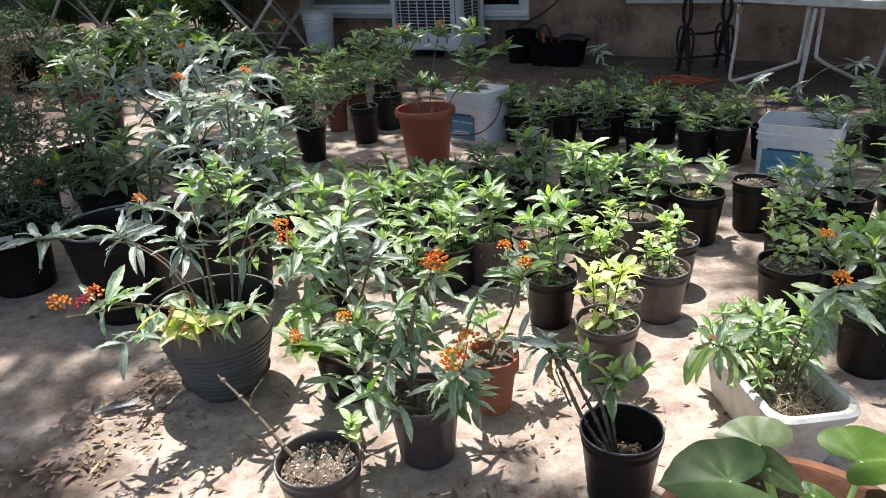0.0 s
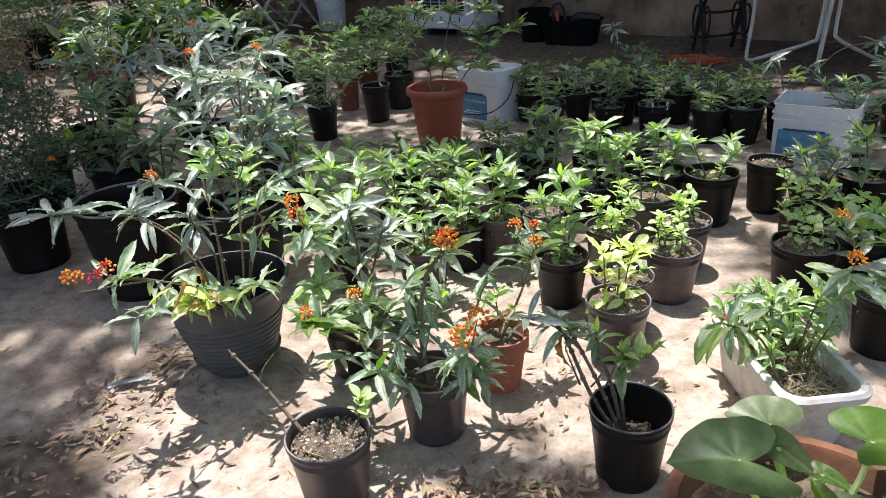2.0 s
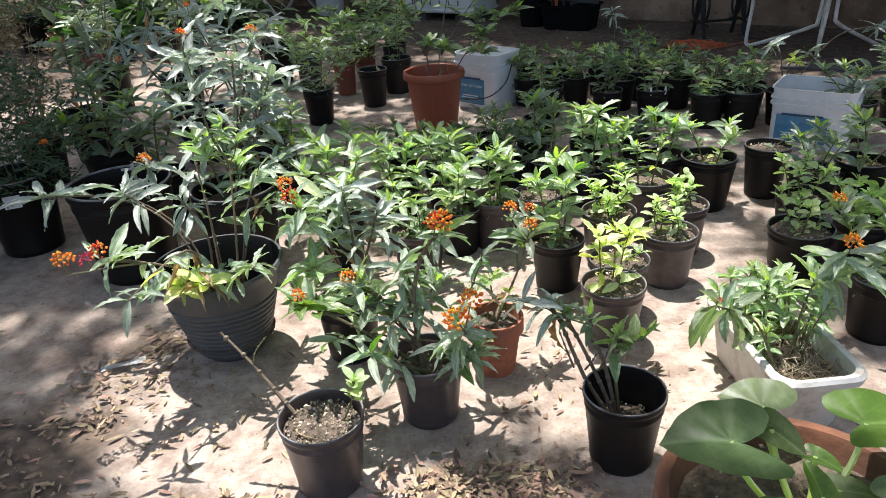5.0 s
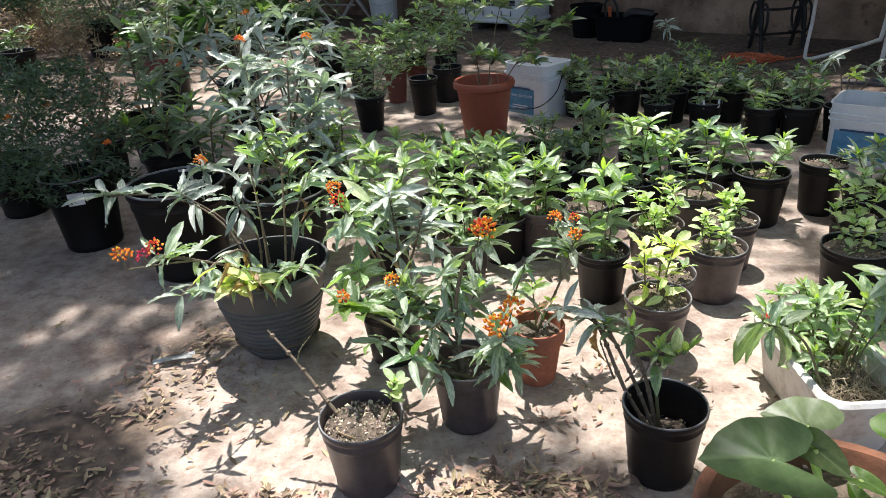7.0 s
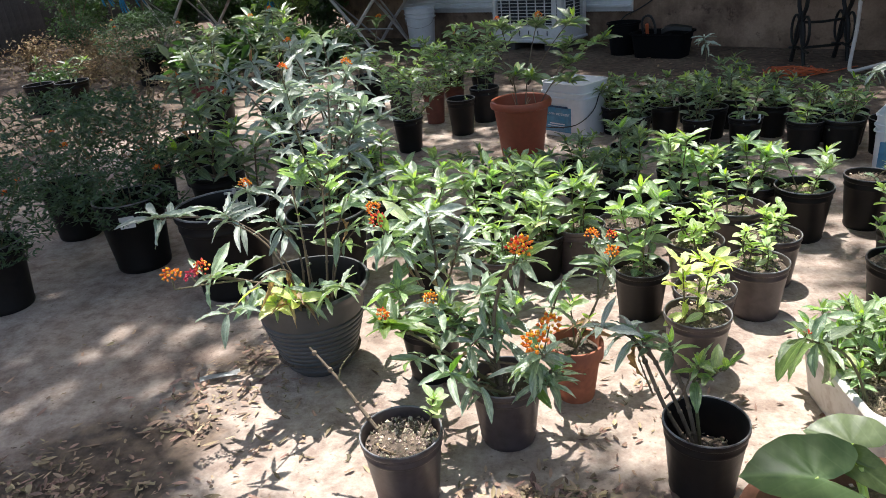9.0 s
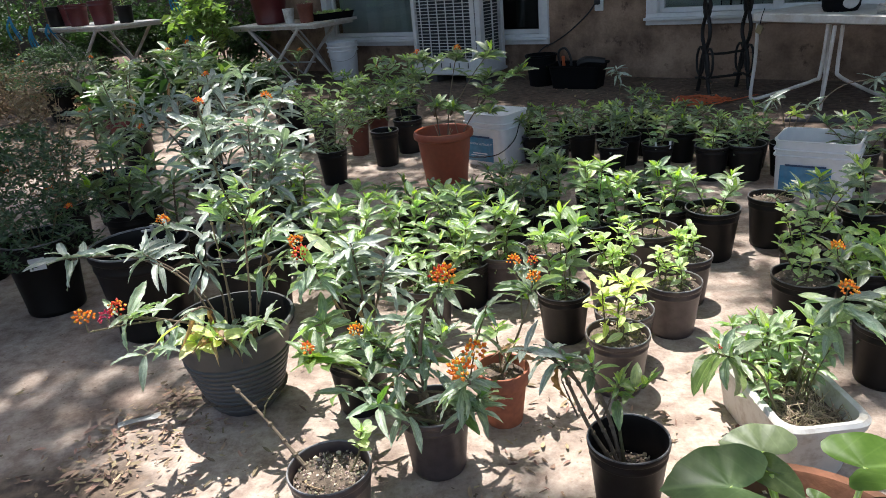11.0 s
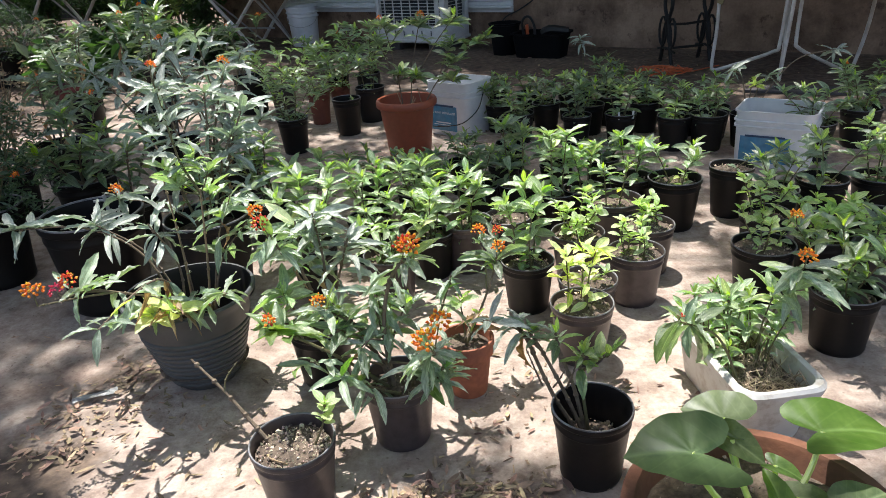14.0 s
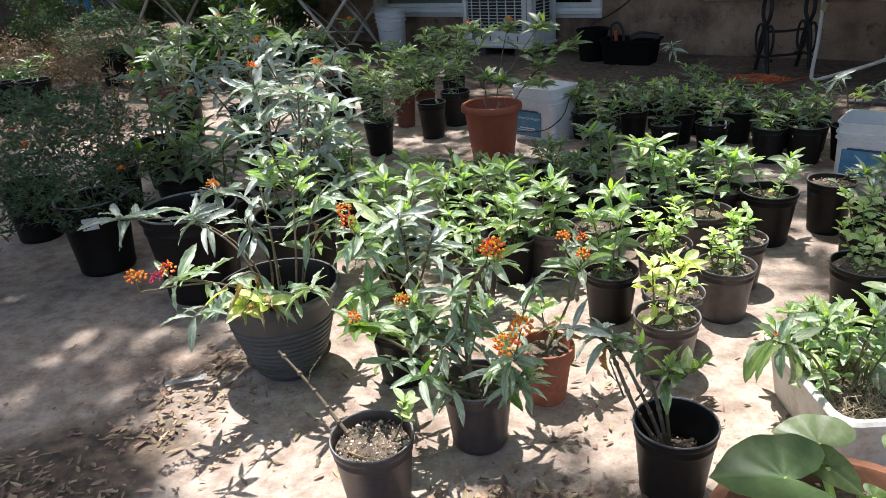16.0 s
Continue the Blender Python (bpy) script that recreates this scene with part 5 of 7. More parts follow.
for tx, ty, tz, kd, ln in ((-0.216, 1.38, 0.348, "mid", 0.085), (-0.115, 1.40, 0.355, "old", 0.10), (-0.099, 1.36, 0.289, "old", 0.09), (-0.213, 1.33, 0.309, "mid", 0.08),
                           (-0.279, 1.28, 0.253, "old", 0.10), (-0.285, 1.45, 0.291, "old", 0.09), (0.032, 1.22, 0.215, "old", 0.11), (-0.05, 1.44, 0.30, "mid", 0.085), (-0.16, 1.29, 0.27, "old", 0.09)):
    base = in_d(-0.097 + rnd.uniform(-0.006, 0.006), 1.337 + rnd.uniform(-0.005, 0.005), rnd.uniform(0.17, 0.27))
    tip = in_d(tx, ty, tz)
    grow_stem(root, fol, [base, base.lerp(tip, 0.5) + Vector((0, 0, 0.02)), tip], rnd, 0.003, 0.5, 3, ln, kd, "", 6, M_WOODY)
fol.close()

# tall drooping milkweed beside it
root = pot_thing("potted_milkweed", -0.30, 1.60, 0.17, 0.17, "black", "tall milkweed with drooping grey-green leaves and orange flowers", "potted plant", "milkweed in the foreground", 0.82, 0)
fol = Foliage(root, False)
rnd = random.Random(3)


def in_e(x, y, z):
    return at(x, y, z, -0.30, 1.60, 0)


grow_stem(root, fol, [in_e(-0.30, 1.60, 0.14), in_e(-0.31, 1.59, 0.30), in_e(-0.36, 1.55, 0.42), in_e(-0.378, 1.54, 0.465)], rnd, 0.005, 0.55, 7, 0.125, "old", "red", 9, M_WOODY, 1.15)
grow_stem(root, fol, [in_e(-0.36, 1.55, 0.42), in_e(-0.38, 1.56, 0.45), in_e(-0.395, 1.57, 0.485)], rnd, 0.003, 0.02, 0, 0.1, "mid", "orange", 1, M_STEM, 1.0)
grow_stem(root, fol, [in_e(-0.28, 1.60, 0.14), in_e(-0.27, 1.63, 0.32), in_e(-0.29, 1.674, 0.46)], rnd, 0.0045, 0.6, 9, 0.13, "long", "", 13, M_WOODY)
grow_stem(root, fol, [in_e(-0.29, 1.62, 0.14), in_e(-0.24, 1.64, 0.28), in_e(-0.20, 1.63, 0.40)], rnd, 0.0045, 0.6, 8, 0.125, "long", "", 12, M_WOODY)
grow_stem(root, fol, [in_e(-0.31, 1.61, 0.14), in_e(-0.33, 1.64, 0.30), in_e(-0.336, 1.667, 0.44)], rnd, 0.0045, 0.6, 8, 0.13, "old", "", 11, M_WOODY)
grow_stem(root, fol, [in_e(-0.31, 1.58, 0.14), in_e(-0.34, 1.54, 0.24), in_e(-0.355, 1.50, 0.32)], rnd, 0.004, 0.7, 5, 0.095, "new", "", 8)
grow_stem(root, fol, [in_e(-0.30, 1.57, 0.14), in_e(-0.33, 1.50, 0.22), in_e(-0.38, 1.44, 0.28)], rnd, 0.004, 0.7, 4, 0.095, "new", "", 8)
fol.close()

# small clay pot
root = pot_thing("potted_milkweed", 0.088, 1.50, 0.142, 0.16, "clay", "pale-leaved milkweed in a terracotta clay pot", "potted plant", "milkweed in the foreground", 0.86, 0)
fol = Foliage(root, False)
rnd = random.Random(4)
for tx, ty, tz, kd in ((-0.01, 0.03, 0.25, "new"), (0.035, 0.0, 0.22, "dry")):
    grow_stem(root, fol, [(0.0, 0, 0.135), (tx * 0.5, ty * 0.5, tz * 0.8), (tx, ty, tz)], rnd, 0.003, 0.6, 2, 0.08, kd, "", 5)
grow_stem(root, fol, [(0.0, 0.01, 0.135), (0.055, 0.035, 0.25), (0.085, 0.06, 0.325), (0.09, 0.073, 0.345)], rnd, 0.0035, 0.45, 4, 0.105, "mid", "orange", 7, M_WOODY, 0.95)
grow_stem(root, fol, [(0.06, 0.04, 0.27), (0.06, 0.08, 0.35), (0.044, 0.119, 0.375)], rnd, 0.0025, 0.3, 1, 0.08, "mid", "orange", 2, M_STEM, 0.9)
grow_stem(root, fol, [(0.085, 0.06, 0.325), (0.095, 0.10, 0.36), (0.102, 0.13, 0.375)], rnd, 0.0025, 0.3, 1, 0.07, "mid", "red", 2, M_STEM, 0.7)
fol.close()

# black pot with bare woody stems
root = pot_thing("potted_milkweed", 0.337, 1.161, 0.172, 0.180, "black", "leggy milkweed with bare woody stems in a half-filled black pot", "potted plant", "milkweed in the foreground", 0.5, 0, grit=150)
fol = Foliage(root, False)
rnd = random.Random(5)


def in_f(x, y, z):
    return at(x, y, z, 0.337, 1.161, 0)


grow_stem(root, fol, [in_f(0.315, 1.19, 0.085), in_f(0.262, 1.205, 0.18), in_f(0.215, 1.22, 0.30), in_f(0.190, 1.225, 0.355)], rnd, 0.0055, 0.25, 3, 0.085, "long", "", 7, M_WOODY)
grow_stem(root, fol, [in_f(0.325, 1.185, 0.085), in_f(0.285, 1.20, 0.19), in_f(0.235, 1.21, 0.30), in_f(0.212, 1.21, 0.34)], rnd, 0.005, 0.2, 2, 0.07, "mid", "", 5, M_WOODY)
grow_stem(root, fol, [in_f(0.240, 1.21, 0.29), in_f(0.185, 1.22, 0.345), in_f(0.120, 1.235, 0.36)], rnd, 0.003, 0.5, 3, 0.085, "long", "", 6, M_WOODY)
grow_stem(root, fol, [in_f(0.330, 1.185, 0.085), in_f(0.305, 1.20, 0.20), in_f(0.275, 1.205, 0.29), in_f(0.268, 1.207, 0.335)], rnd, 0.0052, 0.3, 3, 0.06, "mid", "", 6, M_WOODY)
grow_stem(root, fol, [in_f(0.335, 1.18, 0.085), in_f(0.322, 1.195, 0.20), in_f(0.318, 1.20, 0.25), in_f(0.325, 1.20, 0.285)], rnd, 0.0042, 0.4, 3, 0.075, "green", "", 6, M_STEM)
grow_stem(root, fol, [in_f(0.318, 1.20, 0.235), in_f(0.35, 1.21, 0.255), in_f(0.385, 1.22, 0.262)], rnd, 0.0028, 0.4, 1, 0.085, "green", "", 3, M_STEM)
grow_stem(root, fol, [in_f(0.345, 1.17, 0.085), in_f(0.352, 1.165, 0.12), in_f(0.375, 1.16, 0.135)], rnd, 0.004, 0.02, 0, 0.05, "mid", "", 0, M_DRY)
for bx, by, tx, ty, tz in ((0.262, 1.205, 0.285, 1.20, 0.245), (0.24, 1.215, 0.205, 1.20, 0.305), (0.29, 1.20, 0.31, 1.19, 0.275)):
    grow_stem(root, fol, [in_f(bx, by, 0.20), in_f((bx + tx) / 2, (by + ty) / 2 - 0.004, (0.20 + tz) / 2), in_f(tx, ty, tz)], rnd, 0.0024, 0.02, 0, 0.05, "mid", "", 0, M_WOODY)
fol.close()

# ribbed slate pot with arching flowering branches
root = pot_thing("potted_milkweed", -0.648, 1.655, 0.345, 0.272, "ribbed", "milkweed with arching flowering branches in a ribbed slate-grey pot", "potted plant", "milkweed in the foreground", 0.22, 0, grit=60)
fol = Foliage(root, False)
rnd = random.Random(6)


def in_x(x, y, z):
    return at(x, y, z, -0.635, 1.635, 0)


grow_stem(root, fol, [in_x(-0.60, 1.58, 0.12), in_x(-0.62, 1.48, 0.31), in_x(-0.71, 1.41, 0.39), in_x(-0.79, 1.37, 0.425)], rnd, 0.0036, 0.5, 5, 0.115, "old", "red", 9, M_WOODY, 1.0)
grow_stem(root, fol, [in_x(-0.613, 1.50, 0.30), in_x(-0.622, 1.47, 0.385), in_x(-0.64, 1.36, 0.41), in_x(-0.677, 1.235, 0.39)], rnd, 0.0032, 0.72, 6, 0.088, "old", "", 6, M_WOODY)
grow_stem(root, fol, [in_x(-0.71, 1.41, 0.39), in_x(-0.78, 1.36, 0.405), in_x(-0.852, 1.335, 0.405)], rnd, 0.003, 0.02, 0, 0.05, "old", "orange", 0, M_STEM, 1.15)
grow_stem(root, fol, [in_x(-0.71, 1.41, 0.39), in_x(-0.77, 1.38, 0.41), in_x(-0.81, 1.365, 0.40)], rnd, 0.003, 0.02, 0, 0.05, "old", "pink", 0, M_STEM, 0.9)
grow_stem(root, fol, [in_x(-0.64, 1.60, 0.12), in_x(-0.72, 1.64, 0.36), in_x(-0.88, 1.68, 0.45), in_x(-1.085, 1.675, 0.462)], rnd, 0.0036, 0.14, 3, 0.112, "long", "", 17, M_WOODY)
grow_stem(root, fol, [in_x(-0.62, 1.62, 0.12), in_x(-0.72, 1.66, 0.36), in_x(-0.875, 1.69, 0.465)], rnd, 0.0036, 0.20, 4, 0.112, "long", "", 14, M_WOODY)
grow_stem(root, fol, [in_x(-0.66, 1.60, 0.12), in_x(-0.62, 1.58, 0.36), in_x(-0.66, 1.55, 0.50)], rnd, 0.004, 0.15, 3, 0.105, "long", "", 11, M_WOODY)
grow_stem(root, fol, [in_x(-0.60, 1.56, 0.12), in_x(-0.60, 1.46, 0.28), in_x(-0.588, 1.406, 0.335)], rnd, 0.004, 0.4, 2, 0.09, "yel", "", 4, M_STEM)
for tx, ty, tz, kd in ((-0.69, 1.47, 0.30, "old"), (-0.66, 1.45, 0.29, "yel"), (-0.62, 1.44, 0.30, "dry"), (-0.58, 1.45, 0.31, "old"), (-0.54, 1.47, 0.30, "old")):
    grow_stem(root, fol, [in_x(tx * 0.5 - 0.31, 1.60, 0.13), in_x(tx, 1.52, 0.29), in_x(tx, ty, tz)], rnd, 0.003, 0.35, 2, 0.105, kd, "", 6, M_DRY)
grow_stem(root, fol, [in_x(-0.57, 1.58, 0.12), in_x(-0.52, 1.50, 0.31), in_x(-0.455, 1.41, 0.365)], rnd, 0.004, 0.3, 3, 0.10, "old", "", 10, M_WOODY)
grow_stem(root, fol, [in_x(-0.62, 1.64, 0.10), in_x(-0.628, 1.65, 0.28), in_x(-0.635, 1.66, 0.46)], rnd, 0.0024, 0.5, 2, 0.035, "mid", "", 3, M_WOODY)
grow_stem(root, fol, [in_x(-0.60, 1.64, 0.12), in_x(-0.57, 1.65, 0.36), in_x(-0.554, 1.66, 0.545)], rnd, 0.0042, 0.1, 0, 0.05, "mid", "", 0, M_DRY)
grow_stem(root, fol, [in_x(-0.555, 1.66, 0.535), in_x(-0.587, 1.66, 0.613), in_x(-0.599, 1.66, 0.70), in_x(-0.605, 1.66, 0.77), in_x(-0.611, 1.66, 0.835)], rnd, 0.0034, 0.78, 11, 0.115, "long", "dull", 9, M_STEM, 0.9)
for tx, ty, tz in ((-0.52, 1.66, 0.60), (-0.60, 1.62, 0.58), (-0.64, 1.68, 0.60)):
    grow_stem(root, fol, [in_x(-0.56, 1.66, 0.53), in_x((tx - 0.56) / 2, ty, 0.555), in_x(tx, ty, tz)], rnd, 0.0022, 0.6, 2, 0.075, "new", "", 6)
for tx, ty, tz in ((-0.50, 1.72, 0.50), (-0.46, 1.74, 0.43)):
    grow_stem(root, fol, [in_x(-0.60, 1.66, 0.12), in_x(-0.55, 1.69, tz * 0.75), in_x(tx, ty, tz)], rnd, 0.003, 0.45, 5, 0.105, "old", "", 9, M_WOODY)
grow_stem(root, fol, [in_x(-0.66, 1.70, 0.12), in_x(-0.66, 1.72, 0.35), in_x(-0.67, 1.73, 0.55)], rnd, 0.004, 0.3, 1, 0.07, "mid", "", 0, M_DRY)
fol.close()

# ---------- rows of young plants ----------
young(0.408, 1.623, 0.172, 0.170, 0.36, 3, "grey", "yel", 0.072, 11, "bright yellow-green milkweed in a grey nursery pot", nodes=4, whorl=6, fill=0.9)
young(0.455, 1.768, 0.170, 0.165, 0.24, 1, "grey", "new", 0.05, 12, "nursery pot of bark and soil with a small seedling", nodes=2, fill=0.9)
young(0.635, 1.919, 0.174, 0.172, 0.28, 3, "grey", "round", 0.042, 13, "small round-leaved seedling in a grey nursery pot", nodes=3, spread=0.4, fill=0.9)
young(0.729, 2.118, 0.174, 0.172, 0.29, 4, "grey", "round", 0.042, 14, "small round-leaved seedling in a grey nursery pot", nodes=4, spread=0.5, fill=0.9)
young(0.488, 2.086, 0.176, 0.174, 0.29, 5, "grey", "round", 0.05, 15, "pale green seedlings crowding a grey nursery pot", nodes=3, spread=0.7, fill=0.9)
young(0.660, 2.31, 0.200, 0.195, 0.35, 2, "grey", "new", 0.06, 16, "pale green shoot in a wide grey nursery pot", nodes=5, spread=0.4)
young(0.128, 2.235, 0.180, 0.180, 0.355, 3, "grey", "new", 0.095, 17, "leafy green milkweed in a grey nursery pot", nodes=5)
young(0.277, 2.28, 0.170, 0.168, 0.24, 1, "grey", "new", 0.05, 18, "purplish grey pot with a few small leaves", nodes=2, fill=0.9)
young(0.30, 1.92, 0.165, 0.165, 0.40, 4, "black", "new", 0.095, 19, "leafy green milkweed in a black nursery pot", nodes=5)
young(-0.13, 2.02, 0.175, 0.172, 0.335, 6, "grey", "new", 0.075, 20, "bushy bright green milkweed in a grey nursery pot", nodes=4, spread=1.0)
young(0.0, 2.20, 0.165, 0.165, 0.335, 4, "black", "new", 0.085, 21, "leafy milkweed in a plastic-wrapped black pot", nodes=4)
young(-0.03, 2.42, 0.17, 0.17, 0.37, 5, "black", "new", 0.085, 22, nodes=6, spread=0.9)
young(-0.22, 2.36, 0.17, 0.17, 0.36, 5, "black", "new", 0.085, 23, nodes=5, spread=0.9)
young(-0.40, 2.15, 0.17, 0.17, 0.38, 4, "black", "new", 0.10, 24, nodes=5, spread=0.9, label="pale green milkweed with long narrow leaves")
young(-0.45, 2.45, 0.17, 0.17, 0.35, 4, "black", "new", 0.10, 25, nodes=5, spread=0.9)
young(-0.62, 2.60, 0.165, 0.165, 0.37, 4, "black", "mid", 0.10, 26, nodes=5, spread=0.8)
young(0.19, 2.62, 0.17, 0.17, 0.32, 4, "black", "mid", 0.085, 27, nodes=5)
young(0.36, 2.62, 0.17, 0.17, 0.44, 3, "black", "mid", 0.10, 28, nodes=5)
young(0.491, 2.52, 0.160, 0.16, 0.43, 3, "black", "new", 0.095, 29, nodes=5)
young(0.60, 2.53, 0.165, 0.163, 0.36, 4, "black", "new", 0.085, 30, nodes=4)
young(0.80, 2.60, 0.17, 0.17, 0.36, 3, "black", "new", 0.095, 31, nodes=4)
young(0.931, 2.475, 0.200, 0.200, 0.32, 3, "black", "new", 0.08, 32, "pale green milkweed in a wide black nursery pot", nodes=4, spread=0.9)
young(1.179, 2.558, 0.168, 0.20, 0.27, 1, "black", "mid", 0.05, 33, "tall black nursery pot with one small shoot", nodes=2, fill=0.9)
young(1.443, 2.386, 0.184, 0.19, 0.38, 3, "black", "mid", 0.095, 34, "milkweed with dull green leaves in a black pot", nodes=5, spread=1.2)
young(1.654, 2.393, 0.176, 0.18, 0.38, 4, "black", "new", 0.085, 35, nodes=5)
young(1.138, 2.164, 0.165, 0.165, 0.30, 3, "black", "round", 0.05, 36, "small-leaved seedlings in a black nursery pot", nodes=5, spread=0.7)
young(1.012, 1.886, 0.186, 0.180, 0.30, 3, "black", "round", 0.042, 37, "small-leaved seedlings and bark in a black pot", nodes=5, spread=0.9, fill=0.9)
young(1.226, 1.944, 0.172, 0.170, 0.28, 6, "black", "round", 0.062, 38, "pale rosette seedlings in a black nursery pot", nodes=3, spread=0.9)
young(1.465, 2.064, 0.172, 0.170, 0.25, 1, "black", "mid", 0.05, 39, "black nursery pot with dry sticks and soil", nodes=1)
young(1.348, 1.836, 0.172, 0.170, 0.27, 3, "grey", "round", 0.055, 40, nodes=3, spread=0.8)
young(1.10, 1.585, 0.178, 0.175, 0.36, 5, "black", "mid", 0.10, 41, "flowering milkweed in a black nursery pot", nodes=5, spread=1.1, flower="orange")
young(1.80, 2.2, 0.17, 0.17, 0.42, 4, "black", "mid", 0.095, 42, nodes=5, flower="orange")
young(1.62, 1.98, 0.17, 0.17, 0.36, 4, "black", "new", 0.08, 43, nodes=5)
young(1.26, 2.36, 0.17, 0.17, 0.34, 4, "black", "mid", 0.09, 44, nodes=4, spread=1.0)

# back rows, in the shade
BACK = "dark green milkweed in black pots in the back rows"
k = 100
for x, y, d in ((0.409, 4.04, 0.155), (0.676, 3.97, 0.163), (0.792, 3.66, 0.157), (1.01, 3.60, 0.166), (1.246, 3.456, 0.171), (1.40, 3.41, 0.18),
                (0.50, 3.78, 0.16), (0.62, 4.25, 0.165), (0.86, 4.18, 0.165), (1.05, 4.02, 0.165), (0.90, 3.85, 0.165), (1.20, 3.82, 0.165), (1.38, 3.70, 0.165),
                (1.30, 4.05, 0.165), (1.50, 3.60, 0.165), (1.12, 4.35, 0.165), (0.42, 4.38, 0.165)):
    k += 1
    rnd = random.Random(k)
    young(x, y, d, d * 1.02, rnd.uniform(0.26, 0.33), rnd.choice((4, 5, 6)), "black", "new" if k in (101, 104, 105, 106, 109) else "mid", rnd.uniform(0.06, 0.085), k,
          "green milkweed in a black nursery pot in a shaded row", joined=True, nodes=4, spread=1.0, group=BACK)
for x, y in ((0.39, 3.26), (0.15, 3.02), (0.0, 2.85), (0.33, 2.95), (0.55, 2.88), (0.76, 2.92), (-0.24, 2.84), (-0.06, 2.66)):
    k += 1
    rnd = random.Random(k)
    young(x, y, 0.145, 0.15, rnd.uniform(0.21, 0.28), 4, "black", "mid", rnd.uniform(0.08, 0.10), k, "dark green milkweed in a small shaded black pot", joined=True, nodes=4, spread=1.0, group=BACK)

root = thing("plant_tag", pose(0.985, 3.525, 0.15, -15, 0, 10), "small white plant tag stuck in a pot", "tag", "plant tags")
part("tag", box((0.010, 0.0015, 0.04), (0, 0, 0.02), bevel=0.0005), M_PAPER, root)
root = thing("plant_tag", pose(1.055, 3.53, 0.15, -20, 0, -25), "small white plant tag stuck in a pot", "tag", "plant tags")
part("tag", box((0.011, 0.0015, 0.04), (0, 0, 0.02), bevel=0.0005), M_PAPER, root)
root = pot_thing("potted_weed", 0.99, 4.48, 0.15, 0.15, "black", "slender feathery weed in a small black pot", "potted plant", "", 0.84, 0, grit=0)
fol = Foliage(root, True)
grow_stem(root, fol, [(0, 0, 0.12), (0.0, 0, 0.3), (-0.03, 0.0, 0.45)], random.Random(7), 0.003, 0.4, 4, 0.11, "long", "", 12)
fol.close()
for x, y, a, ln in ((2.35, 4.42, -27, 0.62), (2.42, 4.50, -24, 0.5), (2.9, 4.15, -29, 0.5)):
    whole("board", box((ln, 0.07, 0.018), (0, 0, 0.010), bevel=0.003), M_FENCE, "dark weathered board lying on the concrete", "board", pose(x, y, 0, 0, 0, a), "loose boards")

# group of pots beside the orange one
G2 = "pots beside the orange pot"
young(-0.767, 3.89, 0.176, 0.20, 0.40, 8, "black", "mid", 0.075, 201, "bushy small-leaved plant in a black pot", joined=True, nodes=6, spread=2.0, group=G2)
young(-0.493, 4.212, 0.174, 0.22, 0.24, 1, "black", "mid", 0.04, 202, "tall empty-looking black nursery pot", joined=True, nodes=1, group=G2, fill=0.75)
young(-0.707, 4.53, 0.145, 0.20, 0.36, 8, "red", "new", 0.085, 203, "leafy milkweed in a rust-red pot", joined=True, nodes=5, spread=2.2, group=G2)
young(-0.60, 4.78, 0.14, 0.19, 0.40, 7, "red", "new", 0.09, 204, "leafy milkweed in a small rust-red pot", joined=True, nodes=5, spread=2.2, group=G2)
young(-0.372, 4.51, 0.192, 0.22, 0.40, 3, "black", "mid", 0.09, 205, "black nursery pot with a few leafy stems", joined=True, nodes=3, group=G2, fill=0.7)
young(-0.98, 4.75, 0.17, 0.22, 0.47, 11, "grey", "new", 0.09, 206, "pale green bushy milkweed in a grey pot", joined=True, nodes=6, spread=2.6, group=G2)
young(-0.42, 5.0, 0.17, 0.22, 0.58, 9, "black", "new", 0.11, 207, "bushy flowering milkweed in a black pot", joined=True, nodes=5, spread=2.6, group=G2, flower="dull")
young(-0.66, 5.2, 0.17, 0.20, 0.46, 7, "black", "mid", 0.10, 208, "dark leafy milkweed in a black pot", joined=True, nodes=5, spread=2.0, group=G2)

# the large orange pot with a tall branching plant
root = pot_thing("potted_shrub", -0.107, 3.64, 0.32, 0.318, "orange", "tall branching milkweed in a large orange terracotta pot", "potted plant", "", 0.7, 0, grit=0)
fol = Foliage(root, True)
rnd = random.Random(31)
for (x, y, z), fl, nd, wh, lg, fork in (((-0.10, 0.11, 0.69), "dull", 3, 11, 0.11, 0), ((0.108, 0.11, 0.69), "orange", 1, 8, 0.105, 0), ((0.43, -0.04, 0.597), "", 2, 10, 0.115, 0), ((0.278, 0.06, 0.70), "", 1, 10, 0.11, 0.108),
                                    ((0.27, -0.09, 0.50), "", 4, 9, 0.105, 0.43), ((0.25, -0.14, 0.41), "", 4, 9, 0.105, 0.43), ((0.067, -0.04, 0.43), "", 2, 8, 0.11, 0.108), ((-0.016, -0.04, 0.445), "", 2, 7, 0.10, -0.10),
                                    ((0.26, 0.01, 0.585), "", 3, 8, 0.10, 0.43), ((-0.13, 0.02, 0.62), "", 2, 8, 0.10, -0.10)):
    if fork:
        start = Vector((fork * 0.40, 0.04, 0.38))
        mids = [start.lerp(Vector((x, y, z)), 0.5) + Vector((0, 0, 0.02))]
    else:
        start = Vector((x * 0.12, y * 0.2, 0.2))
        mids = [(x * 0.40, y * 0.5, 0.2 + (z - 0.2) * 0.5), (x * 0.78, y, 0.2 + (z - 0.2) * 0.88)]
    grow_stem(root, fol, [start, *mids, (x, y, z)], rnd, 0.0034, 0.45, nd + 3, lg, "new", fl, wh + 5, M_WOODY)
bm = bmesh.new()
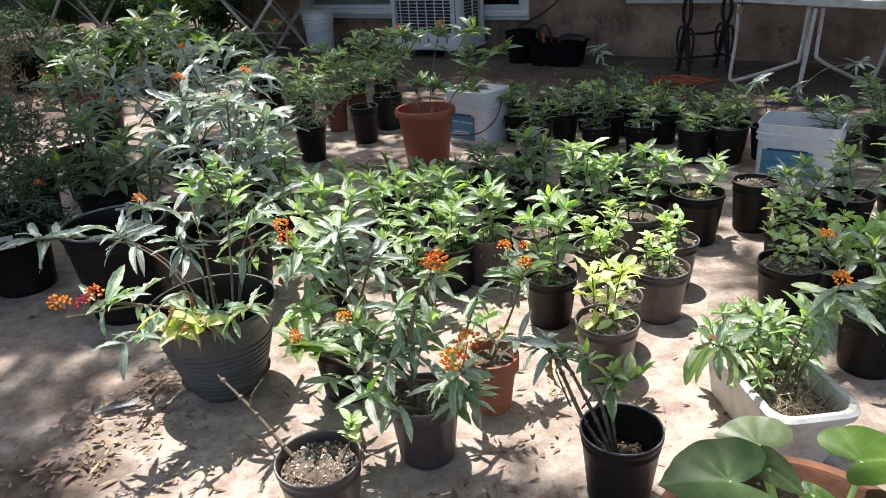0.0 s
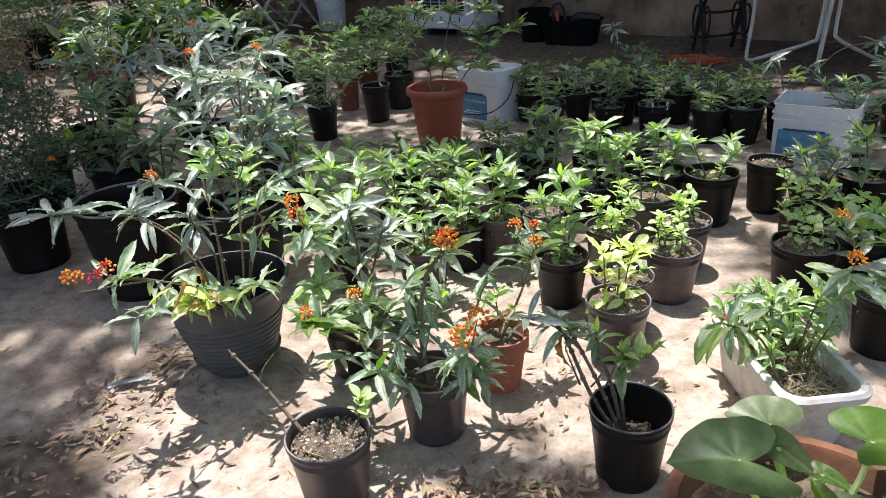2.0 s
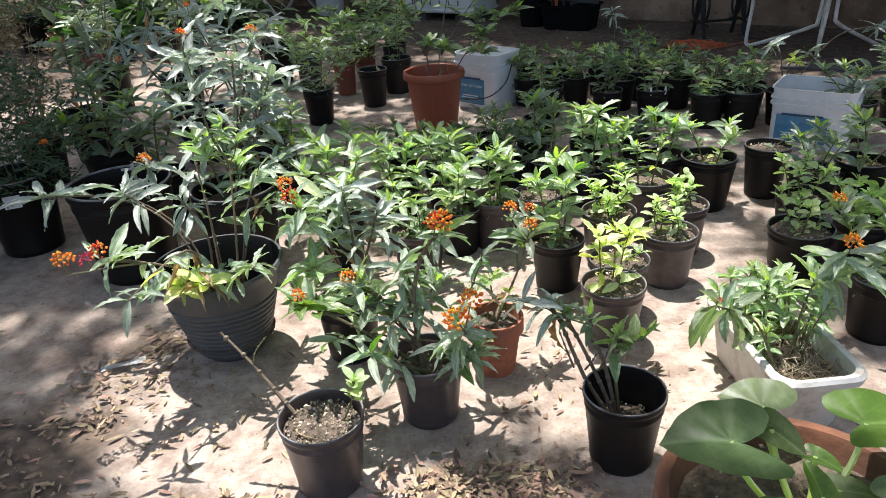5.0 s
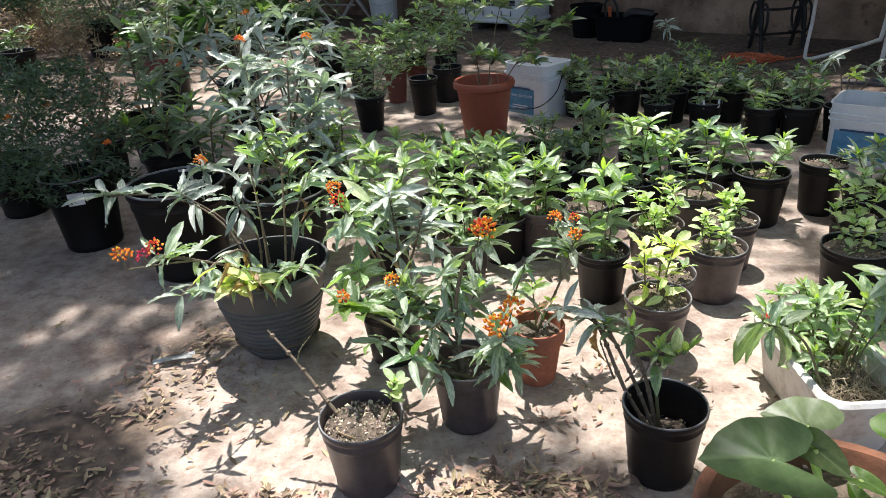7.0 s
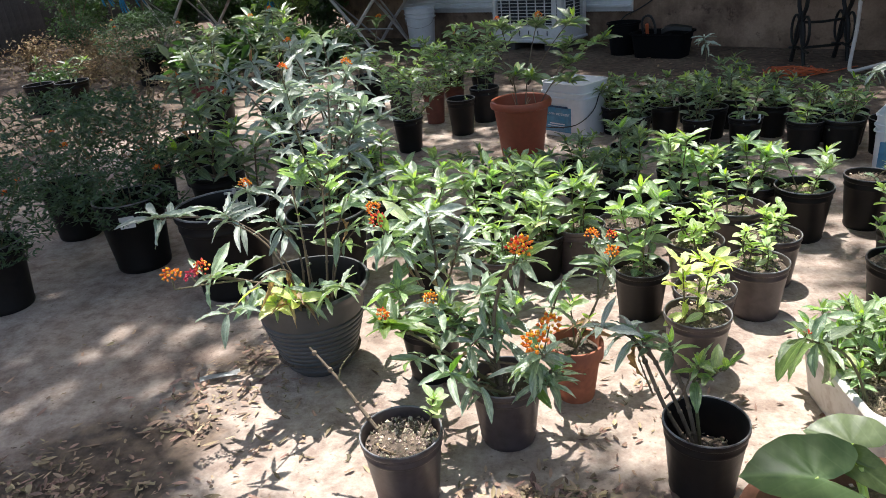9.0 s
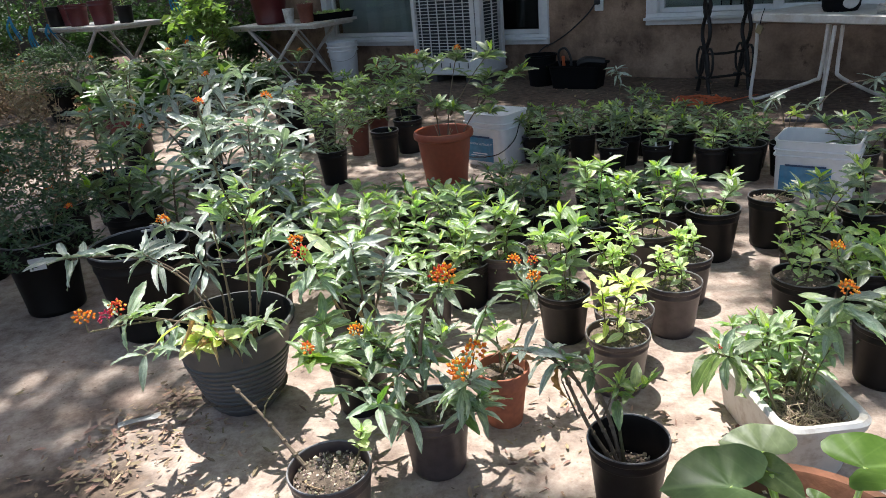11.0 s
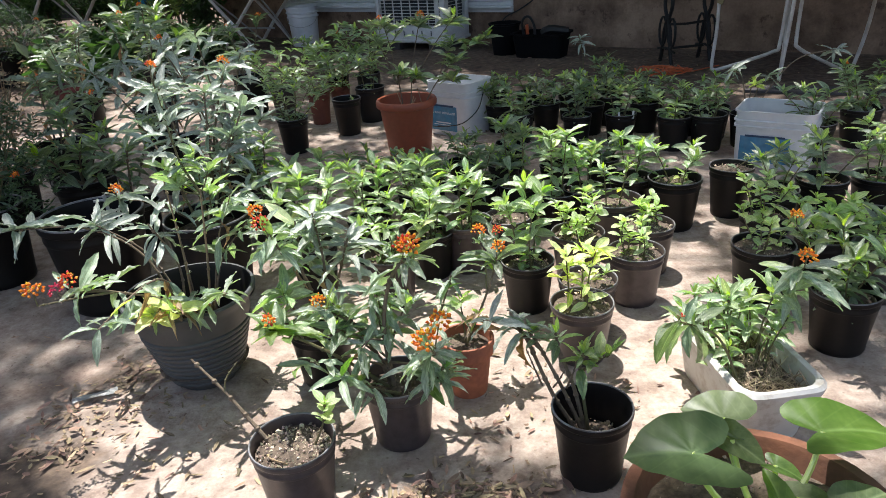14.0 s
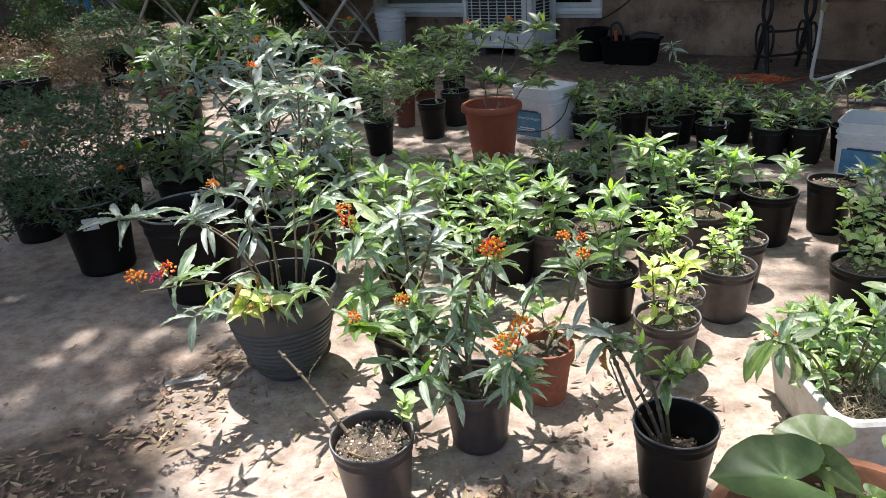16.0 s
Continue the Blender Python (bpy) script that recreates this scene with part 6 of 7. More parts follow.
for i in range(4):
    add_tube(bm, [(rnd.uniform(-0.1, 0.1), rnd.uniform(-0.1, 0.05), 0.2), (rnd.uniform(-0.1, 0.1), rnd.uniform(-0.1, 0.05), rnd.uniform(0.3, 0.36))], 0.003, 0.002, 5)
part("straw", bm, M_DRY, root)
fol.close()

# plants rising round the second bucket
young(1.80, 3.15, 0.19, 0.18, 0.36, 5, "black", "mid", 0.09, 221, "dull green milkweed in a black pot", joined=True, nodes=5, spread=1.1, group=G2)
LEGGY = (((1.51, 3.50, 0.36), "long", 0.11, 1), ((1.57, 3.30, 0.325), "yel", 0.07, 4), ((1.68, 3.30, 0.34), "long", 0.10, 1), ((1.79, 3.08, 0.24), "long", 0.10, 2), ((2.12, 3.60, 0.41), "long", 0.11, 1))
root = pot_thing("potted_milkweed", 1.60, 3.42, 0.17, 0.17, "black", "leggy milkweed arching over a white bucket", "potted plant", G2, 0.84, 0, grit=0)
fol = Foliage(root, True)
rnd = random.Random(222)
for tip, kd, lg, nd in LEGGY:
    e = Vector(tip) - Vector((1.60, 3.42, 0))
    grow_stem(root, fol, [(0, 0, 0.14), (e.x * 0.4, e.y * 0.3, 0.14 + (e.z - 0.14) * 0.9), (e.x * 0.8, e.y * 0.8, e.z * 1.02), e], rnd, 0.0035, 0.2, nd, lg, kd, "", 9, M_WOODY)
fol.close()
young(2.10, 3.3, 0.19, 0.19, 0.40, 8, "black", "mid", 0.09, 223, "dull green flowering milkweed in a black pot", joined=True, nodes=5, spread=1.1, group=G2, flower="dull")

# ---------- dark cluster of large pots ----------
BIG = "large black tubs"
root = pot_thing("tub", -1.122, 2.168, 0.335, 0.33, "tub", "large empty black plastic tub with a grey stake", "tub", BIG, 0.35, 0, grit=0)
part("stake", tube([(0.06, 0.02, 0.1), (0.05, 0.02, 0.38)], 0.006), M_GREYENAMEL, root)
part("stake", tube([(-0.02, 0.08, 0.34), (0.12, 0.10, 0.345)], 0.005), M_GREYENAMEL, root)


def tall_old(x, y, d, h, style, label, seed, stems, length=0.13, kind="old", joined=False):
    root = pot_thing("potted_milkweed", x, y, d, h, style, label, "potted plant", "tall milkweed in large tubs", 0.82, 0, grit=0)
    fol = Foliage(root, joined)
    rnd = random.Random(seed)
    for tx, ty, tz, nodes, fl in stems:
        b = Vector((0.12 * (tx - x) + rnd.uniform(-0.03, 0.03), 0.12 * (ty - y) + rnd.uniform(-0.03, 0.03), h * 0.82))
        e = Vector((tx - x, ty - y, tz))
        mid = b.lerp(e, 0.55) + Vector((0, 0, 0.03))
        grow_stem(root, fol, [b, mid, e], rnd, 0.0048, 0.74, nodes + 3, length * 0.88, kind, fl, 8, M_WOODY)
    fol.close()
    return root


tub = tall_old(-0.735, 2.15, 0.28, 0.30, "tub", "tall silvery milkweed with long leaves in a black tub", 301,
         ((-0.64, 2.30, 0.54, 6, ""), (-0.74, 2.40, 0.66, 8, ""), (-0.58, 2.20, 0.36, 4, ""), (-0.95, 2.02, 0.42, 4, "orange"), (-0.69, 2.50, 0.71, 7, "orange"),
          (-0.88, 2.36, 0.70, 8, ""), (-0.66, 2.44, 0.50, 5, ""), (-0.95, 2.30, 0.60, 7, ""), (-0.60, 2.36, 0.62, 7, "")), 0.15, "long")
fol = Foliage(tub, False)
rnd = random.Random(314)
for tx, ty, tz in ((-0.055, -0.01, 0.46), (0.035, -0.03, 0.40), (-0.02, 0.06, 0.50)):
    grow_stem(tub, fol, [(tx * 0.6, ty * 0.6, 0.25), (tx * 0.9, ty, tz * 0.8), (tx, ty, tz)], rnd, 0.003, 0.6, 4, 0.10, "new", "", 7)
fol.close()
tall_old(-0.84, 2.86, 0.25, 0.26, "tub", "tall flowering milkweed in a black tub", 302,
         ((-1.0, 2.80, 0.77, 8, "dull"), (-0.88, 2.86, 0.80, 8, ""), (-1.05, 3.0, 0.76, 8, ""), (-0.74, 2.95, 0.70, 7, ""), (-0.78, 2.75, 0.56, 6, ""), (-0.66, 2.8, 0.46, 5, "")), 0.15, "long")
tall_old(-1.45, 2.82, 0.255, 0.26, "tub", "dark leafy milkweed in a black tub", 303,
         ((-1.374, 2.70, 0.40, 5, ""), (-1.31, 2.80, 0.45, 6, ""), (-1.514, 2.90, 0.51, 6, ""), (-1.488, 2.60, 0.42, 5, ""), (-1.587, 2.60, 0.40, 5, ""), (-1.197, 2.60, 0.38, 5, ""), (-1.40, 3.0, 0.55, 6, "dull")), 0.135, "mid")
tall_old(-1.18, 2.62, 0.20, 0.20, "black", "dark leafy milkweed between the tubs", 315,
         ((-1.12, 2.55, 0.44, 5, ""), (-1.25, 2.6, 0.46, 5, ""), (-1.05, 2.68, 0.50, 6, "")), 0.13, "mid")
tall_old(-1.25, 3.35, 0.25, 0.26, "tub", "dark leafy milkweed in a black tub", 304,
         ((-1.15, 3.3, 0.58, 6, ""), (-1.584, 3.4, 0.60, 8, ""), (-1.516, 3.6, 0.62, 8, ""), (-1.20, 3.5, 0.68, 7, ""), (-1.05, 3.45, 0.56, 5, "")), 0.18, "long", True)
tall_old(-1.85, 3.45, 0.25, 0.26, "tub", "dark leafy milkweed in a black tub", 305,
         ((-1.829, 3.6, 0.58, 7, ""), (-1.851, 3.4, 0.58, 7, "dull"), (-1.70, 3.45, 0.50, 6, "")), 0.18, "old", True)
tall_old(-1.6, 4.1, 0.25, 0.28, "tub", "long-leaved milkweed in a black tub", 306,
         ((-1.5, 4.05, 0.72, 6, ""), (-1.75, 4.1, 0.78, 6, ""), (-1.62, 4.3, 0.80, 6, "dull"), (-1.4, 4.2, 0.66, 5, "")), 0.15, "old", True)
tall_old(-2.2, 4.5, 0.24, 0.28, "tub", "long-leaved milkweed in a black tub", 307,
         ((-2.1, 4.4, 0.66, 6, ""), (-2.35, 4.5, 0.74, 6, "dull"), (-2.2, 4.7, 0.70, 6, "")), 0.15, "old", True)
tall_old(-1.25, 5.0, 0.24, 0.26, "tub", "tall leafy milkweed in a shaded black tub", 308,
         ((-1.35, 5.0, 0.58, 6, "dull"), (-1.15, 5.1, 0.62, 6, "orange"), (-1.5, 5.1, 0.55, 6, "")), 0.14, "mid", True)
tall_old(-2.72, 5.4, 0.24, 0.22, "maroon", "strap-leaved plant in a maroon pot", 309,
         ((-2.6, 5.4, 0.44, 5, ""), (-2.85, 5.5, 0.46, 5, ""), (-2.7, 5.6, 0.5, 5, "")), 0.20, "long", True)
tall_old(-2.1, 5.6, 0.26, 0.28, "tub", "strap-leaved plant in a black tub", 316,
         ((-2.0, 5.5, 0.62, 7, ""), (-2.3, 5.6, 0.66, 7, "orange"), (-2.1, 5.8, 0.66, 7, "")), 0.20, "mid", True)
tall_old(-4.05, 5.65, 0.28, 0.28, "tub", "spreading plant in a black nursery pot", 310, ((-4.05, 5.65, 0.42, 5, ""), (-3.9, 5.7, 0.44, 5, "")), 0.12, "mid", True)
tall_old(-3.3, 6.8, 0.24, 0.24, "tub", "spiky plant in a black nursery pot", 311, ((-3.3, 6.8, 0.5, 6, ""), (-3.2, 6.9, 0.46, 6, "")), 0.16, "mid", True)
tall_old(-4.45, 5.75, 0.26, 0.26, "tub", "dry plant in a black nursery pot", 312, ((-4.4, 5.75, 0.46, 4, ""),), 0.1, "mid", True)
tall_old(-0.66, 2.62, 0.16, 0.16, "black", "green milkweed behind the drooping one", 313, ((-0.62, 2.6, 0.42, 5, ""), (-0.72, 2.66, 0.46, 5, "")), 0.10, "new")


# feathery plants in tubs
def feathery(x, y, d, h, tall, wide, seed, n, label, dry=False):
    root = pot_thing("feathery_plant", x, y, d, h, "tub", label, "potted plant", "feathery plants in tubs", 0.8, 0, grit=0)
    rnd = random.Random(seed)
    v, f = [], []
    for i in range(n):
        u = rnd.random()
        a = rnd.uniform(0, 6.283)
        q = wide * math.sqrt(rnd.random()) * (0.45 + 0.75 * math.sin(math.pi * min(1, u * 0.9 + 0.1)))
        c = Vector((q * math.cos(a), q * math.sin(a), h * 0.75 + u * (tall - h * 0.75)))
        for s in range(6):
            m = Matrix.Translation(c) @ Euler((rnd.uniform(-0.9, 0.9), rnd.uniform(-0.9, 0.9), rnd.uniform(0, 6.28))).to_matrix().to_4x4()
            ln, w = rnd.uniform(0.016, 0.040), rnd.uniform(0.0030, 0.0060)
            b = len(v)
            v += [tuple(m @ Vector(p)) for p in ((0, 0, 0), (w, ln * 0.45, 0.002), (0, ln, 0.004), (-w, ln * 0.45, 0.002))]
            f.append((b, b + 1, b + 2, b + 3))
    me = bpy.data.meshes.new("foliage")
    me.from_pydata(v, [], f)
    me.materials.append(M_DRY if dry else M_FEATHER)
    tagged(part("foliage", me, None, root), kind="stuff")
    for i in range(9):
        a = rnd.uniform(0, 6.28)
        part("stem", tube(smooth_path([(0.03 * math.cos(a), 0.03 * math.sin(a), h * 0.78), (wide * 0.4 * math.cos(a), wide * 0.4 * math.sin(a), tall * 0.6), (wide * 0.75 * math.cos(a), wide * 0.75 * math.sin(a), tall * rnd.uniform(0.8, 1.0))], 4), 0.003, 0.0015, 5), M_STEM if not dry else M_DRY, root)
    if not dry:
        for i in range(4):
            a, q = rnd.uniform(0, 6.28), wide * rnd.uniform(0.3, 0.9)
            tagged(part("umbel", FLOWERS["dull"][0], None, root, m=pose(q * math.cos(a), q * math.sin(a) - 0.03, rnd.uniform(tall * 0.4, tall * 0.95))), kind="stuff")
    return root


root = feathery(-1.63, 2.40, 0.27, 0.30, 0.70, 0.27, 401, 950, "feathery green marigold with orange blooms in a black tub")
part("tag", box((0.055, 0.002, 0.045), (0.06, -0.133, 0.235), pose(0, 0, 0, -8, 0, 25), bevel=0), M_PAPER, root, "white plastic plant tag")
feathery(-2.0, 2.05, 0.24, 0.26, 0.56, 0.26, 402, 800, "feathery green plant spilling over a black tub")
feathery(-2.15, 2.75, 0.24, 0.26, 0.66, 0.28, 403, 700, "feathery green plant in a black tub")
feathery(-1.93, 3.12, 0.2, 0.22, 0.76, 0.15, 404, 420, "dry brown seed plumes in a black tub", True)
feathery(-4.0, 6.9, 0.36, 0.34, 0.72, 0.42, 405, 1500, "dark feathery bush in a black tub")


# ---------- heart-leaved plant near the camera ----------
HEART = ((0, 1.0), (8, 0.93), (22, 0.86), (50, 0.82), (90, 0.84), (115, 0.92), (130, 0.96), (142, 0.84), (152, 0.60), (163, 0.32), (172, 0.17), (180, 0.10))


def heart_reach(deg, lop):
    """How far the margin of a heart-shaped leaf lies from its stalk, at an angle from the tip."""
    a = abs(deg)
    for (a0, r0), (a1, r1) in zip(HEART, HEART[1:]):
        if a <= a1:
            k = (a - a0) / (a1 - a0)
            k = k * k * (3 - 2 * k)
            return (r0 + (r1 - r0) * k) * (1 + lop * math.sin(radians(deg)))
    return HEART[-1][1]


def heart_leaf(width, length, cup, seed, tip=1.0):
    """A heart-shaped blade with its stalk at the origin and its tip along +y, a little cupped, with a wavy margin."""
    rnd = random.Random(seed)
    lop, ph = rnd.uniform(-0.08, 0.08), rnd.uniform(0, 6)
    bm = bmesh.new()
    rings, spokes = 8, 56
    made = [[bm.verts.new((0, 0, 0))]]
    for j in range(1, rings + 1):
        f = j / rings
        ring = []
        for k in range(spokes + 1):
            deg = -180 + 360 * k / spokes
            q = heart_reach(deg, lop) * f
            x, y = q * math.sin(radians(deg)), q * math.cos(radians(deg))
            y *= tip if y > 0 else 1.0
            z = cup * (0.16 * abs(x) + 0.10 * x * x) - 0.14 * max(0.0, y) ** 2 - 0.10 * min(0.0, y) ** 2
            z += 0.025 * f * f * math.sin(radians(deg) * 4 + ph) + 0.012 * f * math.sin(radians(deg) * 9 + 2 * ph)
            ring.append(bm.verts.new((x * width, y * length, z * length)))
        made.append(ring)
    for k in range(spokes):
        bm.faces.new((made[0][0], made[1][k], made[1][k + 1]))
        for j in range(1, rings):
            bm.faces.new((made[j][k], made[j + 1][k], made[j + 1][k + 1], made[j][k + 1]))
    return bm


HX, HY = 0.545, 0.815
root = pot_thing("heart_leaved_plant", HX, HY, 0.46, 0.20, "bowl", "glossy heart-leaved plant in a wide terracotta bowl", "potted plant", "", 0.8, 0, grit=160)


def big_leaf(x, y, z, heading, tilt, size, wide=1.0, roll=0.0, seed=0, tip=1.0):
    local = Vector((x - HX, y - HY, z))
    m = Matrix.Translation(local) @ Euler((0, 0, radians(heading - 90))).to_matrix().to_4x4() @ Euler((radians(tilt), 0, 0)).to_matrix().to_4x4() @ Euler((0, radians(roll), 0)).to_matrix().to_4x4()
    me = mesh_from("leaf", heart_leaf(size * wide, size, 0.9, seed, tip), M_LEAF_BIG)
    uv_layer(me, [(0.5 + 0.5 * v.co.x / (size * wide), 0.5 + 0.5 * v.co.y / (size * tip)) for v in me.vertices])
    part("leaf", me, None, root, m=m)
    part("leaf_stalk", tube(smooth_path([(local.x * 0.3 + 0.01, local.y * 0.3, 0.16), (local.x * 0.8, local.y * 0.8 - 0.01, 0.16 + (z - 0.16) * 0.6), local], 5), 0.006, 0.0045, 7), M_LEAF_YEL, root)


big_leaf(0.440, 0.875, 0.290, 172, 2, 0.112, 0.98, 0, 1)
big_leaf(0.672, 0.905, 0.290, 2, 2, 0.074, 1.05, 4, 4, 2.0)
big_leaf(0.535, 0.985, 0.268, 150, 6, 0.075, 1.0, 0, 2)
big_leaf(0.528, 0.925, 0.268, -48, -12, 0.045, 0.75, 28, 3, 1.4)
big_leaf(0.600, 0.905, 0.222, -35, -4, 0.032, 0.85, 0, 5, 1.6)
big_leaf(0.610, 0.835, 0.215, -15, 6, 0.045, 1.0, -8, 6, 1.4)
big_leaf(0.560, 0.800, 0.240, 95, 30, 0.062, 0.5, 12, 8)
big_leaf(0.480, 0.775, 0.215, 165, 0, 0.065, 0.8, 0, 7)
big_leaf(0.690, 0.800, 0.230, 20, 5, 0.055, 0.9, 0, 9)

# torn strip of paper on the concrete
bm = bmesh.new()
n = 9
vs = []
for i in range(n + 1):
    t = i / n
    w = 0.006 + 0.007 * math.sin(2.4 * t + 0.4)
    vs.append((bm.verts.new((t * 0.115, -w, 0.006 + 0.004 * math.sin(5 * t))), bm.verts.new((t * 0.115, w, 0.008 + 0.003 * math.sin(6 * t + 1)))))
for a, b in zip(vs, vs[1:]):
    bm.faces.new((a[0], b[0], b[1], a[1]))
bmesh.ops.solidify(bm, geom=bm.faces[:], thickness=0.0015)
whole("paper_strip", bm, M_PAPER, "torn strip of white paper on the concrete", "paper", pose(-0.985, 1.543, 0.007, 0, 0, 25))

# ---------- garden beyond the pots ----------


def leaf_cloud(name, centres, n, size, mat, seed, parent, flat=0.5):
    rnd = random.Random(seed)
    v, f = [], []
    for _ in range(n):
        cx, cy, cz, r = rnd.choice(centres)
        d = Vector((rnd.gauss(0, 1), rnd.gauss(0, 1), rnd.gauss(0, 0.8)))
        d = d.normalized() * r * rnd.random() ** 0.45
        m = Matrix.Translation((cx + d.x, cy + d.y, max(0.02, cz + d.z))) @ Euler((rnd.uniform(-1, 1), rnd.uniform(-1, 1), rnd.uniform(0, 6.28))).to_matrix().to_4x4()
        s = size * rnd.uniform(0.6, 1.3)
        b = len(v)
        v += [tuple(m @ Vector(p)) for p in ((0, 0, 0), (s * 0.24, s * 0.45, 0.08 * s), (0, s, -0.1 * s), (-s * 0.24, s * 0.45, 0.08 * s))]
        f.append((b, b + 1, b + 2, b + 3))
    me = bpy.data.meshes.new(name)
    me.from_pydata(v, [], f)
    me.materials.append(mat)
    return tagged(part(name, me, None, parent), kind="stuff")


def shrub(x, y, tall, wide, seed, mat, label, n=900, size=0.09, name="shrub"):
    rnd = random.Random(seed)
    root = thing(name, pose(x, y, 0), label, "shrub", "garden shrubs")
    centres = []
    for i in range(7):
        a = rnd.uniform(0, 6.28)
        q = wide * rnd.uniform(0.1, 0.6)
        tip = (q * math.cos(a), q * math.sin(a), tall * rnd.uniform(0.35, 0.85))
        centres.append((*tip, wide * rnd.uniform(0.3, 0.5)))
        part("branch", tube(smooth_path([(0, 0, 0), (tip[0] * 0.4, tip[1] * 0.4, tip[2] * 0.6), tip], 4), 0.012, 0.005, 6), M_WOODY, root)
    leaf_cloud("foliage", centres, n, size, mat, seed, root)
    return root


shrub(-2.95, 8.3, 1.5, 0.48, 501, M_TOMATO, "tall bright green tomato plant tied with twine", 560, 0.13, "tomato_plant")
shrub(-3.2, 9.6, 1.6, 0.8, 502, M_SHRUB, "dark green garden bush", 1400)
shrub(-4.2, 11.5, 1.8, 1.1, 503, M_SHRUB, "dark green garden bush", 1600)
shrub(-6.2, 12.2, 1.7, 1.1, 504, M_SHRUB, "dark green garden bush", 1600)
shrub(-2.4, 10.6, 1.5, 0.7, 505, M_SHRUB, "dark green garden bush by the house", 1200)
shrub(-4.9, 10.6, 0.9, 0.6, 506, M_FEATHER, "dark fine-leaved bush beneath the table", 1100, 0.06)
shrub(-6.6, 9.6, 1.2, 0.8, 507, M_FEATHER, "dark fine-leaved garden bush", 1200, 0.06)
shrub(-3.5, 7.5, 0.34, 0.4, 508, M_SHRUB, "low strappy garden plants", 700, 0.14, "low_plants")
shrub(-2.2, 7.4, 0.35, 0.35, 509, M_SHRUB, "low dark plants beside the path", 700, 0.12, "low_plants")
shrub(-5.2, 7.6, 0.32, 0.6, 510, M_DRY, "patch of dry brown weeds", 1800, 0.035, "dry_weeds")
shrub(-4.5, 7.0, 0.3, 0.4, 511, M_DRY, "patch of dry brown weeds", 1500, 0.035, "dry_weeds")
shrub(-3.7, 10.2, 0.8, 0.5, 512, M_SHRUB, "leafy weeds beneath the garden table", 900, 0.10)
shrub(-4.3, 10.3, 1.0, 0.7, 513, M_SHRUB, "dark bush behind the garden table", 1100, 0.10)
shrub(-6.2, 9.0, 0.7, 0.5, 514, M_FEATHER, "dark fine-leaved garden bush", 1300, 0.05)
shrub(-2.9, 9.3, 0.7, 0.5, 515, M_SHRUB, "leafy weeds by the house corner", 900, 0.10)
shrub(-3.1, 6.3, 0.35, 0.4, 516, M_SHRUB, "low broad-leaved garden plants", 500, 0.16, "low_plants")
shrub(-2.5, 6.5, 0.5, 0.35, 517, M_SHRUB, "low strappy garden plants", 500, 0.18, "low_plants")
shrub(-7.4, 11.0, 1.3, 0.9, 518, M_SHRUB, "dark garden bush near the fence", 1300, 0.10)
shrub(-8.5, 13.0, 1.4, 1.0, 519, M_SHRUB, "dark garden bush near the fence", 1300, 0.11)
for k, (x, y, tall, wide, mat, lab) in enumerate(((-4.6, 7.7, 0.35, 0.4, M_DRY, "dry brown weeds on the soil"), (-3.9, 7.6, 0.3, 0.35, M_SHRUB, "low green garden weeds"), (-5.8, 8.8, 0.4, 0.45, M_DRY, "dry brown weeds on the soil"),
                                                  (-4.9, 6.6, 0.22, 0.3, M_SHRUB, "low green garden weeds"), (-3.5, 6.5, 0.25, 0.3, M_DRY, "dry brown weeds on the soil"), (-6.4, 8.2, 0.4, 0.5, M_DRY, "dry brown weeds on the soil"))):
    shrub(x, y, tall, wide, 540 + k, mat, lab, 900, 0.045, "weeds")
for k, (x, y, tall, wide) in enumerate(((-5.1, 9.95, 0.7, 0.45), (-4.4, 9.9, 0.75, 0.45), (-3.75, 9.75, 0.6, 0.4), (-5.7, 10.2, 0.8, 0.5))):
    shrub(x, y, tall, wide, 560 + k, M_SHRUB, "dark green bush behind the garden table", 900, 0.08)
root = thing("lilac_tub", pose(-3.35, 8.35, 0), "small lilac plastic tub in the garden", "tub")
part("body", loft([(0.10, 0.08, 0.03, 0), (0.14, 0.11, 0.04, 0.16), (0.15, 0.12, 0.04, 0.17), (0.13, 0.10, 0.04, 0.165), (0.10, 0.08, 0.03, 0.05)]), M_PURPLE, root)
rnd = random.Random(640)
for x, y, hi, lo in ((-5.62, 9.0, 0.98, 0.66), (-5.42, 9.05, 0.85, 0.52), (-5.28, 9.2, 0.85, 0.62), (-3.2, 8.2, 1.15, 0.84), (-3.1, 8.22, 0.66, 0.50)):
    root = thing("garden_stake", pose(x, y, 0), "wooden garden stake wound with bright blue twine", "stake", "stakes with blue twine")
    part("stake", tube([(0, 0.03, 0), (0.01, 0.03, 0.7), (0, 0.03, 1.4)], 0.011, 0.008, 6), M_WOODY, root)
    for j in range(6):
        o = rnd.uniform(-0.05, 0.05)
        part("twine", tube(smooth_path([(0.01, 0.0, hi), (o, -0.02, hi - (hi - lo) * 0.4), (o * 1.6 + 0.03, 0.0, lo + rnd.uniform(0, 0.12))], 5), 0.011, 0.006, 5),
             M_BLUE, root, "bright blue twine end")

# weathered board fence closing the garden
root = thing("fence", pose(-7, 14.5, 0, 0, 0, 14), "grey weathered board fence at the end of the garden", "fence")
root["kind"] = "structure"
me = mesh_from("board", box((0.1505, 0.02, 1.8), (0, 0, 0.9), bevel=0.004), M_FENCE)
for k in range(110):
    part("board", me, None, root, m=pose(-8 + k * 0.15, 0, 0))
root = thing("side_fence", pose(-9.5, 4.0, 0, 0, 0, 84), "grey weathered board fence along the side of the yard", "fence")
root["kind"] = "structure"
for k in range(120):
    part("board", me, None, root, m=pose(-9 + k * 0.15, 0, 0))


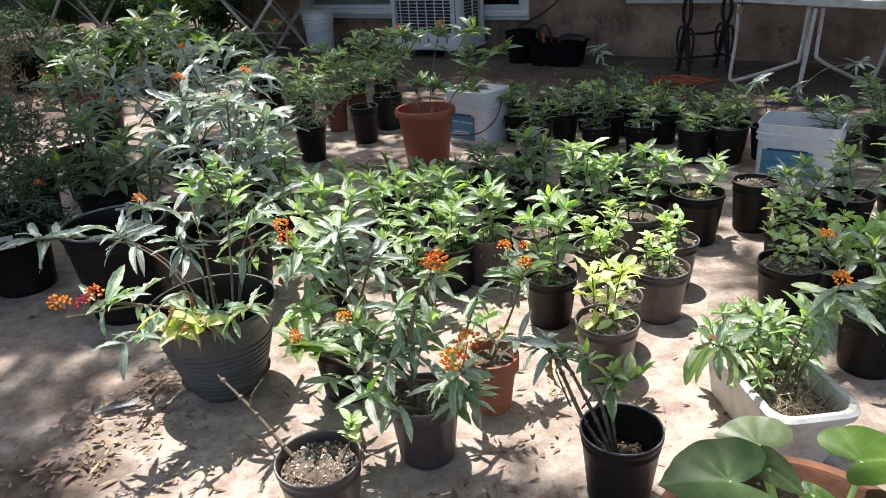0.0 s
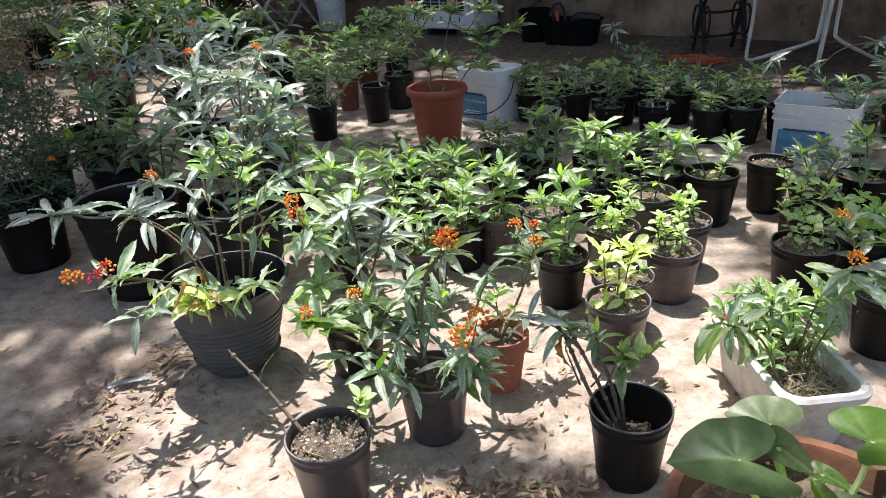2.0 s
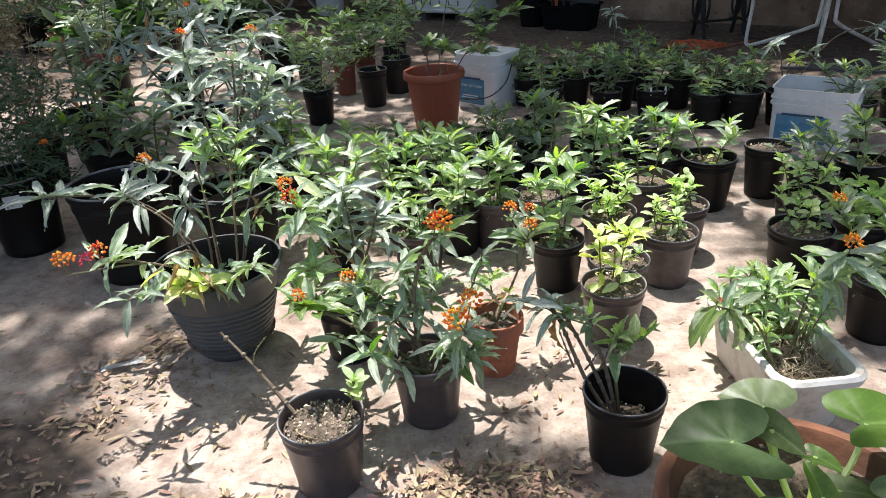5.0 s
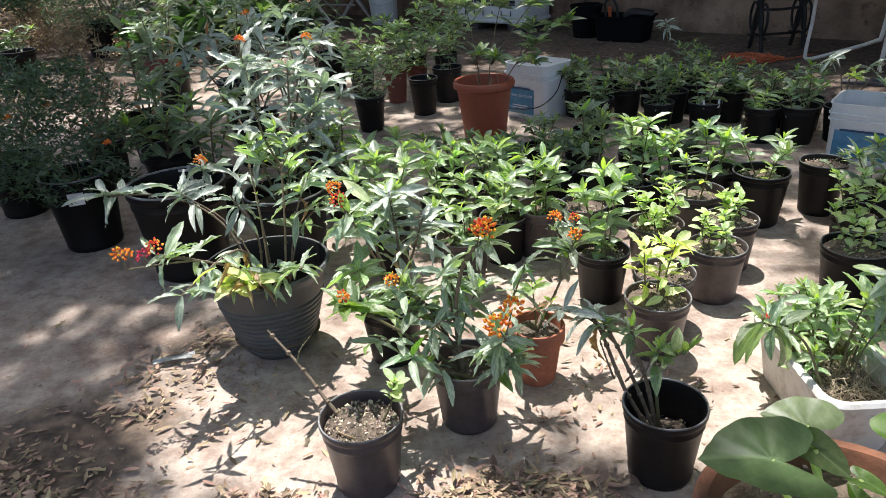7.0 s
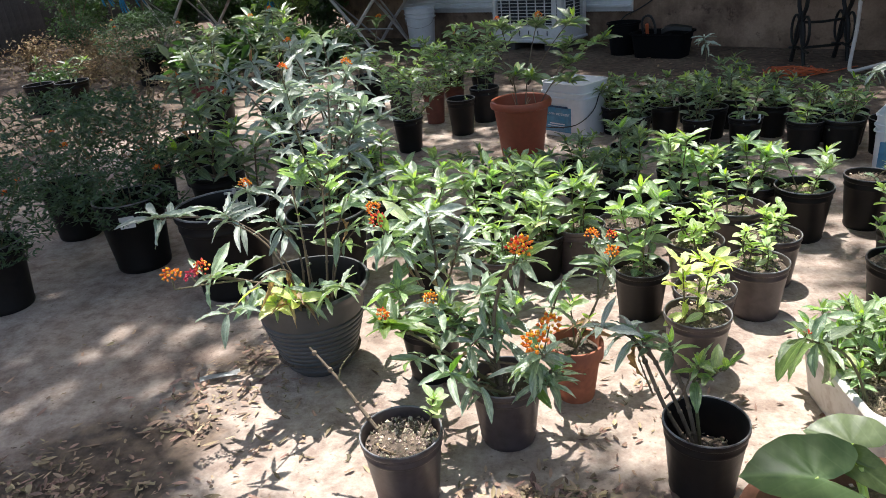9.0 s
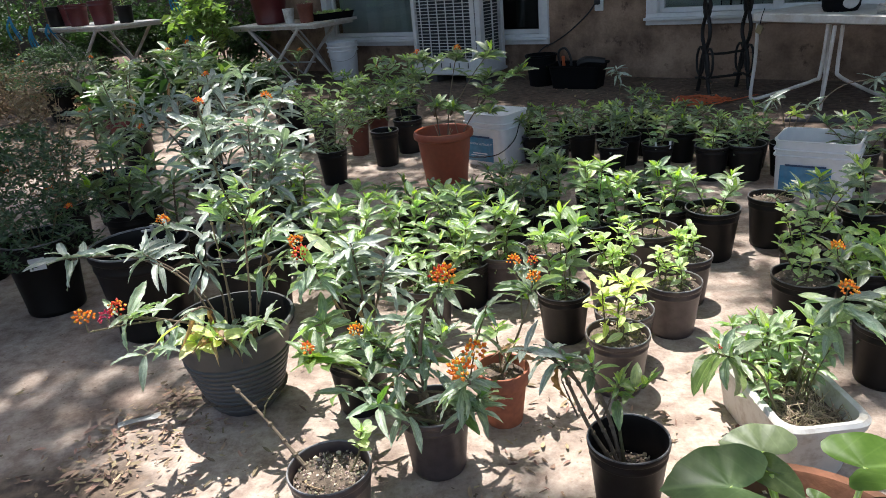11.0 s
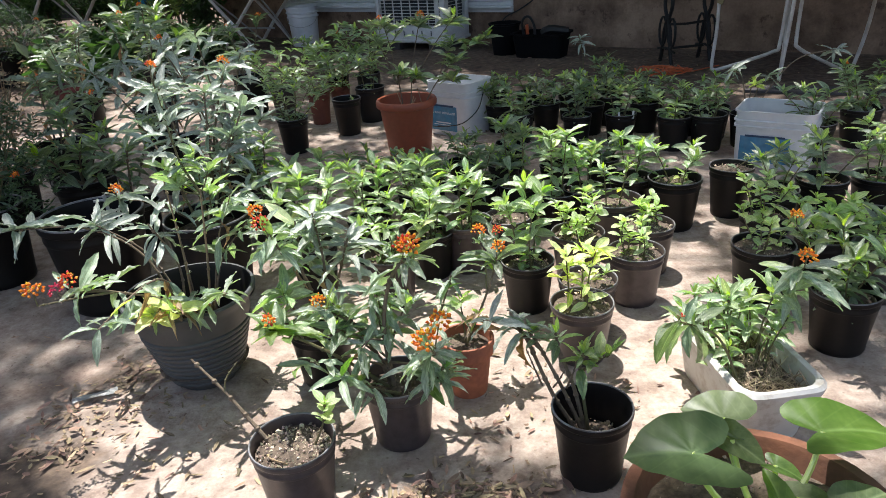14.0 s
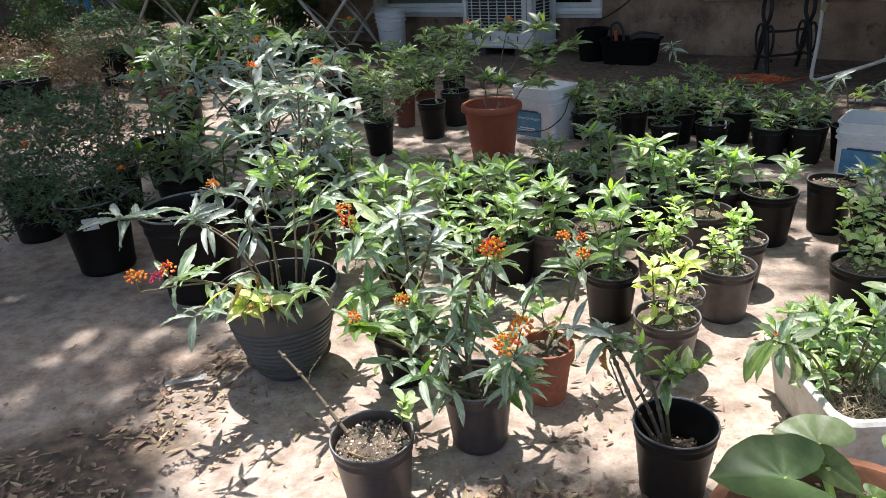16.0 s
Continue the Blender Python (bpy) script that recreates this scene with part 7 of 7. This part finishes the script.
# ---------- litter on the ground ----------
def litter():
    rnd = random.Random(900)
    v, f = [], []
    spots = ((-0.75, 0.95, 0.22, 60), (0.02, 1.05, 0.12, 160), (-0.90, 1.50, 0.10, 60), (-0.62, 1.35, 0.14, 60), (-0.78, 1.75, 0.12, 60),
             (0.0, 3.9, 0.5, 160), (0.6, 3.4, 0.5, 160), (-0.4, 4.2, 0.5, 160), (1.3, 4.8, 0.8, 250), (0.2, 1.45, 0.12, 60), (-1.4, 1.6, 0.4, 45), (0.5, 1.1, 0.3, 90), (-3.0, 5.5, 1.4, 500), (-3.8, 7.2, 1.6, 600), (1.5, 6.2, 0.6, 160), (-1.6, 1.2, 0.4, 110))
    for cx, cy, s, n in spots:
        for _ in range(n):
            add_one(v, f, cx + rnd.gauss(0, s), cy + rnd.gauss(0, s), rnd)
    for _ in range(220):
        add_one(v, f, rnd.uniform(-2.6, 2.4), rnd.uniform(0.7, 5.5), rnd)
    for _ in range(3800):
        x, y = rnd.uniform(-2.2, 2.2), 0.75 + 3.4 * rnd.random() ** 1.5
        if noise.noise((x * 2.2, y * 2.2, 9.0)) > rnd.uniform(-0.5, 0.25):
            add_one(v, f, x, y, rnd, rnd.choice((0.15, 0.2, 0.25, 0.4)))
    for cx, cy, sx, sy, n in ((-1.20, 1.06, 0.16, 0.08, 420), (-0.95, 1.0, 0.14, 0.06, 260), (-0.98, 1.36, 0.10, 0.04, 60), (-0.02, 1.08, 0.075, 0.03, 330), (0.10, 1.08, 0.07, 0.035, 300), (0.02, 1.0, 0.12, 0.03, 300), (-0.48, 1.06, 0.07, 0.02, 70), (-0.95, 1.48, 0.06, 0.03, 45), (-0.86, 1.68, 0.05, 0.04, 30), (-0.83, 1.56, 0.09, 0.07, 90), (-0.95, 1.42, 0.14, 0.12, 25), (-1.3, 1.1, 0.25, 0.12, 160), (1.55, 5.6, 0.35, 0.3, 200), (0.45, 5.6, 0.6, 0.4, 150)):
        for _ in range(n):
            add_one(v, f, cx + rnd.gauss(0, sx), cy + rnd.gauss(0, sy), rnd, rnd.uniform(0.9, 1.4), 0.016)
    me = bpy.data.meshes.new("leaf_litter")
    me.from_pydata(v, [], f)
    me.materials.append(M_LITTER)
    tagged(new("leaf_litter", me), "dry brown fallen leaves and bark chips on the concrete", "leaf litter", kind="stuff")


def add_one(v, f, x, y, rnd, size=1.0, pile=0.007):
    """One curled dry leaf, narrow and pointed, or a broken piece of one."""
    broken = rnd.random() < 0.45
    ln = rnd.uniform(0.007, 0.019) * size
    w = ln * rnd.uniform(0.20, 0.36)
    c, bend = rnd.uniform(-0.2, 0.6), rnd.uniform(-0.25, 0.25)
    m = Matrix.Translation((x, y, rnd.uniform(0.002, pile))) @ Euler((rnd.uniform(-0.3, 0.3), rnd.uniform(-0.3, 0.3), rnd.uniform(0, 6.28))).to_matrix().to_4x4()
    b = len(v)
    rows = ((-1.0, 0.06), (-0.55, 0.75), (0.0, 1.0), (0.55, 0.7), (1.0, 0.04))
    if broken:
        ln, w = ln * rnd.uniform(0.35, 0.7), w * rnd.uniform(0.8, 1.5)
        rows = tuple((t, rnd.uniform(0.35, 1.0)) for t in (-1.0, -0.55, 0.0, 0.55, 1.0))
    for t, k in rows:
        for side in (-1, 0, 1):
            v.append(tuple(m @ Vector((side * w * k + bend * w * t * t, ln * t, c * w * k * abs(side) + 0.25 * c * ln * t * t))))
    for i in range(4):
        for side in (0, 1):
            q = b + 3 * i + side
            f.append((q, q + 1, q + 4, q + 3))


litter()


# ---------- shade trees outside the view ----------
GAPS = ((-1.42, 1.92, 0.16, 0.10), (-1.26, 1.73, 0.15, 0.12), (-1.37, 1.53, 0.11, 0.08), (-1.19, 1.26, 0.09, 0.08), (-1.64, 1.85, 0.16, 0.10),
        (-1.08, 1.88, 0.22, 0.13), (-1.04, 1.54, 0.16, 0.10), (-1.99, 2.40, 0.24, 0.16), (-1.72, 1.48, 0.11, 0.08), (-0.72, 1.58, 0.10, 0.30))


def near_gap(x, y):
    """The gaps between the leaves over the near part of the yard: one wide opening, and small ones beyond its edge."""
    wob = 0.04 * noise.noise((x * 6.0, y * 6.0, 3.0))
    if x > -0.99 + 0.5 * max(0.0, 1.36 - y) + 0.10 * (y > 1.62) + wob:
        return 1.0
    near = min(math.hypot((x - a) / p, (y - b) / q) for a, b, p, q in GAPS)
    if near < 1.0 + 4 * wob:
        return 0.985
    if y > 1.95:
        return 1.0 if x > -1.02 + wob else 0.10
    return 0.03 if y < 1.42 else 0.12


def open_sky(x, y):
    """How open the crowns are over the ground at x, y (1: gap)."""
    g = noise.noise((x * 0.9 + 3.1, y * 0.9 - 1.7, 0.0))
    f = noise.noise((x * 3.1, y * 3.1, 7.0))
    if y < 2.3 and x < -0.5:
        return near_gap(x, y)
    if y < 0.78 + 0.15 * g:
        return 0.35 if -0.1 < x < 0.5 or noise.noise((x * 0.8, y * 0.8, 4.0)) < 0.12 else 0.95
    if y < 2.0:
        if x > 0.98 + 0.1 * g:
            return 0.2 if f < 0.3 else 0.9
        if y < 1.13 and 0.08 < x < 0.36:
            return 0.3 if f < 0.05 else 0.9
        if y < 0.99 and x > 0.36:
            return 0.6 if f < 0.1 else 0.95
        return 1.0
    if y < 2.85:
        if x < -1.0:
            return 0.06 if f < 0.25 else 0.6
        if y > 2.44 and -0.5 < x < 0.45:
            return 0.06 if f < 0.3 else 0.9
        if x > 0.45 and y > 2.3 or x > 0.95:
            return 0.65 if f < 0.1 else 1.0
        return 1.0
    if -1.3 < x < 0.36 and 3.35 < y < 5.3:
        return 0.62 if f < 0.05 else 0.97
    if -1.9 < x < -1.0 and 7.8 < y < 8.8:
        return 0.7
    if y < 3.9 and x > 0.3:
        return 0.06 if f < 0.2 else 0.97
    if y < 3.3:
        return 0.06 if x > -0.6 else 0.8 if x > -0.95 else 0.10
    if -1.7 < x < -0.45 and 3.7 < y < 5.6:
        return 0.45 if f < 0.05 else 1.0
    if -3.6 < x < -2.2 and 7.4 < y < 9.2:
        return 1.0
    if x < -1.7:
        return (0.12 if f < 0.1 else 0.6) if y < 4.2 else (0.85 if f < -0.1 else 1.0) if y < 6.6 else (0.25 if f < 0.2 else 0.9)
    return 0.05 if f < 0.30 else 0.96


def shade_tree(x, y, reach, seed, label, lean=(0.0, 0.0)):
    rnd = random.Random(seed)
    root = thing("shade_tree", pose(x, y, 0), label, "tree", "shade trees")
    part("trunk", tube(smooth_path([(0, 0, 0), (0.08, 0.05, 2.0), (lean[0] * 0.2, lean[1] * 0.2, 4.4), (lean[0] * 0.5, lean[1] * 0.5, 6.2)], 5), 0.24, 0.11, 12), M_BARK, root)
    v, f = [], []
    for _ in range(12):
        a = rnd.uniform(0, 6.28)
        q = reach * rnd.uniform(0.35, 0.9)
        tip = Vector((lean[0] + q * math.cos(a), lean[1] + q * math.sin(a), rnd.uniform(7.0, 8.4)))
        part("limb", tube(smooth_path([(lean[0] * 0.2, lean[1] * 0.2, 4.3 + rnd.random()), (tip.x * 0.5, tip.y * 0.5, 6.2), tip], 4), 0.06, 0.015, 7), M_BARK, root)
    for _ in range(int(150 * reach * reach * 1.6)):
        q, a = reach * math.sqrt(rnd.random()), rnd.uniform(0, 6.283)
        c = Vector((lean[0] + q * math.cos(a), lean[1] + q * math.sin(a), rnd.uniform(6.4, 9.0)))
        gx, gy = x + c.x - SUN_DIR.x / SUN_DIR.z * c.z, y + c.y - SUN_DIR.y / SUN_DIR.z * c.z
        if rnd.random() < open_sky(gx, gy):
            continue
        for _k in range(9):
            d = Vector((rnd.gauss(0, 0.10), rnd.gauss(0, 0.10), rnd.gauss(0, 0.10)))
            m = Matrix.Translation(c + d) @ Euler((rnd.uniform(-0.8, 0.8), rnd.uniform(-0.8, 0.8), rnd.uniform(0, 6.28))).to_matrix().to_4x4()
            s = rnd.uniform(0.10, 0.17)
            b = len(v)
            v += [tuple(m @ Vector(p)) for p in ((0, 0, 0), (s * 0.3, s * 0.45, 0), (0, s, 0), (-s * 0.3, s * 0.45, 0))]
            f.append((b, b + 1, b + 2, b + 3))
    me = bpy.data.meshes.new("crown")
    me.from_pydata(v, [], f)
    me.materials.append(M_CROWN)
    tagged(part("crown", me, None, root), kind="stuff")


shade_tree(-4.0, 2.6, 4.8, 61, "leafy shade tree spreading over the yard", (0.0, 1.2))
shade_tree(4.7, 3.0, 6.8, 62, "leafy shade tree beside the house", (-0.6, 3.6))
shade_tree(-6.8, 6.6, 6.6, 63, "leafy shade tree over the garden", (-0.4, 1.2))
